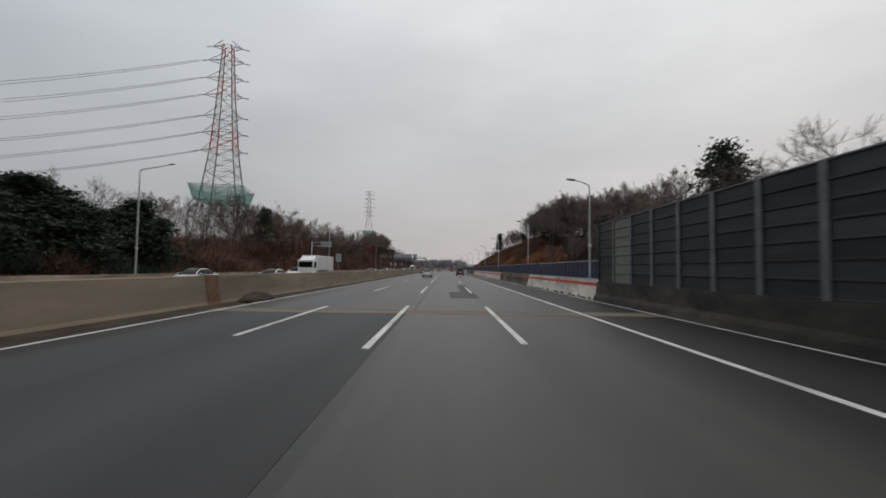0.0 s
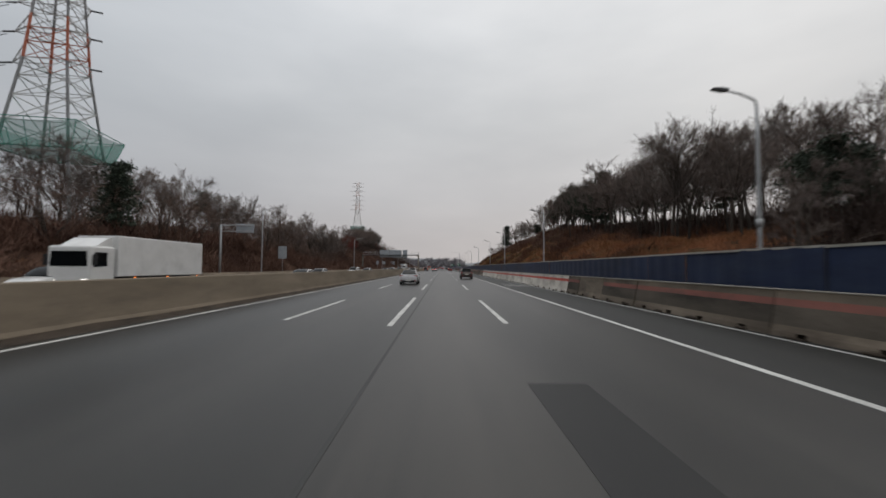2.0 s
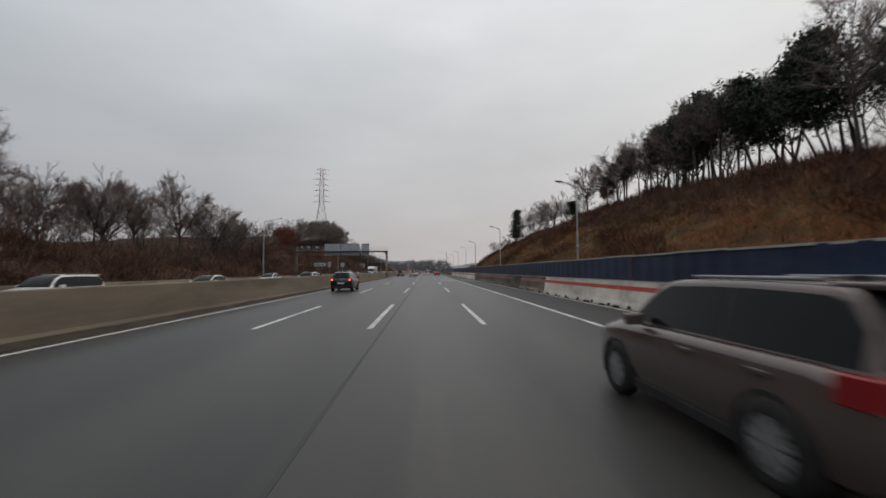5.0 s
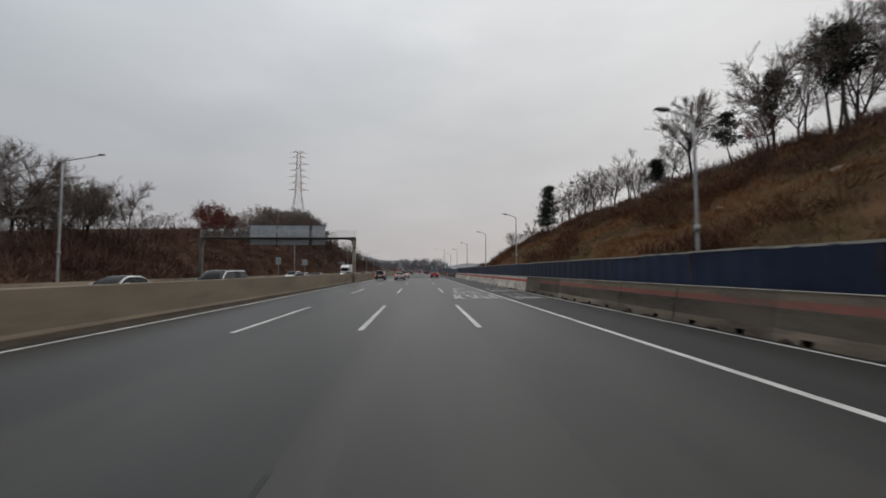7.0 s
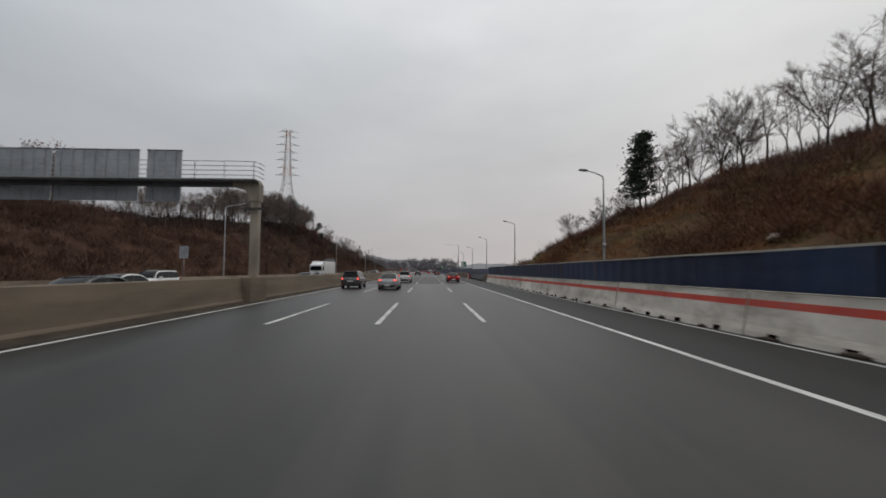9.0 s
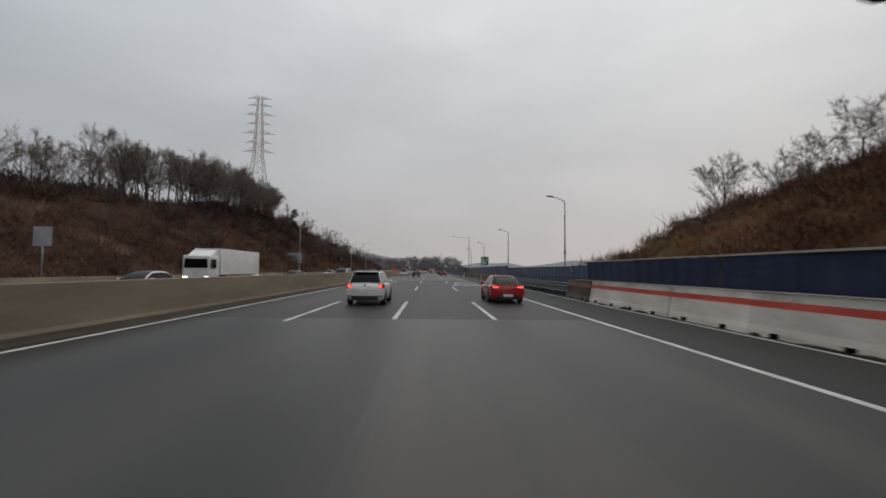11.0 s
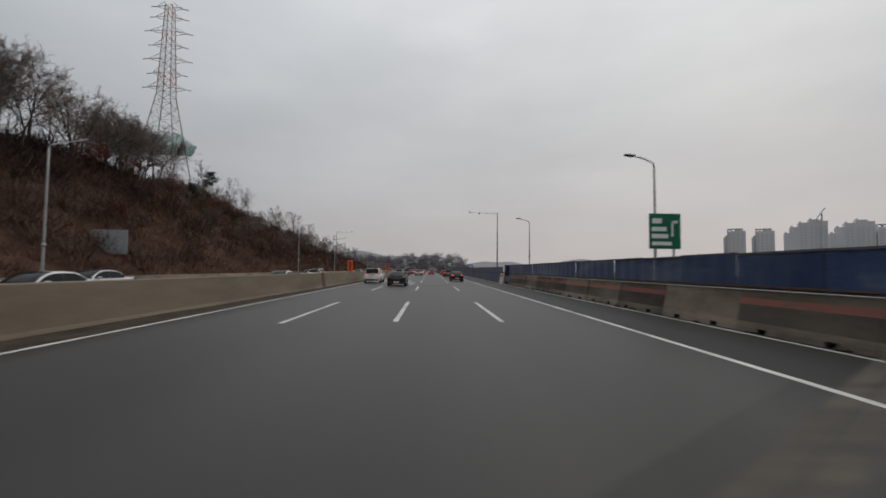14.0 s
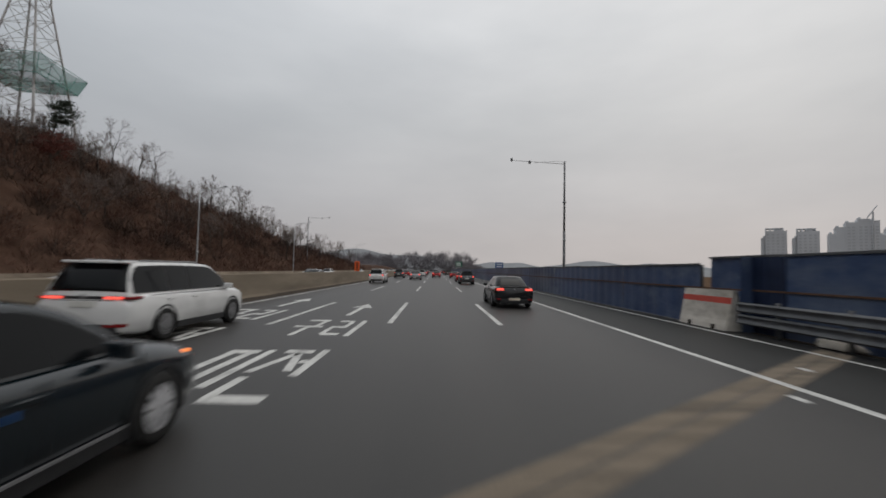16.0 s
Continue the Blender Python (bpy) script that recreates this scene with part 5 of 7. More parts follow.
# ---- poles, signs and pylons ----
def lamp(x, y, foot, height, arm, side, label, group, thick=0.06):
    """A tapered pole with a straight arm that rises a little to a flat head."""
    ob = thing("street_lamp", label, "street lamp", group)
    bend = height - 0.14 * arm - 0.25
    part("pole", tube(bmesh.new(), [(0, 0, foot + (bend - 0.1 - foot) * k / 6) for k in range(7)], thick * 1.25, thick * 0.8), STEEL, ob)
    part("arm", tube(bmesh.new(), [(0, 0, bend - 0.12), (side * 0.04, 0, bend + 0.06), (side * 0.2, 0, bend + 0.16), (side * arm * 0.6, 0, height - 0.08 * arm), (side * arm, 0, height)], thick * 0.75, thick * 0.55, 6), STEEL, ob)
    head = [(side * (arm - 0.08), height - 0.02), (side * (arm + 0.12), height - 0.035), (side * (arm + 0.40), height + 0.03), (side * (arm + 0.45), height + 0.07), (side * (arm + 0.2), height + 0.09), (side * (arm - 0.08), height + 0.05)]
    bm = prisms(head, "y", -0.11, 0.11)
    bmesh.ops.bevel(bm, geom=bm.edges[:], offset=0.02, segments=1, affect="EDGES")
    part("lamp_head", bm, STEEL_DARK, ob)
    part("base_plate", boxes((-0.2, 0.2, -0.2, 0.2, foot, foot + 0.05)), STEEL, ob)
    part("bracket", bars(((0, 0, 3.1), (0, 0, 3.35), thick * 1.7), sides=8), STEEL, ob)
    ob.matrix_basis = pose(x, y, 0)


lamp(8.93, 26.0, 1.19, 7.4, 1.0, -1, "slim grey street lamp on the barrier beside the noise wall", "roadside lamps")
for y in (50, 78, 104, 124.3, 152.5, 180.3, 200, 224.5, 248, 271.2, 296.0, 320.4):
    lamp(9.85, y, land(9.85, y), 7.15 if y > 260 else 7.5, 1.0, -1, "slim grey street lamp behind the blue fence", "roadside lamps")
for x, y, h in ((-29.4, 39.0, 11.3), (-29.4, 103.7, 11.3), (-29.4, 173.6, 11.3), (-29.4, 237, 11.3), (-29.4, 308.7, 11.3), (-29.4, 368.6, 11.3), (-29.4, 403, 10.9), (-29.4, 470, 10.5)):
    lamp(x, y, land(x, y), h, 2.9, 1, "tall grey street lamp with a long arm", "far side lamps", 0.085)


def pylon(name, x, y, base, levels, widths, arms, turn, label, net_z, net_r, paints=None):
    """A lattice mast: widths is a list of (z, half width), arms of (z, reach to one side, reach to the other)."""
    ob = thing(name, label, "pylon", "pylons")
    grey_paint, red_paint, white_paint = paints or (PYLON_GREY, PYLON_RED, PYLON_WHITE)

    def half(z):
        return ramp_lin(widths, z)
    zs = levels
    for sx in (-1, 1):
        for sy in (-1, 1):
            bm = bmesh.new()
            last = None
            for k, a in enumerate(zs):
                h, r = half(a), 0.14 - 0.06 * a / zs[-1]
                ring = [bm.verts.new((sx * h + r * dx, sy * h + r * dy, a)) for dx, dy in ((-1, -1), (1, -1), (1, 1), (-1, 1))]
                for i in range(4 if last else 0):
                    bm.faces.new((last[i], last[(i + 1) % 4], ring[(i + 1) % 4], ring[i])).material_index = 1 if k in (9, 10, 11, 15, 16, 19, 20) else 0
                last = ring
            part("leg", bm, [grey_paint, red_paint], ob, "lattice leg in grey and red")
    for side in range(4):
        bm = bmesh.new()
        for k, (a, b) in enumerate(zip(zs, zs[1:])):
            ha, hb = half(a), half(b)
            def at(s, z, h):
                return [(s * h, -h, z), (h, s * h, z), (-s * h, h, z), (-h, -s * h, z)][side]
            slot = 1 if k in (8, 9, 14, 15, 18, 19) else 0
            r = 0.055 if a < 30 else 0.045
            bar(bm, at(-1, a, ha), at(1, b, hb), r, sides=3, slot=slot)
            bar(bm, at(1, a, ha), at(-1, b, hb), r, sides=3, slot=slot)
            bar(bm, at(-1, b, hb), at(1, b, hb), r, sides=3, slot=slot)
        tagged(part("bracing", bm, [white_paint, red_paint], ob, "crossed bracing in white and red bands"), kind="stuff")
    for z, left, right in arms:
        h = half(z)
        for s, reach in ((-1, left), (1, right)):
            bm = bmesh.new()
            tip = (s * reach, 0, z + 0.15)
            for sy in (-1, 1):
                bar(bm, (s * h, sy * h, z), tip, 0.10, 0.06, sides=3)
                bar(bm, (s * h, sy * h, z + 1.3), tip, 0.08, 0.05, sides=3)
                for k in (0.33, 0.66):
                    p = Vector((s * h, sy * h, z)).lerp(Vector(tip), k)
                    q = Vector((s * h, sy * h, z + 1.3)).lerp(Vector(tip), k)
                    bar(bm, p, q, 0.05, sides=3)
            arm = part("crossarm", bm, white_paint, ob)
            bm = bmesh.new()
            for k in range(5):
                bar(bm, (s * (reach + 0.05 + 0.25 * k), 0, z + 0.1 - 0.03 * k), (s * (reach + 0.2 + 0.25 * k), 0, z + 0.08 - 0.03 * k), 0.12, 0.12, sides=8)
            part("insulator", bm, STEEL_DARK, arm, "dark string of insulator discs")
    # safety net basket
    r0, r1, z0, z1 = net_r * 0.84, net_r, net_z, net_z + 3.0

    def rim(k, u, r, z):
        return [(u * r, -r, z), (r, u * r, z), (-u * r, r, z), (-r, -u * r, z)][k]
    bm = bmesh.new()
    for k in range(4):
        grid = [[bm.verts.new(Vector(rim(k, -1 + 2 * i / 10, r0 + (r1 - r0) * j / 4, z0 + (z1 - z0) * j / 4 - 0.35 * math.sin(math.pi * i / 10) * (1 if j == 4 else 0.4)))) for i in range(11)] for j in range(5)]
        for j in range(4):
            for i in range(10):
                bm.faces.new((grid[j][i], grid[j][i + 1], grid[j + 1][i + 1], grid[j + 1][i]))
    bm.faces.new([bm.verts.new(p) for p in ((-r0, -r0, z0), (r0, -r0, z0), (r0, r0, z0), (-r0, r0, z0))])
    net = part("safety_net", bm, NET, ob, "sagging green safety net")
    bm = bmesh.new()
    for k in range(4):
        for u in (-1, -0.5, 0, 0.5):
            bar(bm, rim(k, u, r0, z0), rim(k, u, r1, z1 - (0.35 if u in (-0.5, 0.5) else 0)), 0.05, sides=3)
        for r, z in ((r0, z0), (r1, z1)):
            bar(bm, rim(k, -1, r, z), rim(k, 1, r, z), 0.06, sides=3)
    part("net_rope", bm, ROPE, net)
    ob.matrix_basis = pose(x, y, base, 0, 0, turn)
    return ob


def ramp_lin(table, v):
    for (a, p), (b, q) in zip(table, table[1:]):
        if v <= b:
            return p + (q - p) * max(0, v - a) / (b - a)
    return table[-1][1]


pylon("pylon", -47.2, 86.3, 2.0, [-3, 0, 5, 9.2, 12.6, 16, 19, 21.4, 23.7, 25.7, 27.5, 29.2, 31.1, 33, 35.6, 37.5, 39.3, 41.2, 43.1, 45, 46.7],
      [(0, 5.0), (23.7, 2.2), (35.6, 1.4), (46.7, 0.85)], [(23.7, 4.7, 3.4), (27.5, 4.6, 3.3), (31.1, 4.5, 3.2), (35.6, 4.4, 3.2), (39.3, 4.2, 3.2), (43.1, 4.0, 3.3), (46.2, 3.0, 3.0)], 12,
      "tall red and white lattice pylon with a green net", 12.9, 5.0)
pylon("pylon", -73.6, 391.0, 26.6, [1.044 * z for z in (-6, 0, 4, 8, 12, 15.5, 18.5, 21, 22.9, 24.8, 26.7, 28.6, 30.5, 32.4, 34.3, 36.2, 38.1, 40.0, 41.9, 43.8, 45.5)],
      [(0, 4.9), (21.9, 1.72), (47.5, 0.84)], [(1.044 * z, 1.044 * a, 1.044 * a) for z, a in ((22.9, 4.8), (26.7, 3.7), (30.5, 4.8), (34.3, 3.7), (38.1, 4.7), (41.9, 3.6), (44.8, 3.4))], 8,
      "distant red and white lattice pylon, haze in its colours, on a wooded hill", 6.8, 5.85, PYLON_HAZED)

for z in (27.1, 30.9, 34.5, 39.0, 42.7, 46.5):
    for dy in (0.0, 0.5):
        a, b = Vector((-52.9, 85.1 + dy, z - 1.45)), Vector((-300, 70 + 10 * dy, z + 14))
        line = [a.lerp(b, k / 32) - Vector((0, 0, 64 * (k / 32) * (1 - k / 32))) for k in range(33)]
        bm = tube(bmesh.new(), line, 0.045, 0.045, 3)
        tagged(part("power_cable", bm, CABLE, None), "sagging power cable strung from the pylon", "cable", "power cables")


def sign_gantry():
    ob = thing("sign_gantry", "beige steel gantry with sign boards seen from behind", "gantry")
    y = 200.0
    part("pedestal", boxes((-10.44, -9.46, y - 1.1, y + 1.1, 0.0, 1.335), bevel=0.03), CONCRETE, ob, "concrete pedestal built into the median")
    part("column", boxes((-9.97, -9.53, y - 0.23, y + 0.23, 1.33, 6.2), bevel=0.05), BEIGE_STEEL, ob)
    part("column", boxes((-31.84, -31.44, y - 0.24, y + 0.24, -0.3, 6.2), bevel=0.05), GANTRY_STEEL, ob, "grimy green-grey column")
    part("brace", prisms([(-32.9, -0.3), (-32.4, -0.3), (-31.85, 2.6), (-31.85, 3.1)], "y", y - 0.15, y + 0.15), GANTRY_STEEL, ob)
    part("foot", boxes((-33.0, -31.1, y - 0.5, y + 0.5, -0.35, 0.9), bevel=0.03), CONCRETE_GREY, ob)
    part("bracket", prisms([(-10.02, 5.5), (-9.48, 5.5), (-9.46, 6.45), (-9.6, 6.68), (-10.9, 6.68), (-10.9, 6.3), (-10.2, 6.15)], "y", y - 0.29, y + 0.29), BEIGE_STEEL, ob)
    part("bracket", prisms([(-31.93, 5.5), (-31.33, 5.5), (-31.2, 6.15), (-30.5, 6.3), (-30.5, 6.68), (-31.93, 6.68)], "y", y - 0.27, y + 0.27), GANTRY_STEEL, ob)
    part("beam", boxes((-31.2, -10.7, y - 0.2, y + 0.2, 6.32, 6.62), bevel=0.02), STEEL_DARK, ob, "dark box beam")
    part("walkway", boxes((-31.5, -9.5, y - 0.85, y - 0.2, 6.56, 6.62)), STEEL, ob)
    for k in range(4):
        z = 6.80 + 0.25 * k
        part("hand_rail", tube(bmesh.new(), [(-31.5, y + 0.2, z), (-31.5, y - 0.85, z), (-20.0, y - 0.85, z), (-9.75, y - 0.85, z), (-9.5, y - 0.75, z), (-9.42, y - 0.5, z), (-9.42, y + 0.2, z)], 0.022, 0.022, 5), STEEL, ob)
    for k in range(15):
        x = -31.4 + 1.56 * k
        part("rail_post", bars(((x, y - 0.85, 6.58), (x, y - 0.85, 7.57), 0.022)), STEEL, ob)
    part("clamp", bars(((-10.25, y - 0.3, 5.05), (-9.25, y - 0.3, 5.05), 0.05), ((-10.2, y - 0.42, 5.1), (-9.3, y - 0.42, 5.1), 0.035)), STEEL_DARK, ob)
    for x0, x1 in ((-16.0, -14.1), (-21.05, -16.45), (-25.0, -21.2)):
        board = part("sign_board", boxes((x0, x1, y + 0.36, y + 0.42, 5.55, 8.45), bevel=0.01), SIGN_BACK, ob, "pale grey back of a sign board")
        part("edge_strip", boxes((x0 - 0.02, x1 + 0.02, y + 0.34, y + 0.43, 8.4, 8.47)), STEEL_DARK, board)
        x = x0 + 0.35
        while x < x1:
            part("rib", boxes((x - 0.03, x + 0.03, y + 0.30, y + 0.359, 5.6, 8.4)), SIGN_BACK, board)
            x += 0.62
    for x in (-27.0, -29.0, -30.6):
        part("camera_box", boxes((x, x + 0.5, y - 0.5, y - 0.1, 7.5, 7.8), bevel=0.03), STEEL, ob)
        part("camera_stalk", bars(((x + 0.25, y - 0.3, 6.6), (x + 0.25, y - 0.3, 7.52), 0.03)), STEEL, ob)


sign_gantry()


def cantilever_sign(x, y):
    ob = thing("cantilever_sign", "grey cantilever sign seen from behind over the verge", "road sign")
    part("post", bars(((x, y, 0.0), (x, y, 7.3), 0.16, 0.12), sides=8), STEEL, ob)
    for z in (6.4, 7.2):
        part("arm", bars(((x, y, z), (x + 4.2, y, z), 0.07), sides=6), STEEL, ob)
    part("sign_board", boxes((x + 2.0, x + 4.4, y + 0.1, y + 0.15, 6.2, 7.4), bevel=0.01), SIGN_BACK, ob)
    for k in range(4):
        part("arm_tie", bars(((x + 0.5 + k, y, 6.4), (x + 0.9 + k, y, 7.2), 0.03)), STEEL, ob)


cantilever_sign(-30.2, 92.7)


def board_on_posts(x, y, w, h, z, posts, mat, label, rows=()):
    ob = thing("road_sign", label, "road sign", "roadside signs")
    ground_z = land(x, y)
    for k in range(posts):
        px = x + (k - (posts - 1) / 2) * w * 0.6
        part("post", bars(((px, y + 0.06, ground_z), (px, y + 0.06, z + h * 0.9), 0.05), sides=8), STEEL, ob)
    board = part("board", boxes((x - w / 2, x + w / 2, y - 0.03, y, z, z + h), bevel=0.012), mat, ob)
    for x0, x1, z0, z1 in rows:
        part("lettering_bar", boxes((x + x0 * w, x + x1 * w, y - 0.038, y - 0.031, z + z0 * h, z + z1 * h)), SIGN_WHITE, board, "white bar in place of writing")
    for k in range(3):
        part("stiffener", boxes((x - w / 2 + 0.05, x + w / 2 - 0.05, y + 0.001, y + 0.05, z + h * (0.15 + 0.35 * k) - 0.03, z + h * (0.15 + 0.35 * k) + 0.03)), STEEL, board)




def median_board(y, z, mat, label, wide=1.06, high=0.3):
    """A small board on two short stubs on top of the median."""
    ob = thing("median_sign", label, "road sign", "boards on the median")
    for dx in ((-0.28 * wide, 0.28 * wide) if wide > 1 else (0.0,)):
        part("stub", bars(((-10.09 + dx * 0.3, y + 0.03, 1.3), (-10.09 + dx, y + 0.03, z + high * 0.7), 0.022), sides=6), STEEL_DARK, ob)
    board = part("board", boxes((-10.09 - wide / 2, -10.09 + wide / 2, y - 0.015, y + 0.015, z, z + high), bevel=0.008), mat, ob)
    part("rim", boxes((-10.11 - wide / 2, -10.07 + wide / 2, y - 0.02, y + 0.02, z - 0.02, z)), STEEL_DARK, board)
    return board


board = median_board(137.2, 2.2, SIGN_BACK, "small pale grey board on stubs on top of the median")
for x0, x1 in ((-10.5, -10.08), (-10.0, -9.7)):
    part("lettering_bar", boxes((x0, x1, 137.178, 137.184, 2.3, 2.4)), STEEL_DARK, board, "grey bar in place of writing")
median_board(130.2, 2.15, RUST, "small rust-brown board on stubs on top of the median", 0.8, 0.14)
board_on_posts(-28.9, 111.0, 1.5, 2.2, 3.1, 1, SIGN_BACK, "grey sign board on one post beside the far carriageway")
board_on_posts(-30.4, 229.0, 1.1, 1.5, 3.1, 1, SIGN_BACK, "small grey sign board on a post")
board_on_posts(-30.3, 249.0, 1.4, 1.5, 3.2, 1, SIGN_BACK, "small grey sign board on a post")
board_on_posts(-35.2, 322.5, 4.1, 2.6, 3.0, 2, SIGN_BACK, "large grey sign board on two posts at the hill's foot")
board_on_posts(9.9, 295.3, 1.45, 1.6, 2.75, 2, SIGN_GREEN, "green direction sign with white lettering bars", ((-0.4, -0.1, 0.72, 0.86), (-0.42, 0.05, 0.5, 0.62), (-0.42, 0.1, 0.3, 0.42), (-0.42, 0.2, 0.1, 0.2), (0.2, 0.26, 0.35, 0.8), (0.2, 0.4, 0.72, 0.8)))
board_on_posts(9.9, 384, 1.3, 0.95, 2.15, 2, SIGN_BLUE, "blue road sign with white bars far ahead", ((-0.4, 0.4, 0.6, 0.8), (-0.35, 0.35, 0.2, 0.4)))
board_on_posts(11.2, 520, 3.2, 2.4, 3.4, 2, SIGN_GREEN, "green direction sign far ahead", ((-0.4, 0.3, 0.6, 0.8), (-0.4, 0.3, 0.2, 0.4)))


def median_panel(y, h):
    ob = thing("warning_panel", "orange upright warning panel with dark lettering bars", "warning panel", "warning panels")
    part("panel", boxes((-10.4, -9.8, y - 0.03, y, 1.34, 1.34 + h), bevel=0.02), ORANGE, ob)
    for k in range(4):
        z = 1.34 + h * (0.12 + 0.21 * k)
        part("lettering_bar", boxes((-10.25, -9.95, y - 0.04, y - 0.031, z, z + h * 0.12)), TRIM, ob, "dark bar in place of writing")
    part("clamp", boxes((-10.25, -9.93, y - 0.02, y + 0.06, 1.30, 1.4)), STEEL_DARK, ob)


median_panel(326.5, 1.35)
median_panel(369.5, 1.2)


def camera_pole(x, y, top, reach, side, foot):
    """A mast with a thin pale arm and two small instruments near its end."""
    ob = thing("traffic_monitor_pole", "dark pole with a long thin arm and small instruments", "pole", "monitor poles")
    part("pole", bars(((x, y, foot), (x, y, 6.0), 0.15, 0.13), ((x, y, 6.0), (x, y, top), 0.11, 0.085), sides=10), STEEL_DARK, ob)
    end = x + side * reach
    part("arm", bars(((x, y, top - 0.3), (end, y, top - 0.05), 0.032, 0.024), sides=6), STEEL, ob)
    for u, z in ((0.0, 0.02), (1.9, -0.2)):
        part("instrument", boxes((end - side * u - 0.11, end - side * u + 0.11, y - 0.1, y + 0.1, top - 0.05 + z - 0.12, top - 0.05 + z + 0.2), bevel=0.03), STEEL_DARK, ob)
    part("tie", bars(((x, y, top), (x + side * reach * 0.45, y, top - 0.12), 0.012)), STEEL, ob)
    for z in (3.5, 5.0, 9.0):
        part("collar", bars(((x, y, z), (x, y, z + 0.15), 0.17), sides=10), STEEL, ob)


camera_pole(13.0, 360.5, 13.4, 5.6, -1, land(13.0, 360.5))
camera_pole(-35.0, 430, 15.2, 5.6, 1, land(-35.0, 430))


# ---- plants ----
def cut_rings(pts):
    """Verts and faces of three-sided tapered rods; each is (a, b, r0, r1)."""
    verts, faces = [], []
    for a, b, r0, r1 in pts:
        d = b - a
        s = d.cross(Vector((0.31, 0.77, 0.55))).normalized()
        u = d.cross(s).normalized()
        n = len(verts)
        for p, r in ((a, r0), (b, r1)):
            for k in range(3):
                t = k * 2.0944
                verts.append(p + s * (r * math.cos(t)) + u * (r * math.sin(t)))
        faces += [(n, n + 1, n + 4, n + 3), (n + 1, n + 2, n + 5, n + 4), (n + 2, n, n + 3, n + 5)]
    return verts, faces


def random_dir(rng, d, spread):
    v = Vector((rng.gauss(0, 1), rng.gauss(0, 1), rng.gauss(0, 1)))
    return (d + v.normalized() * spread).normalized()


def bare_tree_meshes(seed, height, width, bark, twig, fork=0.28, leaders=3, limbs=9, fine=11, girth=0.0135):
    """A winter tree: a stem that parts into upright leaders, with rising limbs, branches and a haze of fine twigs."""
    rng = random.Random(seed)
    wood, v2, f2 = [], [], []

    def blade(a, b, r):
        """A twig: one long thin triangle."""
        side = (b - a).cross(Vector((rng.gauss(0, 1), rng.gauss(0, 1), rng.gauss(0, 1)))).normalized() * r
        n = len(v2)
        v2.extend((a - side, a + side, b))
        f2.append((n, n + 1, n + 2))

    def twigs(a, b, d, count, long):
        for i in range(count):
            p = a.lerp(b, rng.uniform(0.05, 1.0))
            way = random_dir(rng, d + Vector((0, 0, 0.3)), 0.7)
            q = p + way * long * rng.uniform(0.5, 1.0)
            blade(p, q, 0.0095)
            m = p.lerp(q, rng.uniform(0.3, 0.7))
            blade(m, m + random_dir(rng, way, 0.8) * long * rng.uniform(0.35, 0.6), 0.008)

    def run(p, d, length, r0, r1, segs, lift, jitter):
        """A bending rod; gives back the points passed."""
        pts = [p]
        for k in range(segs):
            d = (d + Vector((rng.gauss(0, jitter), rng.gauss(0, jitter), rng.gauss(lift, jitter * 0.6)))).normalized()
            q = p + d * length / segs
            wood.append((p, q, r0 + (r1 - r0) * k / segs, r0 + (r1 - r0) * (k + 1) / segs))
            p = q
            pts.append(p)
        return pts

    def along(pts, u):
        k = min(int(u * (len(pts) - 1)), len(pts) - 2)
        return pts[k].lerp(pts[k + 1], u * (len(pts) - 1) - k), (pts[k + 1] - pts[k]).normalized()
    base_r = height * girth
    low = height * max(fork * 0.75, 0.10)
    mid, rx, rz = (low + height) / 2, width * height * 0.5, (height - low) / 2

    def room(p, d):
        """How far it is from p along d to the crown's rounded outline."""
        q = Vector((p.x / rx, p.y / rx, (p.z - mid) / rz))
        e = Vector((d.x / rx, d.y / rx, d.z / rz))
        a, b, c = e.dot(e), q.dot(e), q.dot(q) - 1
        return max((-b + math.sqrt(max(b * b - a * c, 0))) / a, height * 0.06)
    stem = run(Vector((0, 0, -0.4)), Vector((rng.uniform(-0.12, 0.12), rng.uniform(-0.12, 0.12), 1)).normalized(), height * fork + 0.4, base_r * 1.2, base_r * 0.85, 3, 0.05, 0.06)
    turn = rng.uniform(0, 6.28)
    for i in range(leaders):
        a = turn + 6.283 * i / leaders + rng.gauss(0, 0.4)
        lean = width * rng.uniform(0.25, 0.7) if leaders > 1 else 0.1
        d = Vector((math.cos(a) * lean, math.sin(a) * lean, 1)).normalized()
        lead = run(stem[-1], d, room(stem[-1], d) * rng.uniform(0.82, 0.98), base_r * (0.62 if leaders > 1 else 0.85), 0.010, 7, 0.04, 0.10)
        for j in range(limbs):
            u = 0.04 + 0.92 * (j + rng.uniform(0, 0.9)) / limbs
            p, way = along(lead, min(u, 0.98))
            b = a + rng.gauss(0, 1.2)
            out = (Vector((math.cos(b), math.sin(b), rng.uniform(0.1, 0.9))).normalized() + way * 0.3).normalized()
            long = min(room(p, out), 0.55 * width * height) * rng.uniform(0.72, 1.02)
            limb = run(p, out, long, base_r * 0.26 * (1.15 - u) + 0.010, 0.008, 3, 0.05, 0.16)
            twigs(limb[-2], limb[-1], (limb[-1] - limb[-2]).normalized(), fine // 2, height * 0.07)
            for k in range(6):
                c = 0.18 + 0.82 * (k + rng.random()) / 6
                q, on = along(limb, min(c, 0.99))
                way2 = random_dir(rng, on + Vector((0, 0, 0.15)), 0.9)
                end = q + way2 * (long * 0.24 + height * 0.045) * rng.uniform(0.7, 1.15)
                blade(q, end, 0.019)
                twigs(q, end, way2, fine, height * 0.078)
        twigs(lead[-2], lead[-1], Vector((0, 0, 1)), fine, height * 0.07)
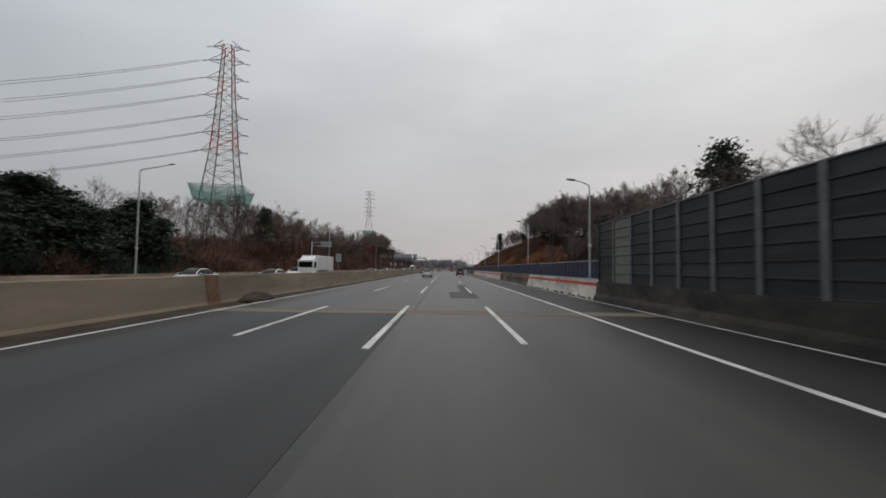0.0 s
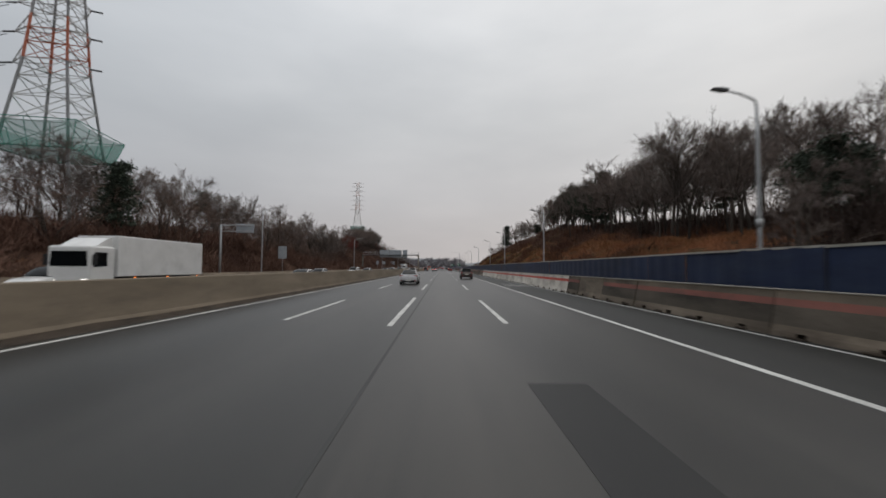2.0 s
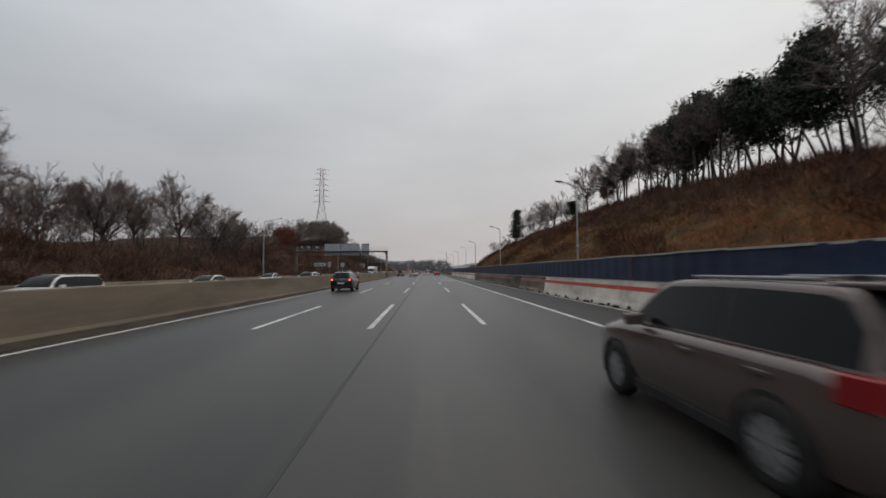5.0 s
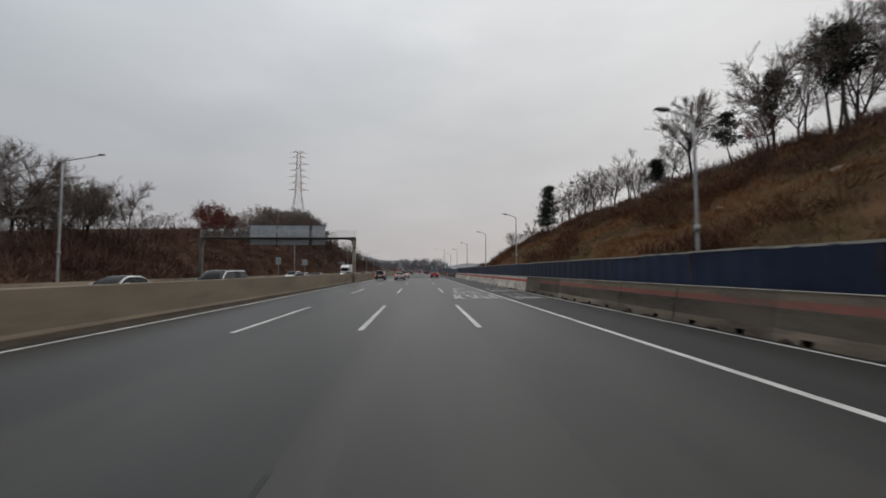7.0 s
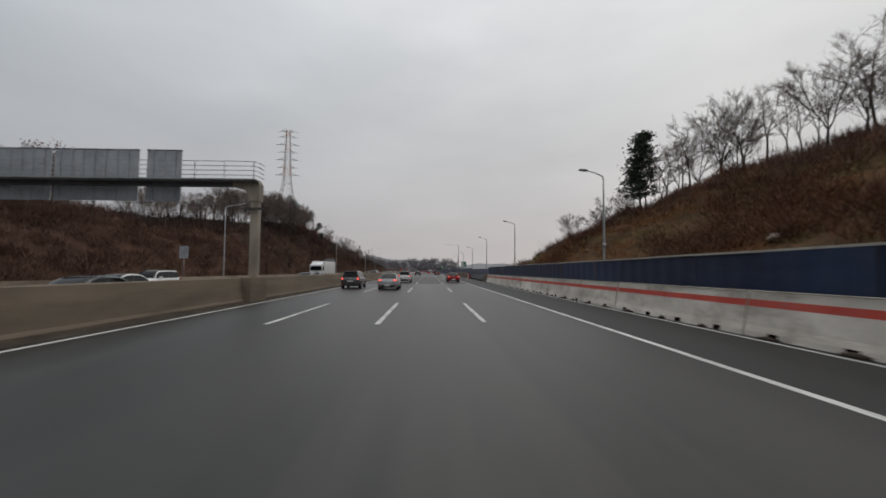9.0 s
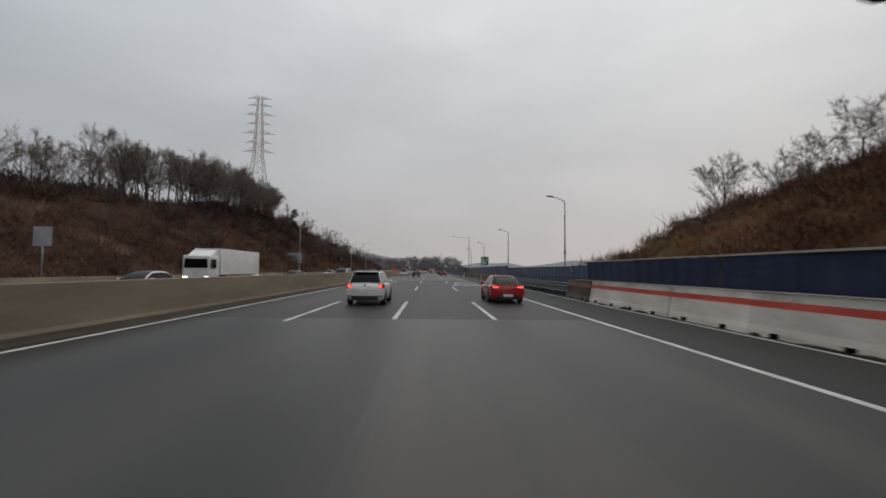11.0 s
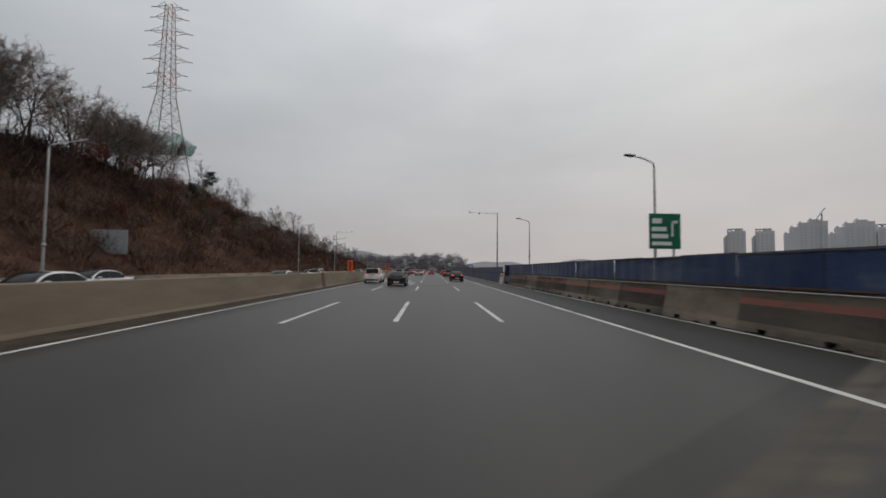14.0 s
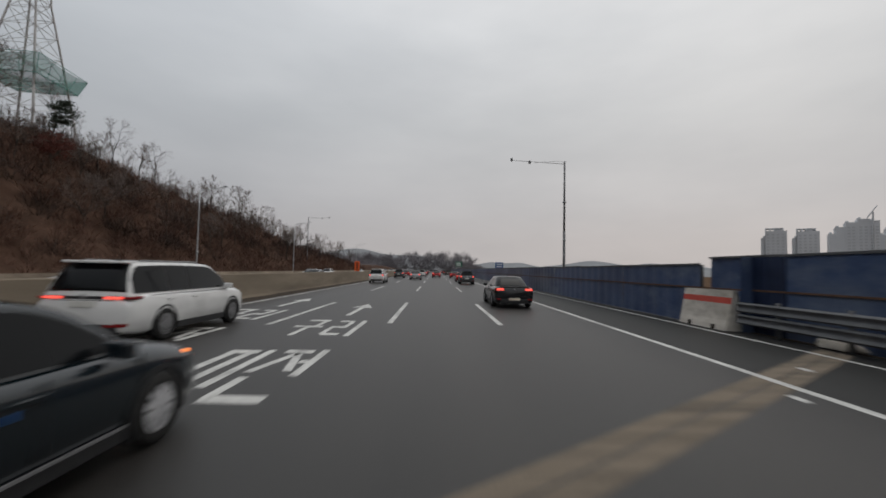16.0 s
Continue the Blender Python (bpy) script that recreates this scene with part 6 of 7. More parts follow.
    v, f = cut_rings(wood)
    k = height / max(c[2] for c in v2)
    v, v2 = [Vector(c) * k for c in v], [Vector(c) * k for c in v2]
    return mesh_of("trunk", v, f, bark, True), mesh_of("crown", v2, f2, twig)


def leaf_cloud(rng, centres, count, size, squash):
    """Small leaf triangles gathered in puffs round the centres (place, radius)."""
    verts, faces = [], []
    for c, rad in centres:
        for k in range(count):
            v = Vector((rng.gauss(0, 1), rng.gauss(0, 1), rng.gauss(0, 1) * squash)) * rad * 0.5
            p = c + v
            a = Vector((rng.gauss(0, 1), rng.gauss(0, 1), rng.gauss(0, 0.7))).normalized() * size
            b = a.cross(Vector((rng.gauss(0, 1), rng.gauss(0, 1), rng.gauss(0, 1)))).normalized() * size * 0.42
            n = len(verts)
            verts += [p - a, p + b, p + a * 1.1, p - b]
            faces.append((n, n + 1, n + 2, n + 3))
    return verts, faces


def pine_meshes(seed, height, conical=False):
    """A pine: a bare bent stem and flat dark tiers of needles (a conical one is clothed nearly to the foot)."""
    rng = random.Random(seed)
    wood, puffs = [], []
    p, d, r = Vector((0, 0, -0.4)), Vector((rng.uniform(-0.12, 0.12), rng.uniform(-0.12, 0.12), 1)).normalized(), height * 0.02
    steps = 14
    for k in range(steps):
        q = p + d * (height + 0.2) / steps
        wood.append((p, q, r, r * 0.88))
        p, r = q, r * 0.88
        d = (d + Vector((rng.gauss(0, 0.07), rng.gauss(0, 0.07), 0.08))).normalized()
        u = (k + 1) / steps
        if u > (0.22 if conical else 0.44 if seed < 24 else 0.38):
            for i in range(7 if conical else rng.choice((3, 4, 5, 6))):
                a = rng.uniform(0, 6.28)
                reach = height * ((1.02 - u) ** 0.7 * 0.29 + 0.03 if conical else 0.27 * math.sin(min(1, (1.1 - u) * 1.9) * 1.57)) * rng.uniform(0.35, 1.15)
                tip = p + Vector((math.cos(a) * reach, math.sin(a) * reach, reach * (rng.uniform(-0.15, 0.25) if conical else rng.uniform(-0.1, 0.55))))
                wood.append((p, tip, r * 0.4, 0.012))
                for s in (0.35, 0.55, 0.78, 1.0):
                    c = p.lerp(tip, s) + Vector((rng.gauss(0, 0.12), rng.gauss(0, 0.12), 0.06))
                    puffs.append((c, height * (rng.uniform(0.06, 0.10) if conical else rng.uniform(0.055, 0.115))))
    puffs.append((p, height * 0.07))
    v, f = cut_rings(wood)
    v2, f2 = leaf_cloud(rng, puffs, 19 if conical else 20, height * 0.019, 0.62)
    return mesh_of("trunk", v, f, BARK, True), mesh_of("crown", v2, f2, NEEDLES)


def russet_meshes(seed, height):
    rng = random.Random(seed)
    trunk, crown = bare_tree_meshes(seed, height, 0.8, BARK, TWIG)
    puffs = []
    for k in range(90):
        v = Vector((rng.gauss(0, 1), rng.gauss(0, 1), rng.gauss(0, 0.8))).normalized() * rng.uniform(0.5, 1.0)
        puffs.append((Vector((v.x * height * 0.36, v.y * height * 0.36, height * 0.62 + v.z * height * 0.30)), height * 0.09))
    v2, f2 = leaf_cloud(rng, puffs, 36, height * 0.016, 0.9)
    return trunk, mesh_of("crown", v2, f2, RUSSET)


# open-grown trees, straight wood trees, many-stemmed scrub trees, and light far ones
TREES = [bare_tree_meshes(seed, 9.0, w, BARK, m, f, n, 10, 13) for seed, w, m, f, n in ((11, 0.9, TWIG, 0.18, 3), (12, 0.65, TWIG, 0.32, 2), (13, 0.85, TWIG_PALE, 0.22, 3), (14, 1.05, TWIG_PALE, 0.18, 4), (15, 0.8, TWIG, 0.24, 3), (16, 0.9, TWIG, 0.25, 3))]
TALL = [bare_tree_meshes(seed, 9.0, w, BARK, m, f, n, 12, 11) for seed, w, m, f, n in ((41, 0.5, TWIG, 0.40, 2), (42, 0.55, TWIG, 0.33, 2), (43, 0.48, TWIG_PALE, 0.44, 2), (44, 0.6, TWIG, 0.3, 2))]
SCRUB = [bare_tree_meshes(seed, 9.0, 0.85, BARK, TWIG_RUDDY, 0.05, 5, 6, 8) for seed in (51, 52, 53)]
OAKS = [bare_tree_meshes(seed, 9.0, w, BARK, TWIG, f, 5, 11, 19, 0.018) for seed, w, f in ((61, 0.80, 0.30), (62, 0.76, 0.34), (63, 0.80, 0.26))]
THIN = [bare_tree_meshes(seed, 9.0, w, BARK, TWIG, f, 2, 8, 6) for seed, w, f in ((17, 0.7, 0.3), (18, 0.6, 0.36), (19, 0.8, 0.2))]
PINES = [pine_meshes(21, 9.0), pine_meshes(22, 9.0), pine_meshes(24, 9.0), pine_meshes(23, 9.0, True)]
RUSSETS = [russet_meshes(31, 8.0)]


def plant(kind, x, y, height, label, group, name="bare_tree", unit=9.0, wide=1.0):
    ob = thing(name, label, "tree", group)
    piece("trunk", kind[0], ob)
    piece("crown", kind[1], ob)
    s = height / unit
    ob.matrix_basis = pose(x, y, land(x, y), 0, 0, random.uniform(0, 360)) @ Matrix.Diagonal((s * wide * random.uniform(0.9, 1.15), s * wide * random.uniform(0.9, 1.15), s, 1))


random.seed(5)


def scatter(n, x0, x1, y0, y1):
    """Places on a jittered grid, so that they stand apart."""
    cols = max(1, round(math.sqrt(n * abs(x1 - x0) / (y1 - y0))))
    rows = math.ceil(n / cols)
    return [(x0 + (x1 - x0) * (i + random.uniform(0.1, 0.9)) / cols, y0 + (y1 - y0) * (j + random.uniform(0.1, 0.9)) / rows) for j in range(rows) for i in range(cols)]


def wood_belt(n, x0, x1, y0, y1, h0, h1, group, pine_share=0.0, kinds=None, label="leafless winter tree with fine grey-brown twigs"):
    for x, y in scatter(n, x0, x1, y0, y1):
        h = random.uniform(h0, h1)
        if random.random() < pine_share:
            plant(random.choice(PINES[:3]), x, y, h * (0.72 if y < 126 else 0.95), "dark green pine among bare trees", group, "pine_tree")
        else:
            plant(random.choice(kinds or TREES), x, y, h, label, group)


def joined_wood(n, x0, x1, y0, y1, h0, h1, label):
    """Far trees that nobody could tell apart, in one mesh."""
    verts, faces, slots, total = [], [], [], 0
    for x, y in scatter(n, x0, x1, y0, y1):
        s = random.uniform(h0, h1) / 9.0
        m = pose(x, y, land(x, y), 0, 0, random.uniform(0, 360)) @ Matrix.Diagonal((s, s, s, 1))
        for slot, me in enumerate(random.choice(THIN)):
            co = np.empty(len(me.vertices) * 3)
            me.vertices.foreach_get("co", co)
            co = co.reshape(-1, 3) @ np.array(m.to_3x3()).T + np.array(m.translation)
            verts += co.tolist()
            faces += [[total + i for i in p.vertices] for p in me.polygons]
            slots += [slot] * len(me.polygons)
            total += len(co)
    tagged(new("bare_wood", mesh_of("bare_wood", verts, faces, [BARK, TWIG], slots=slots)), label, "woods", kind="stuff")


NEAR, FAR_SIDE, FAR_HILL_WOOD = "wood on the near hill", "trees by the far carriageway", "wood on the far hill"
# the near hill: woods down to the fence, then grass with trees along the crest
wood_belt(7, 20, 32, 8, 42, 6.0, 8.0, NEAR, 0.3)
for x, y, h in ((16.2, 22.0, 6.6), (18.5, 26.0, 7.2)):
    plant(PINES[int(y) % 3], x, y, h, "ragged pine behind the noise barrier", "pines", "pine_tree")
for x, y, h in ((14.8, 28.6, 6.2), (15.4, 21.5, 6.4), (17.5, 18.0, 7.0), (19.0, 33.0, 6.5)):
    plant(TREES[int(y) % 6], x, y, h, "leafless tree rising behind the noise barrier", NEAR)
wood_belt(16, 13.5, 24, 34, 58, 4.0, 5.4, NEAR, 0.05, TALL + TREES[:2])
wood_belt(18, 24, 38, 36, 62, 4.6, 6.2, NEAR, 0.1, TALL)
wood_belt(9, 21, 31, 58, 70, 7.5, 9.8, NEAR, 0.2, TALL + TREES[:3])
wood_belt(10, 22, 31, 70, 84, 10.5, 13.0, NEAR, 0.15, TALL + TREES[:3])
wood_belt(12, 31, 42, 62, 90, 11.3, 13.8, NEAR, 0.05, TALL)
wood_belt(22, 25, 33, 84, 122, 10.0, 13.0, NEAR, 0.28, TALL + TREES[:3])
wood_belt(14, 33, 46, 90, 126, 12.0, 15.0, NEAR, 0.1, TALL + TREES[:3])
plant(TREES[3], 23.0, 76, 11.5, "broad leafless oak leaning over the slope", NEAR)
wood_belt(16, 30, 36, 122, 152, 10.0, 12.5, NEAR, 0.55, TALL + TREES[:2])
wood_belt(12, 36, 46, 126, 158, 12.0, 14.5, NEAR, 0.15, TALL + TREES[:3])
wood_belt(17, 35.5, 40, 150, 182, 9.0, 11.5, NEAR, 0.42, TALL + TREES[:3])
wood_belt(9, 40, 48, 152, 184, 11.5, 14.5, NEAR, 0.1)
wood_belt(6, 37.5, 41, 199, 214, 5.5, 7.0, NEAR, 0.0, TREES[:4])
wood_belt(11, 35.5, 39, 208, 230, 8.0, 10.5, NEAR, 0.0, TREES[2:4] + THIN)
wood_belt(8, 32.5, 37, 225, 241, 8.5, 11.0, NEAR, 0.0, TREES[2:4] + THIN)
wood_belt(9, 26, 36, 241, 256, 4.0, 6.0, NEAR)
plant(OAKS[0], 39.0, 195.0, 13.0, "lone broad leafless oak against the sky", NEAR)
plant(PINES[1], 41.0, 189.5, 8.5, "dark pine beside the lone oak", "pines", "pine_tree")
plant(PINES[3], 38.4, 201.5, 4.2, "low dark evergreen bush on the crest", "pines", "pine_tree", 9.0, 2.1)
plant(TREES[0], 25.5, 252, 5.0, "small leafless tree at the hill's end", NEAR)
# the far side of the oncoming carriageway
for x, y in scatter(36, -46, -32.5, 0, 54):
    plant(PINES[3 if random.random() < 0.7 else 1], x, y, random.uniform(5.5, 8.0), "dark bushy conifer beside the far carriageway", FAR_SIDE, "pine_tree", 9.0, 1.75)
plant(TREES[3], -42, 57, 10.5, "broad leafless tree among the conifers", FAR_SIDE)
plant(TREES[2], -39, 64, 7.0, "small leafless tree below the pylon", FAR_SIDE)
RUDDY = "many-stemmed leafless scrub tree with ruddy twigs"
wood_belt(24, -44, -34, 72, 142, 6.0, 9.0, FAR_SIDE, 0.0, SCRUB, RUDDY)
wood_belt(30, -54, -38, 78, 150, 9.6, 13.0, FAR_SIDE, 0.06, TREES + TALL)
plant(PINES[3], -37.5, 84, 9.0, "dark conifer among bare trees", "pines", "pine_tree")
for k, x, y, h, wide in ((0, -44.2, 173.0, 17.2, 0.85), (4, -45.3, 163.0, 14.6, 0.85), (5, -46.6, 159.5, 15.4, 0.85), (0, -43.5, 184.5, 13.6, 0.9), (5, -42.5, 190.5, 11.8, 1.0), (4, -41.0, 150.5, 11.0, 1.0), (2, -45.0, 147.0, 12.0, 1.0), (1, -44.0, 194.5, 10.5, 1.0)):
    plant(OAKS[k % 3], x, y, h, "tall leafless oak with dark limbs and a rounded crown", FAR_SIDE, "bare_tree", 9.0, wide)
plant(TREES[3], -41.0, 177.0, 12.4, "spreading leafless oak with ruddy twigs", FAR_SIDE, "bare_tree", 9.0, 1.1)
plant(TALL[0], -46.5, 167.5, 11.0, "slender leafless tree between the oaks", FAR_SIDE)
wood_belt(14, -42, -33.5, 142, 182, 3.0, 5.5, FAR_SIDE, 0.0, SCRUB, RUDDY)
wood_belt(14, -50, -37, 182, 199, 6.0, 10.5, FAR_SIDE, 0.0, SCRUB + TREES[:3] + TALL[:2], RUDDY)
wood_belt(9, -60, -49, 150, 200, 9.0, 12.0, FAR_SIDE, 0.0, TREES + TALL)
wood_belt(6, -50, -42, 203, 215, 3.5, 5.5, FAR_SIDE, 0.0, SCRUB + THIN, RUDDY)
# the far hill
wood_belt(10, -60, -52, 252, 282, 6.5, 9.0, FAR_HILL_WOOD, 0.0, TREES)
wood_belt(34, -60, -45, 284, 334, 11.5, 14.5, FAR_HILL_WOOD, 0.0, TALL + TREES[:3])
wood_belt(9, -56, -46, 248, 284, 6.5, 9.0, FAR_HILL_WOOD, 0.0, THIN + TALL)
wood_belt(8, -58, -50, 340, 352, 10.5, 12.5, FAR_HILL_WOOD, 0.0, TREES)
wood_belt(10, -66, -56, 356, 372, 11.0, 14.0, FAR_HILL_WOOD, 0.0, TREES)
wood_belt(14, -44, -36, 262, 330, 3.5, 5.5, FAR_HILL_WOOD, 0.0, SCRUB, RUDDY)
wood_belt(9, -50, -38, 344, 380, 4.5, 7.0, FAR_HILL_WOOD, 0.0, TREES + SCRUB)
wood_belt(12, -46, -34, 380, 428, 4.5, 7.0, FAR_HILL_WOOD, 0.0, TREES + SCRUB)
plant(PINES[2], -55, 376, 6.0, "dark spreading pine below the pylon", "pines", "pine_tree", 9.0, 1.1)
joined_wood(26, -76, -61, 288, 362, 10.0, 13.5, "leafless grey-brown wood on the far hilltop")
joined_wood(80, -60, -34, 372, 500, 5.5, 9.0, "leafless wood along the far hillside")
joined_wood(50, -75, -52, 10, 200, 8.5, 12.0, "leafless wood behind the pylon")
joined_wood(46, 44, 70, 40, 150, 9.0, 13.0, "leafless wood deep behind the near trees")
for x, y, h in ((31.0, 236, 11.3), (-47.0, 358, 5.6), (32, 146, 10.0), (34.5, 153, 11.0), (36, 160, 9.5), (27, 112, 8.0), (28, 120, 8.5)):
    plant(PINES[3 if y == 236 else 0], x, y, h, "dark green pine standing out against the sky", "pines", "pine_tree")
for x, y, h in ((-42.5, 224.0, 8.4), (-45.0, 229, 7.8), (-41.5, 228.5, 7.2), (-41.0, 220.5, 5.5), (-50, 338, 6.0), (38, 182, 5.5), (-47, 368, 5.0), (-40, 330, 3.0), (-50, 357, 5.5), (-52, 349, 4.5)):
    plant(RUSSETS[0], x, y, h, "tree still holding russet autumn leaves", "russet trees", "russet_tree", 8.0)


def tufts(name, spots, count, height, width, lean, mat, label, category, dome=False):
    """Blades in tufts: spots are rows of x, y, z, size."""
    rng = np.random.default_rng(7)
    s = np.repeat(np.array(spots), count, axis=0)
    n = len(s)
    size = s[:, 3:4]
    foot = s[:, :3] + np.column_stack([rng.normal(0, 0.35, (n, 2)) * size, np.zeros(n)])
    tip = foot + np.column_stack([rng.normal(0, lean, (n, 2)), rng.uniform(0.45, 1.0, n)]) * size * height
    if dome:
        out = np.column_stack([rng.normal(0, 1, (n, 2)), np.abs(rng.normal(0.25, 0.8, n))])
        out /= np.linalg.norm(out, axis=1)[:, None]
        shell = rng.uniform(0.15, 0.95, n)[:, None] * size * height * np.array([0.75, 0.75, 0.7])
        foot = s[:, :3] + out * shell
        tip = foot + (out * 0.5 + rng.normal(0, 0.35, (n, 3)) + np.array([0, 0, 0.35])) * size * height * 0.42
    side = np.column_stack([rng.normal(0, 1, (n, 2)), np.zeros(n)])
    side *= (width * rng.uniform(0.5, 1.0, n) / np.linalg.norm(side, axis=1))[:, None] * size
    verts = np.stack([foot - side, foot + side, tip], axis=1).reshape(-1, 3)
    faces = np.arange(3 * n).reshape(-1, 3)
    me = bpy.data.meshes.new(name)
    me.from_pydata(verts.tolist(), [], faces.tolist())
    me.materials.append(mat)
    tagged(new(name, me), label, category, kind="stuff")


def spots_in(n, x0, x1, y0, y1, s0, s1, keep=None, seed=1):
    rng = random.Random(seed)
    out = []
    while len(out) < n:
        x, y = rng.uniform(x0, x1), rng.uniform(y0, y1)
        if keep is None or keep(x, y):
            out.append((x, y, land(x, y) - 0.05, rng.uniform(s0, s1)))
    return out


def patchy(x, y):
    return noise.noise(Vector((x * 0.15, y * 0.06, 3))) > 0.0


tufts("dry_grass", spots_in(11000, 11.8, 36, 30, 268, 0.5, 1.2, patchy, 2), 20, 0.62, 0.030, 0.5, GRASS, "tawny dry grass on the slope", "grass")
tufts("olive_grass", spots_in(5500, 13, 36, 110, 262, 0.5, 1.1, lambda x, y: not patchy(x, y), 3), 20, 0.5, 0.030, 0.5, GRASS_OLIVE, "olive-brown grass on the slope", "grass")
tufts("thicket", spots_in(620, 26, 58, 34, 128, 2.2, 4.4, lambda x, y: land(x, y) > ramp_at(RIGHT_TOP, y) * 0.8 and (y < 66 or x > 30), 14) + spots_in(260, 12.5, 28, 30, 58, 1.5, 3.2, None, 24) + spots_in(120, 27, 40, 64, 98, 2.0, 3.6, None, 34), 110, 0.95, 0.016, 0.42, BRUSH_DARK, "dark leafless thicket between the trunks", "undergrowth", True)
tufts("undergrowth", spots_in(1500, 22, 50, 35, 262, 0.8, 1.8, lambda x, y: land(x, y) > ramp_at(RIGHT_TOP, y) * 0.75, 4), 40, 0.95, 0.030, 0.45, BRUSH, "brown leafless undergrowth below the trees", "undergrowth")
tufts("russet_grass", spots_in(6000, 12.2, 29, 58, 128, 0.5, 1.0, None, 23), 22, 0.7, 0.026, 0.5, GRASS_RUSSET, "orange-brown dry grass below the pines", "grass")
tufts("slope_brush", spots_in(1500, 15, 37, 60, 262, 0.9, 2.3, lambda x, y: noise.noise(Vector((x * 0.16, y * 0.07, 9))) > 0.16, 11), 70, 0.9, 0.022, 0.5, BRUSH_RUSSET, "clumps of russet brush on the slope", "undergrowth", True)
tufts("crest_brush", spots_in(2200, 20, 40, 100, 262, 0.9, 2.1, lambda x, y: land(x, y) > ramp_at(RIGHT_TOP, y) * 0.62, 12), 70, 0.9, 0.018, 0.45, BRUSH, "dark red-brown brush along the crest", "undergrowth", True)
tufts("brushwood", spots_in(2500, -52, -31, 20, 198, 1.2, 3.0, lambda x, y: noise.noise(Vector((x * 0.1, y * 0.1, 6))) > (-0.4 if y > 78 else 0.12), 5) + spots_in(560, -50, -31, 196, 260, 0.7, 2.2, None, 29), 90, 0.95, 0.021, 0.42, BRUSH, "dense red-brown leafless brushwood on the bank", "undergrowth", True)
tufts("hill_brushwood", spots_in(5200, -64, -31, 205, 500, 1.0, 2.6, lambda x, y: noise.noise(Vector((x * 0.13, y * 0.13, 2))) > -0.42, 6), 70, 0.95, 0.023, 0.42, BRUSH, "red-brown brushwood over the far hill", "undergrowth", True)
tufts("evergreen_scrub", spots_in(420, -52, -32.5, -8, 56, 1.6, 3.0, None, 15), 110, 0.95, 0.03, 0.4, NEEDLES, "dark evergreen scrub under the conifers", "shrubs", True)
tufts("tall_brush", spots_in(460, -53, -35, 64, 138, 2.4, 4.8, None, 17) + spots_in(170, -46, -33.5, 138, 182, 1.2, 2.5, None, 27) + spots_in(200, -50, -35, 180, 199, 2.0, 4.2, None, 28), 100, 0.95, 0.015, 0.42, BRUSH, "tall tangled brushwood below the oaks", "undergrowth", True)
tufts("dark_understory", spots_in(190, -58, -45, 140, 200, 2.2, 4.6, lambda x, y: noise.noise(Vector((x * 0.12, y * 0.12, 4))) > -0.1, 31) + spots_in(60, -44, -36, 184, 196, 2.0, 4.0, None, 32), 110, 0.95, 0.016, 0.42, BRUSH_DARK, "dark tangled understory behind the oaks", "undergrowth", True)
tufts("hill_shrubs", spots_in(420, -62, -44, 246, 350, 2.4, 4.4, None, 19) + spots_in(380, -58, -33, 270, 480, 2.4, 4.2, None, 18), 110, 0.95, 0.016, 0.42, BRUSH_DARK, "dark rounded shrubs on the far hill", "undergrowth", True)
tufts("bank_grass", spots_in(1200, -42, -29.6, 60, 300, 0.4, 0.9, patchy, 8), 7, 0.7, 0.035, 0.5, GRASS, "dry tawny grass at the foot of the bank", "grass")


def rock(x, y, size):
    bm = bmesh.new()
    bmesh.ops.create_icosphere(bm, subdivisions=2, radius=size)
    for v in bm.verts:
        v.co *= 1 + 0.45 * noise.noise(v.co * 1.7 / size + Vector((x, y, 0)))
        v.co.z *= 0.6
    tagged(part("boulder", bm, ROCK, None, at=pose(x, y, land(x, y) + size * 0.2)), "pale weathered rock showing through the grass", "rock", "slope rocks")


for x, y, s in ((25.8, 162, 0.5), (27.0, 163, 0.4), (20.0, 200, 0.55), (22, 196, 0.35), (17, 214, 0.4), (24, 170, 0.35), (30, 205, 0.4), (19, 226, 0.3)):
    rock(x, y, s)


# ---- the distance ----
def ridge(name, x0, x1, y, top, seed, mat, label, deep=120):
    n = 60
    verts, faces = [], []
    for i in range(n + 1):
        u = i / n
        x = x0 + (x1 - x0) * u
        h = top * (0.25 + 0.75 * math.sin(math.pi * u) ** 0.7) * (0.8 + 0.4 * noise.noise(Vector((u * 5, seed, 0)))) if 0 < i < n else 0
        verts += [(x, y - deep, -3), (x, y, h), (x, y + deep, -3)]
    for i in range(n):
        a = 3 * i
        faces += [(a, a + 3, a + 4, a + 1), (a + 1, a + 4, a + 5, a + 2)]
    tagged(new(name, mesh_of(name, verts, faces, mat, True)), label, "hill", "distant hills", "structure")


# The haze on these hills and woods comes from their base colours.
ridge("distant_hill", -260, 60, 820, 26, 1.0, HAZED_HILL, "hazy wooded hill at the end of the road")
ridge("distant_hill", 20, 350, 1400, 27, 5.3, HAZED_HILL, "low hazy hill beyond the end of the fence", 200)
ridge("distant_hill", 300, 1000, 1700, 48, 2.0, HAZED_HILL, "hazy grey hill far beyond the fence", 300)
ridge("distant_hill", -1200, 0, 1500, 45, 3.0, HAZED_HILL, "hazy grey hill on the horizon", 300)
rng = random.Random(9)
far = []
WOOD_TOP = [(-170, 17.0), (-110, 18.5), (-68, 19.3), (-43, 18.0), (-15, 20.5), (8, 20.8), (24, 21.6), (31, 17.0), (37, 9.0), (43, 4.0)]
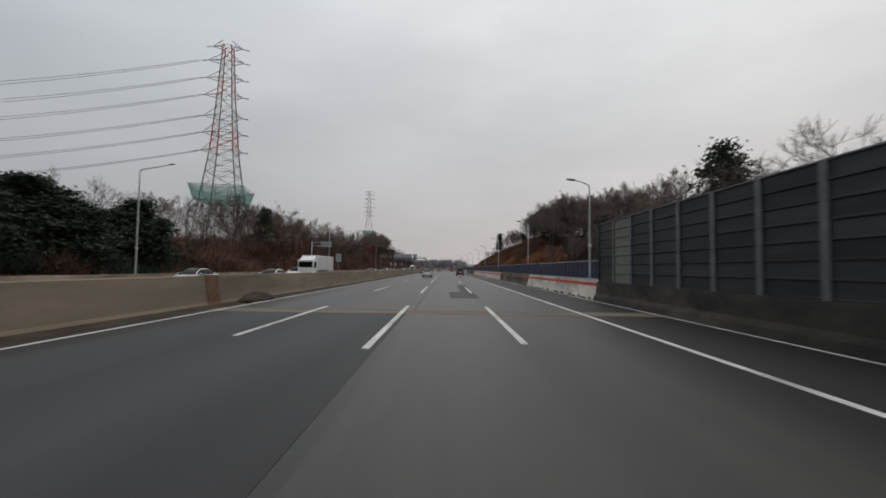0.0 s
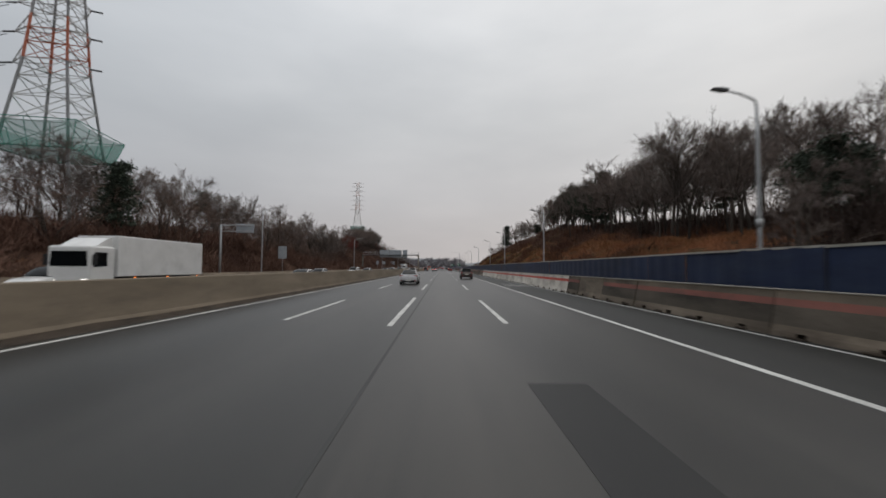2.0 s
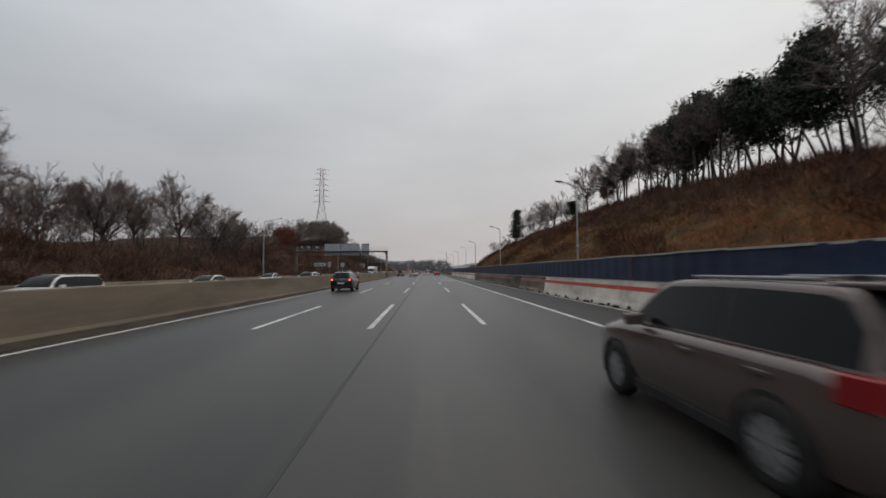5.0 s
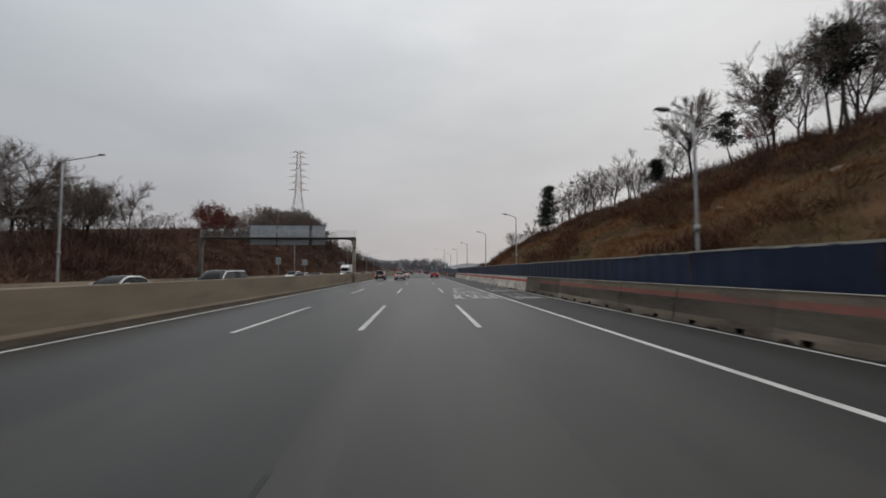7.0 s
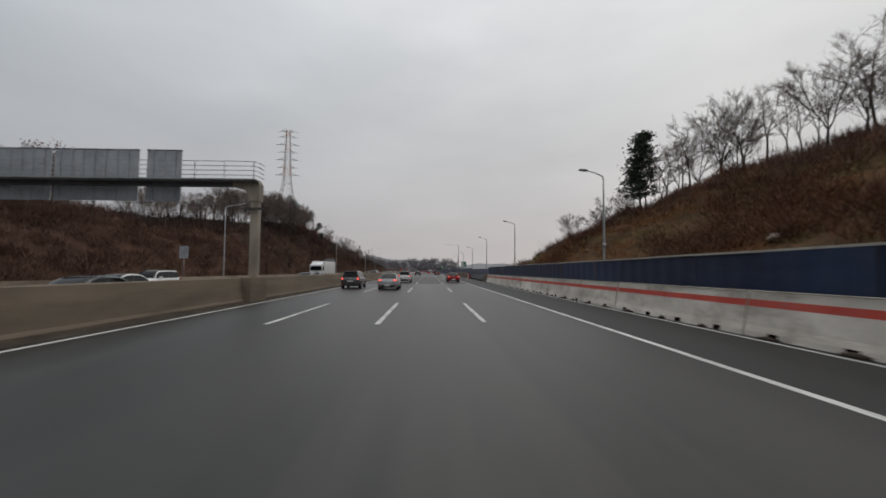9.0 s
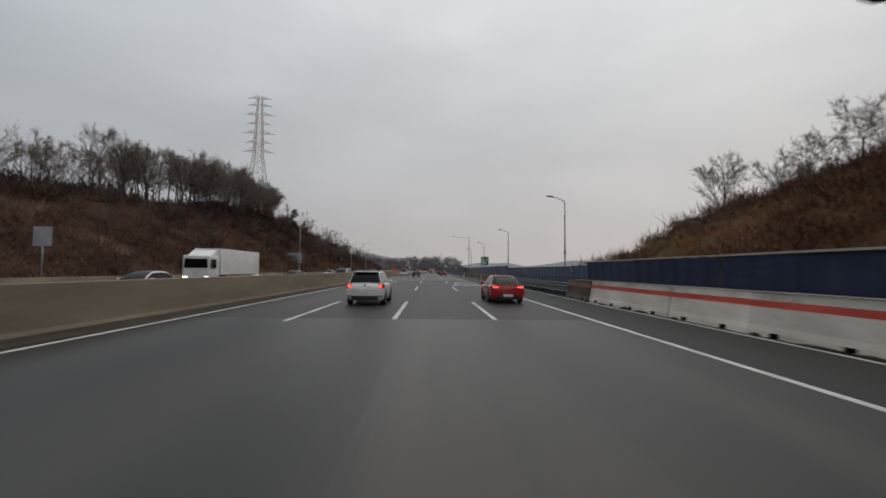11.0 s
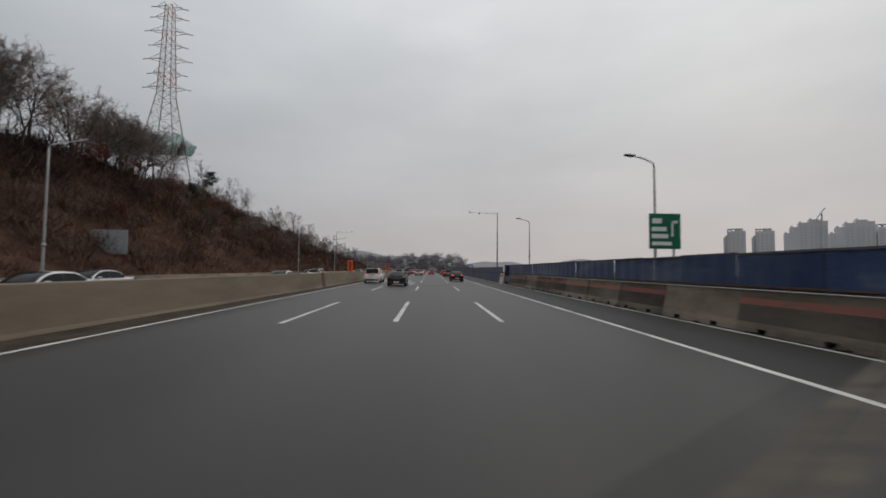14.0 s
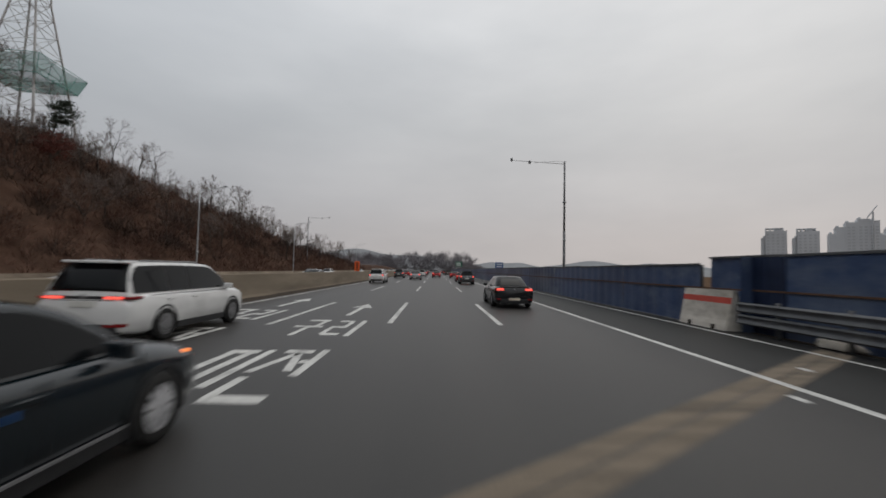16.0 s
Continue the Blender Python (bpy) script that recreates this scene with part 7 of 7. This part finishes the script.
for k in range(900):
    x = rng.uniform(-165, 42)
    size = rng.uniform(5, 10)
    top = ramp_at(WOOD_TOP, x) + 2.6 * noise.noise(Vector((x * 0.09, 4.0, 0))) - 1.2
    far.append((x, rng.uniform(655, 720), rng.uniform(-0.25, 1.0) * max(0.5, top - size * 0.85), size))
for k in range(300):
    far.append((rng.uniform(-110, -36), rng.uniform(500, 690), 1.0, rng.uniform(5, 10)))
tufts("far_woods", far, 120, 0.8, 0.016, 0.5, HAZED_WOODS, "bare woods in the hazy distance", "woods", True)


def tower(x, y, w, d, h, cap):
    """A slab with a lower wing, an open frame on its roof and rows of windows."""
    ob = thing("apartment_tower", "hazy grey apartment tower under construction far away", "building", "apartment towers")
    wing = w * 0.17
    part("wall", boxes((-w / 2 + wing, w / 2, -d / 2, d / 2, -3, h)), HAZED_WALL, ob)
    part("wing", boxes((-w / 2, -w / 2 + wing, -d * 0.4, d * 0.35, -3, h - 6.5), (-w / 2 + wing * 0.5, -w / 2 + wing, -d * 0.4, d * 0.35, -3, h - 4.5)), HAZED_WALL, ob)
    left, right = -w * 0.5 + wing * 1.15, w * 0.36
    part("roof_frame", boxes(*[(left + (right - left) * k / 4 - 0.5, left + (right - left) * k / 4 + 0.5, -d * 0.3, d * 0.3, h, h + cap) for k in range(5)], (left - 0.5, right + 0.5, -d * 0.3, d * 0.3, h + cap, h + cap + 0.8)), HAZED_WALL, ob)
    part("lift_house", boxes((w * 0.05, w * 0.3, -d * 0.2, d * 0.2, h, h + cap * 0.9)), HAZED_WALL, ob)
    pane = boxes((0, w * 0.10, -0.15, 0.0, 0, 1.6))
    me = bpy.data.meshes.new("window")
    pane.to_mesh(me)
    pane.free()
    me.materials.append(HAZED_PANE)
    z = 9.0
    while z < h - 4:
        for k in range(4):
            piece("window", me, ob, at=pose(-w * 0.27 + k * w * 0.19, -d / 2, z))
        z += 3.0
    ob.matrix_basis = pose(x, y, 0, 0, 0, -38)


def stepped_tower(x, y, w, d, h):
    """A broad tower still rising in steps."""
    ob = thing("apartment_tower", "broad stepped grey apartment tower under construction far away", "building", "apartment towers")
    for u0, u1, top in ((-0.5, -0.36, h - 11), (-0.36, -0.16, h - 4.5), (-0.16, 0.08, h), (0.08, 0.3, h + 3), (0.3, 0.5, h + 1)):
        part("wall", boxes((w * u0, w * u1, -d / 2 + 2 * abs(u0), d / 2, -3, top), (w * u0 + 0.8, w * u0 + 2.4, -d * 0.3, d * 0.3, top, top + 1.8)), HAZED_WALL, ob)
    pane = boxes((0, w * 0.06, -0.15, 0.0, 0, 1.6))
    me = bpy.data.meshes.new("window")
    pane.to_mesh(me)
    pane.free()
    me.materials.append(HAZED_PANE)
    z = 9.0
    while z < h - 5:
        for u in (-0.13, -0.04, 0.1, 0.2, 0.32, 0.42):
            piece("window", me, ob, at=pose(w * u, -d / 2 + (0.32 if u < 0.08 else 0.16 if u < 0.3 else 0.6), z))
        z += 3.0
    ob.matrix_basis = pose(x, y, 0, 0, 0, -38)


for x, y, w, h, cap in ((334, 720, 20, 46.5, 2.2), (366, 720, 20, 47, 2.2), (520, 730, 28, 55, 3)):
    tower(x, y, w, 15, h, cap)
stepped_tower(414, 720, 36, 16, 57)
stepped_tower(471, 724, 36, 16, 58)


def crane(x, y, h):
    ob = thing("tower_crane", "thin grey tower crane beside the apartment towers", "crane")
    part("mast", bars(((0, 0, -3), (0, 0, h), 0.7)), HAZED_PANE, ob)
    part("jib", bars(((-6, 0, h - 6), (4, 0, h + 6), 0.5)), HAZED_PANE, ob)
    part("tie", bars(((0, 0, h), (-5, 0, h - 4), 0.3)), HAZED_PANE, ob)
    ob.matrix_basis = pose(x, y, 0)


crane(418, 704, 66)
for x, y, h, kind in ((76, 320, 13, TREES[0]), (81.5, 322, 15, TREES[3]), (86, 318, 14, PINES[1]), (79, 324, 13, TREES[2])):
    plant(kind, x, y, h, "tree rising beyond the blue fence", "trees beyond the fence", "tree")
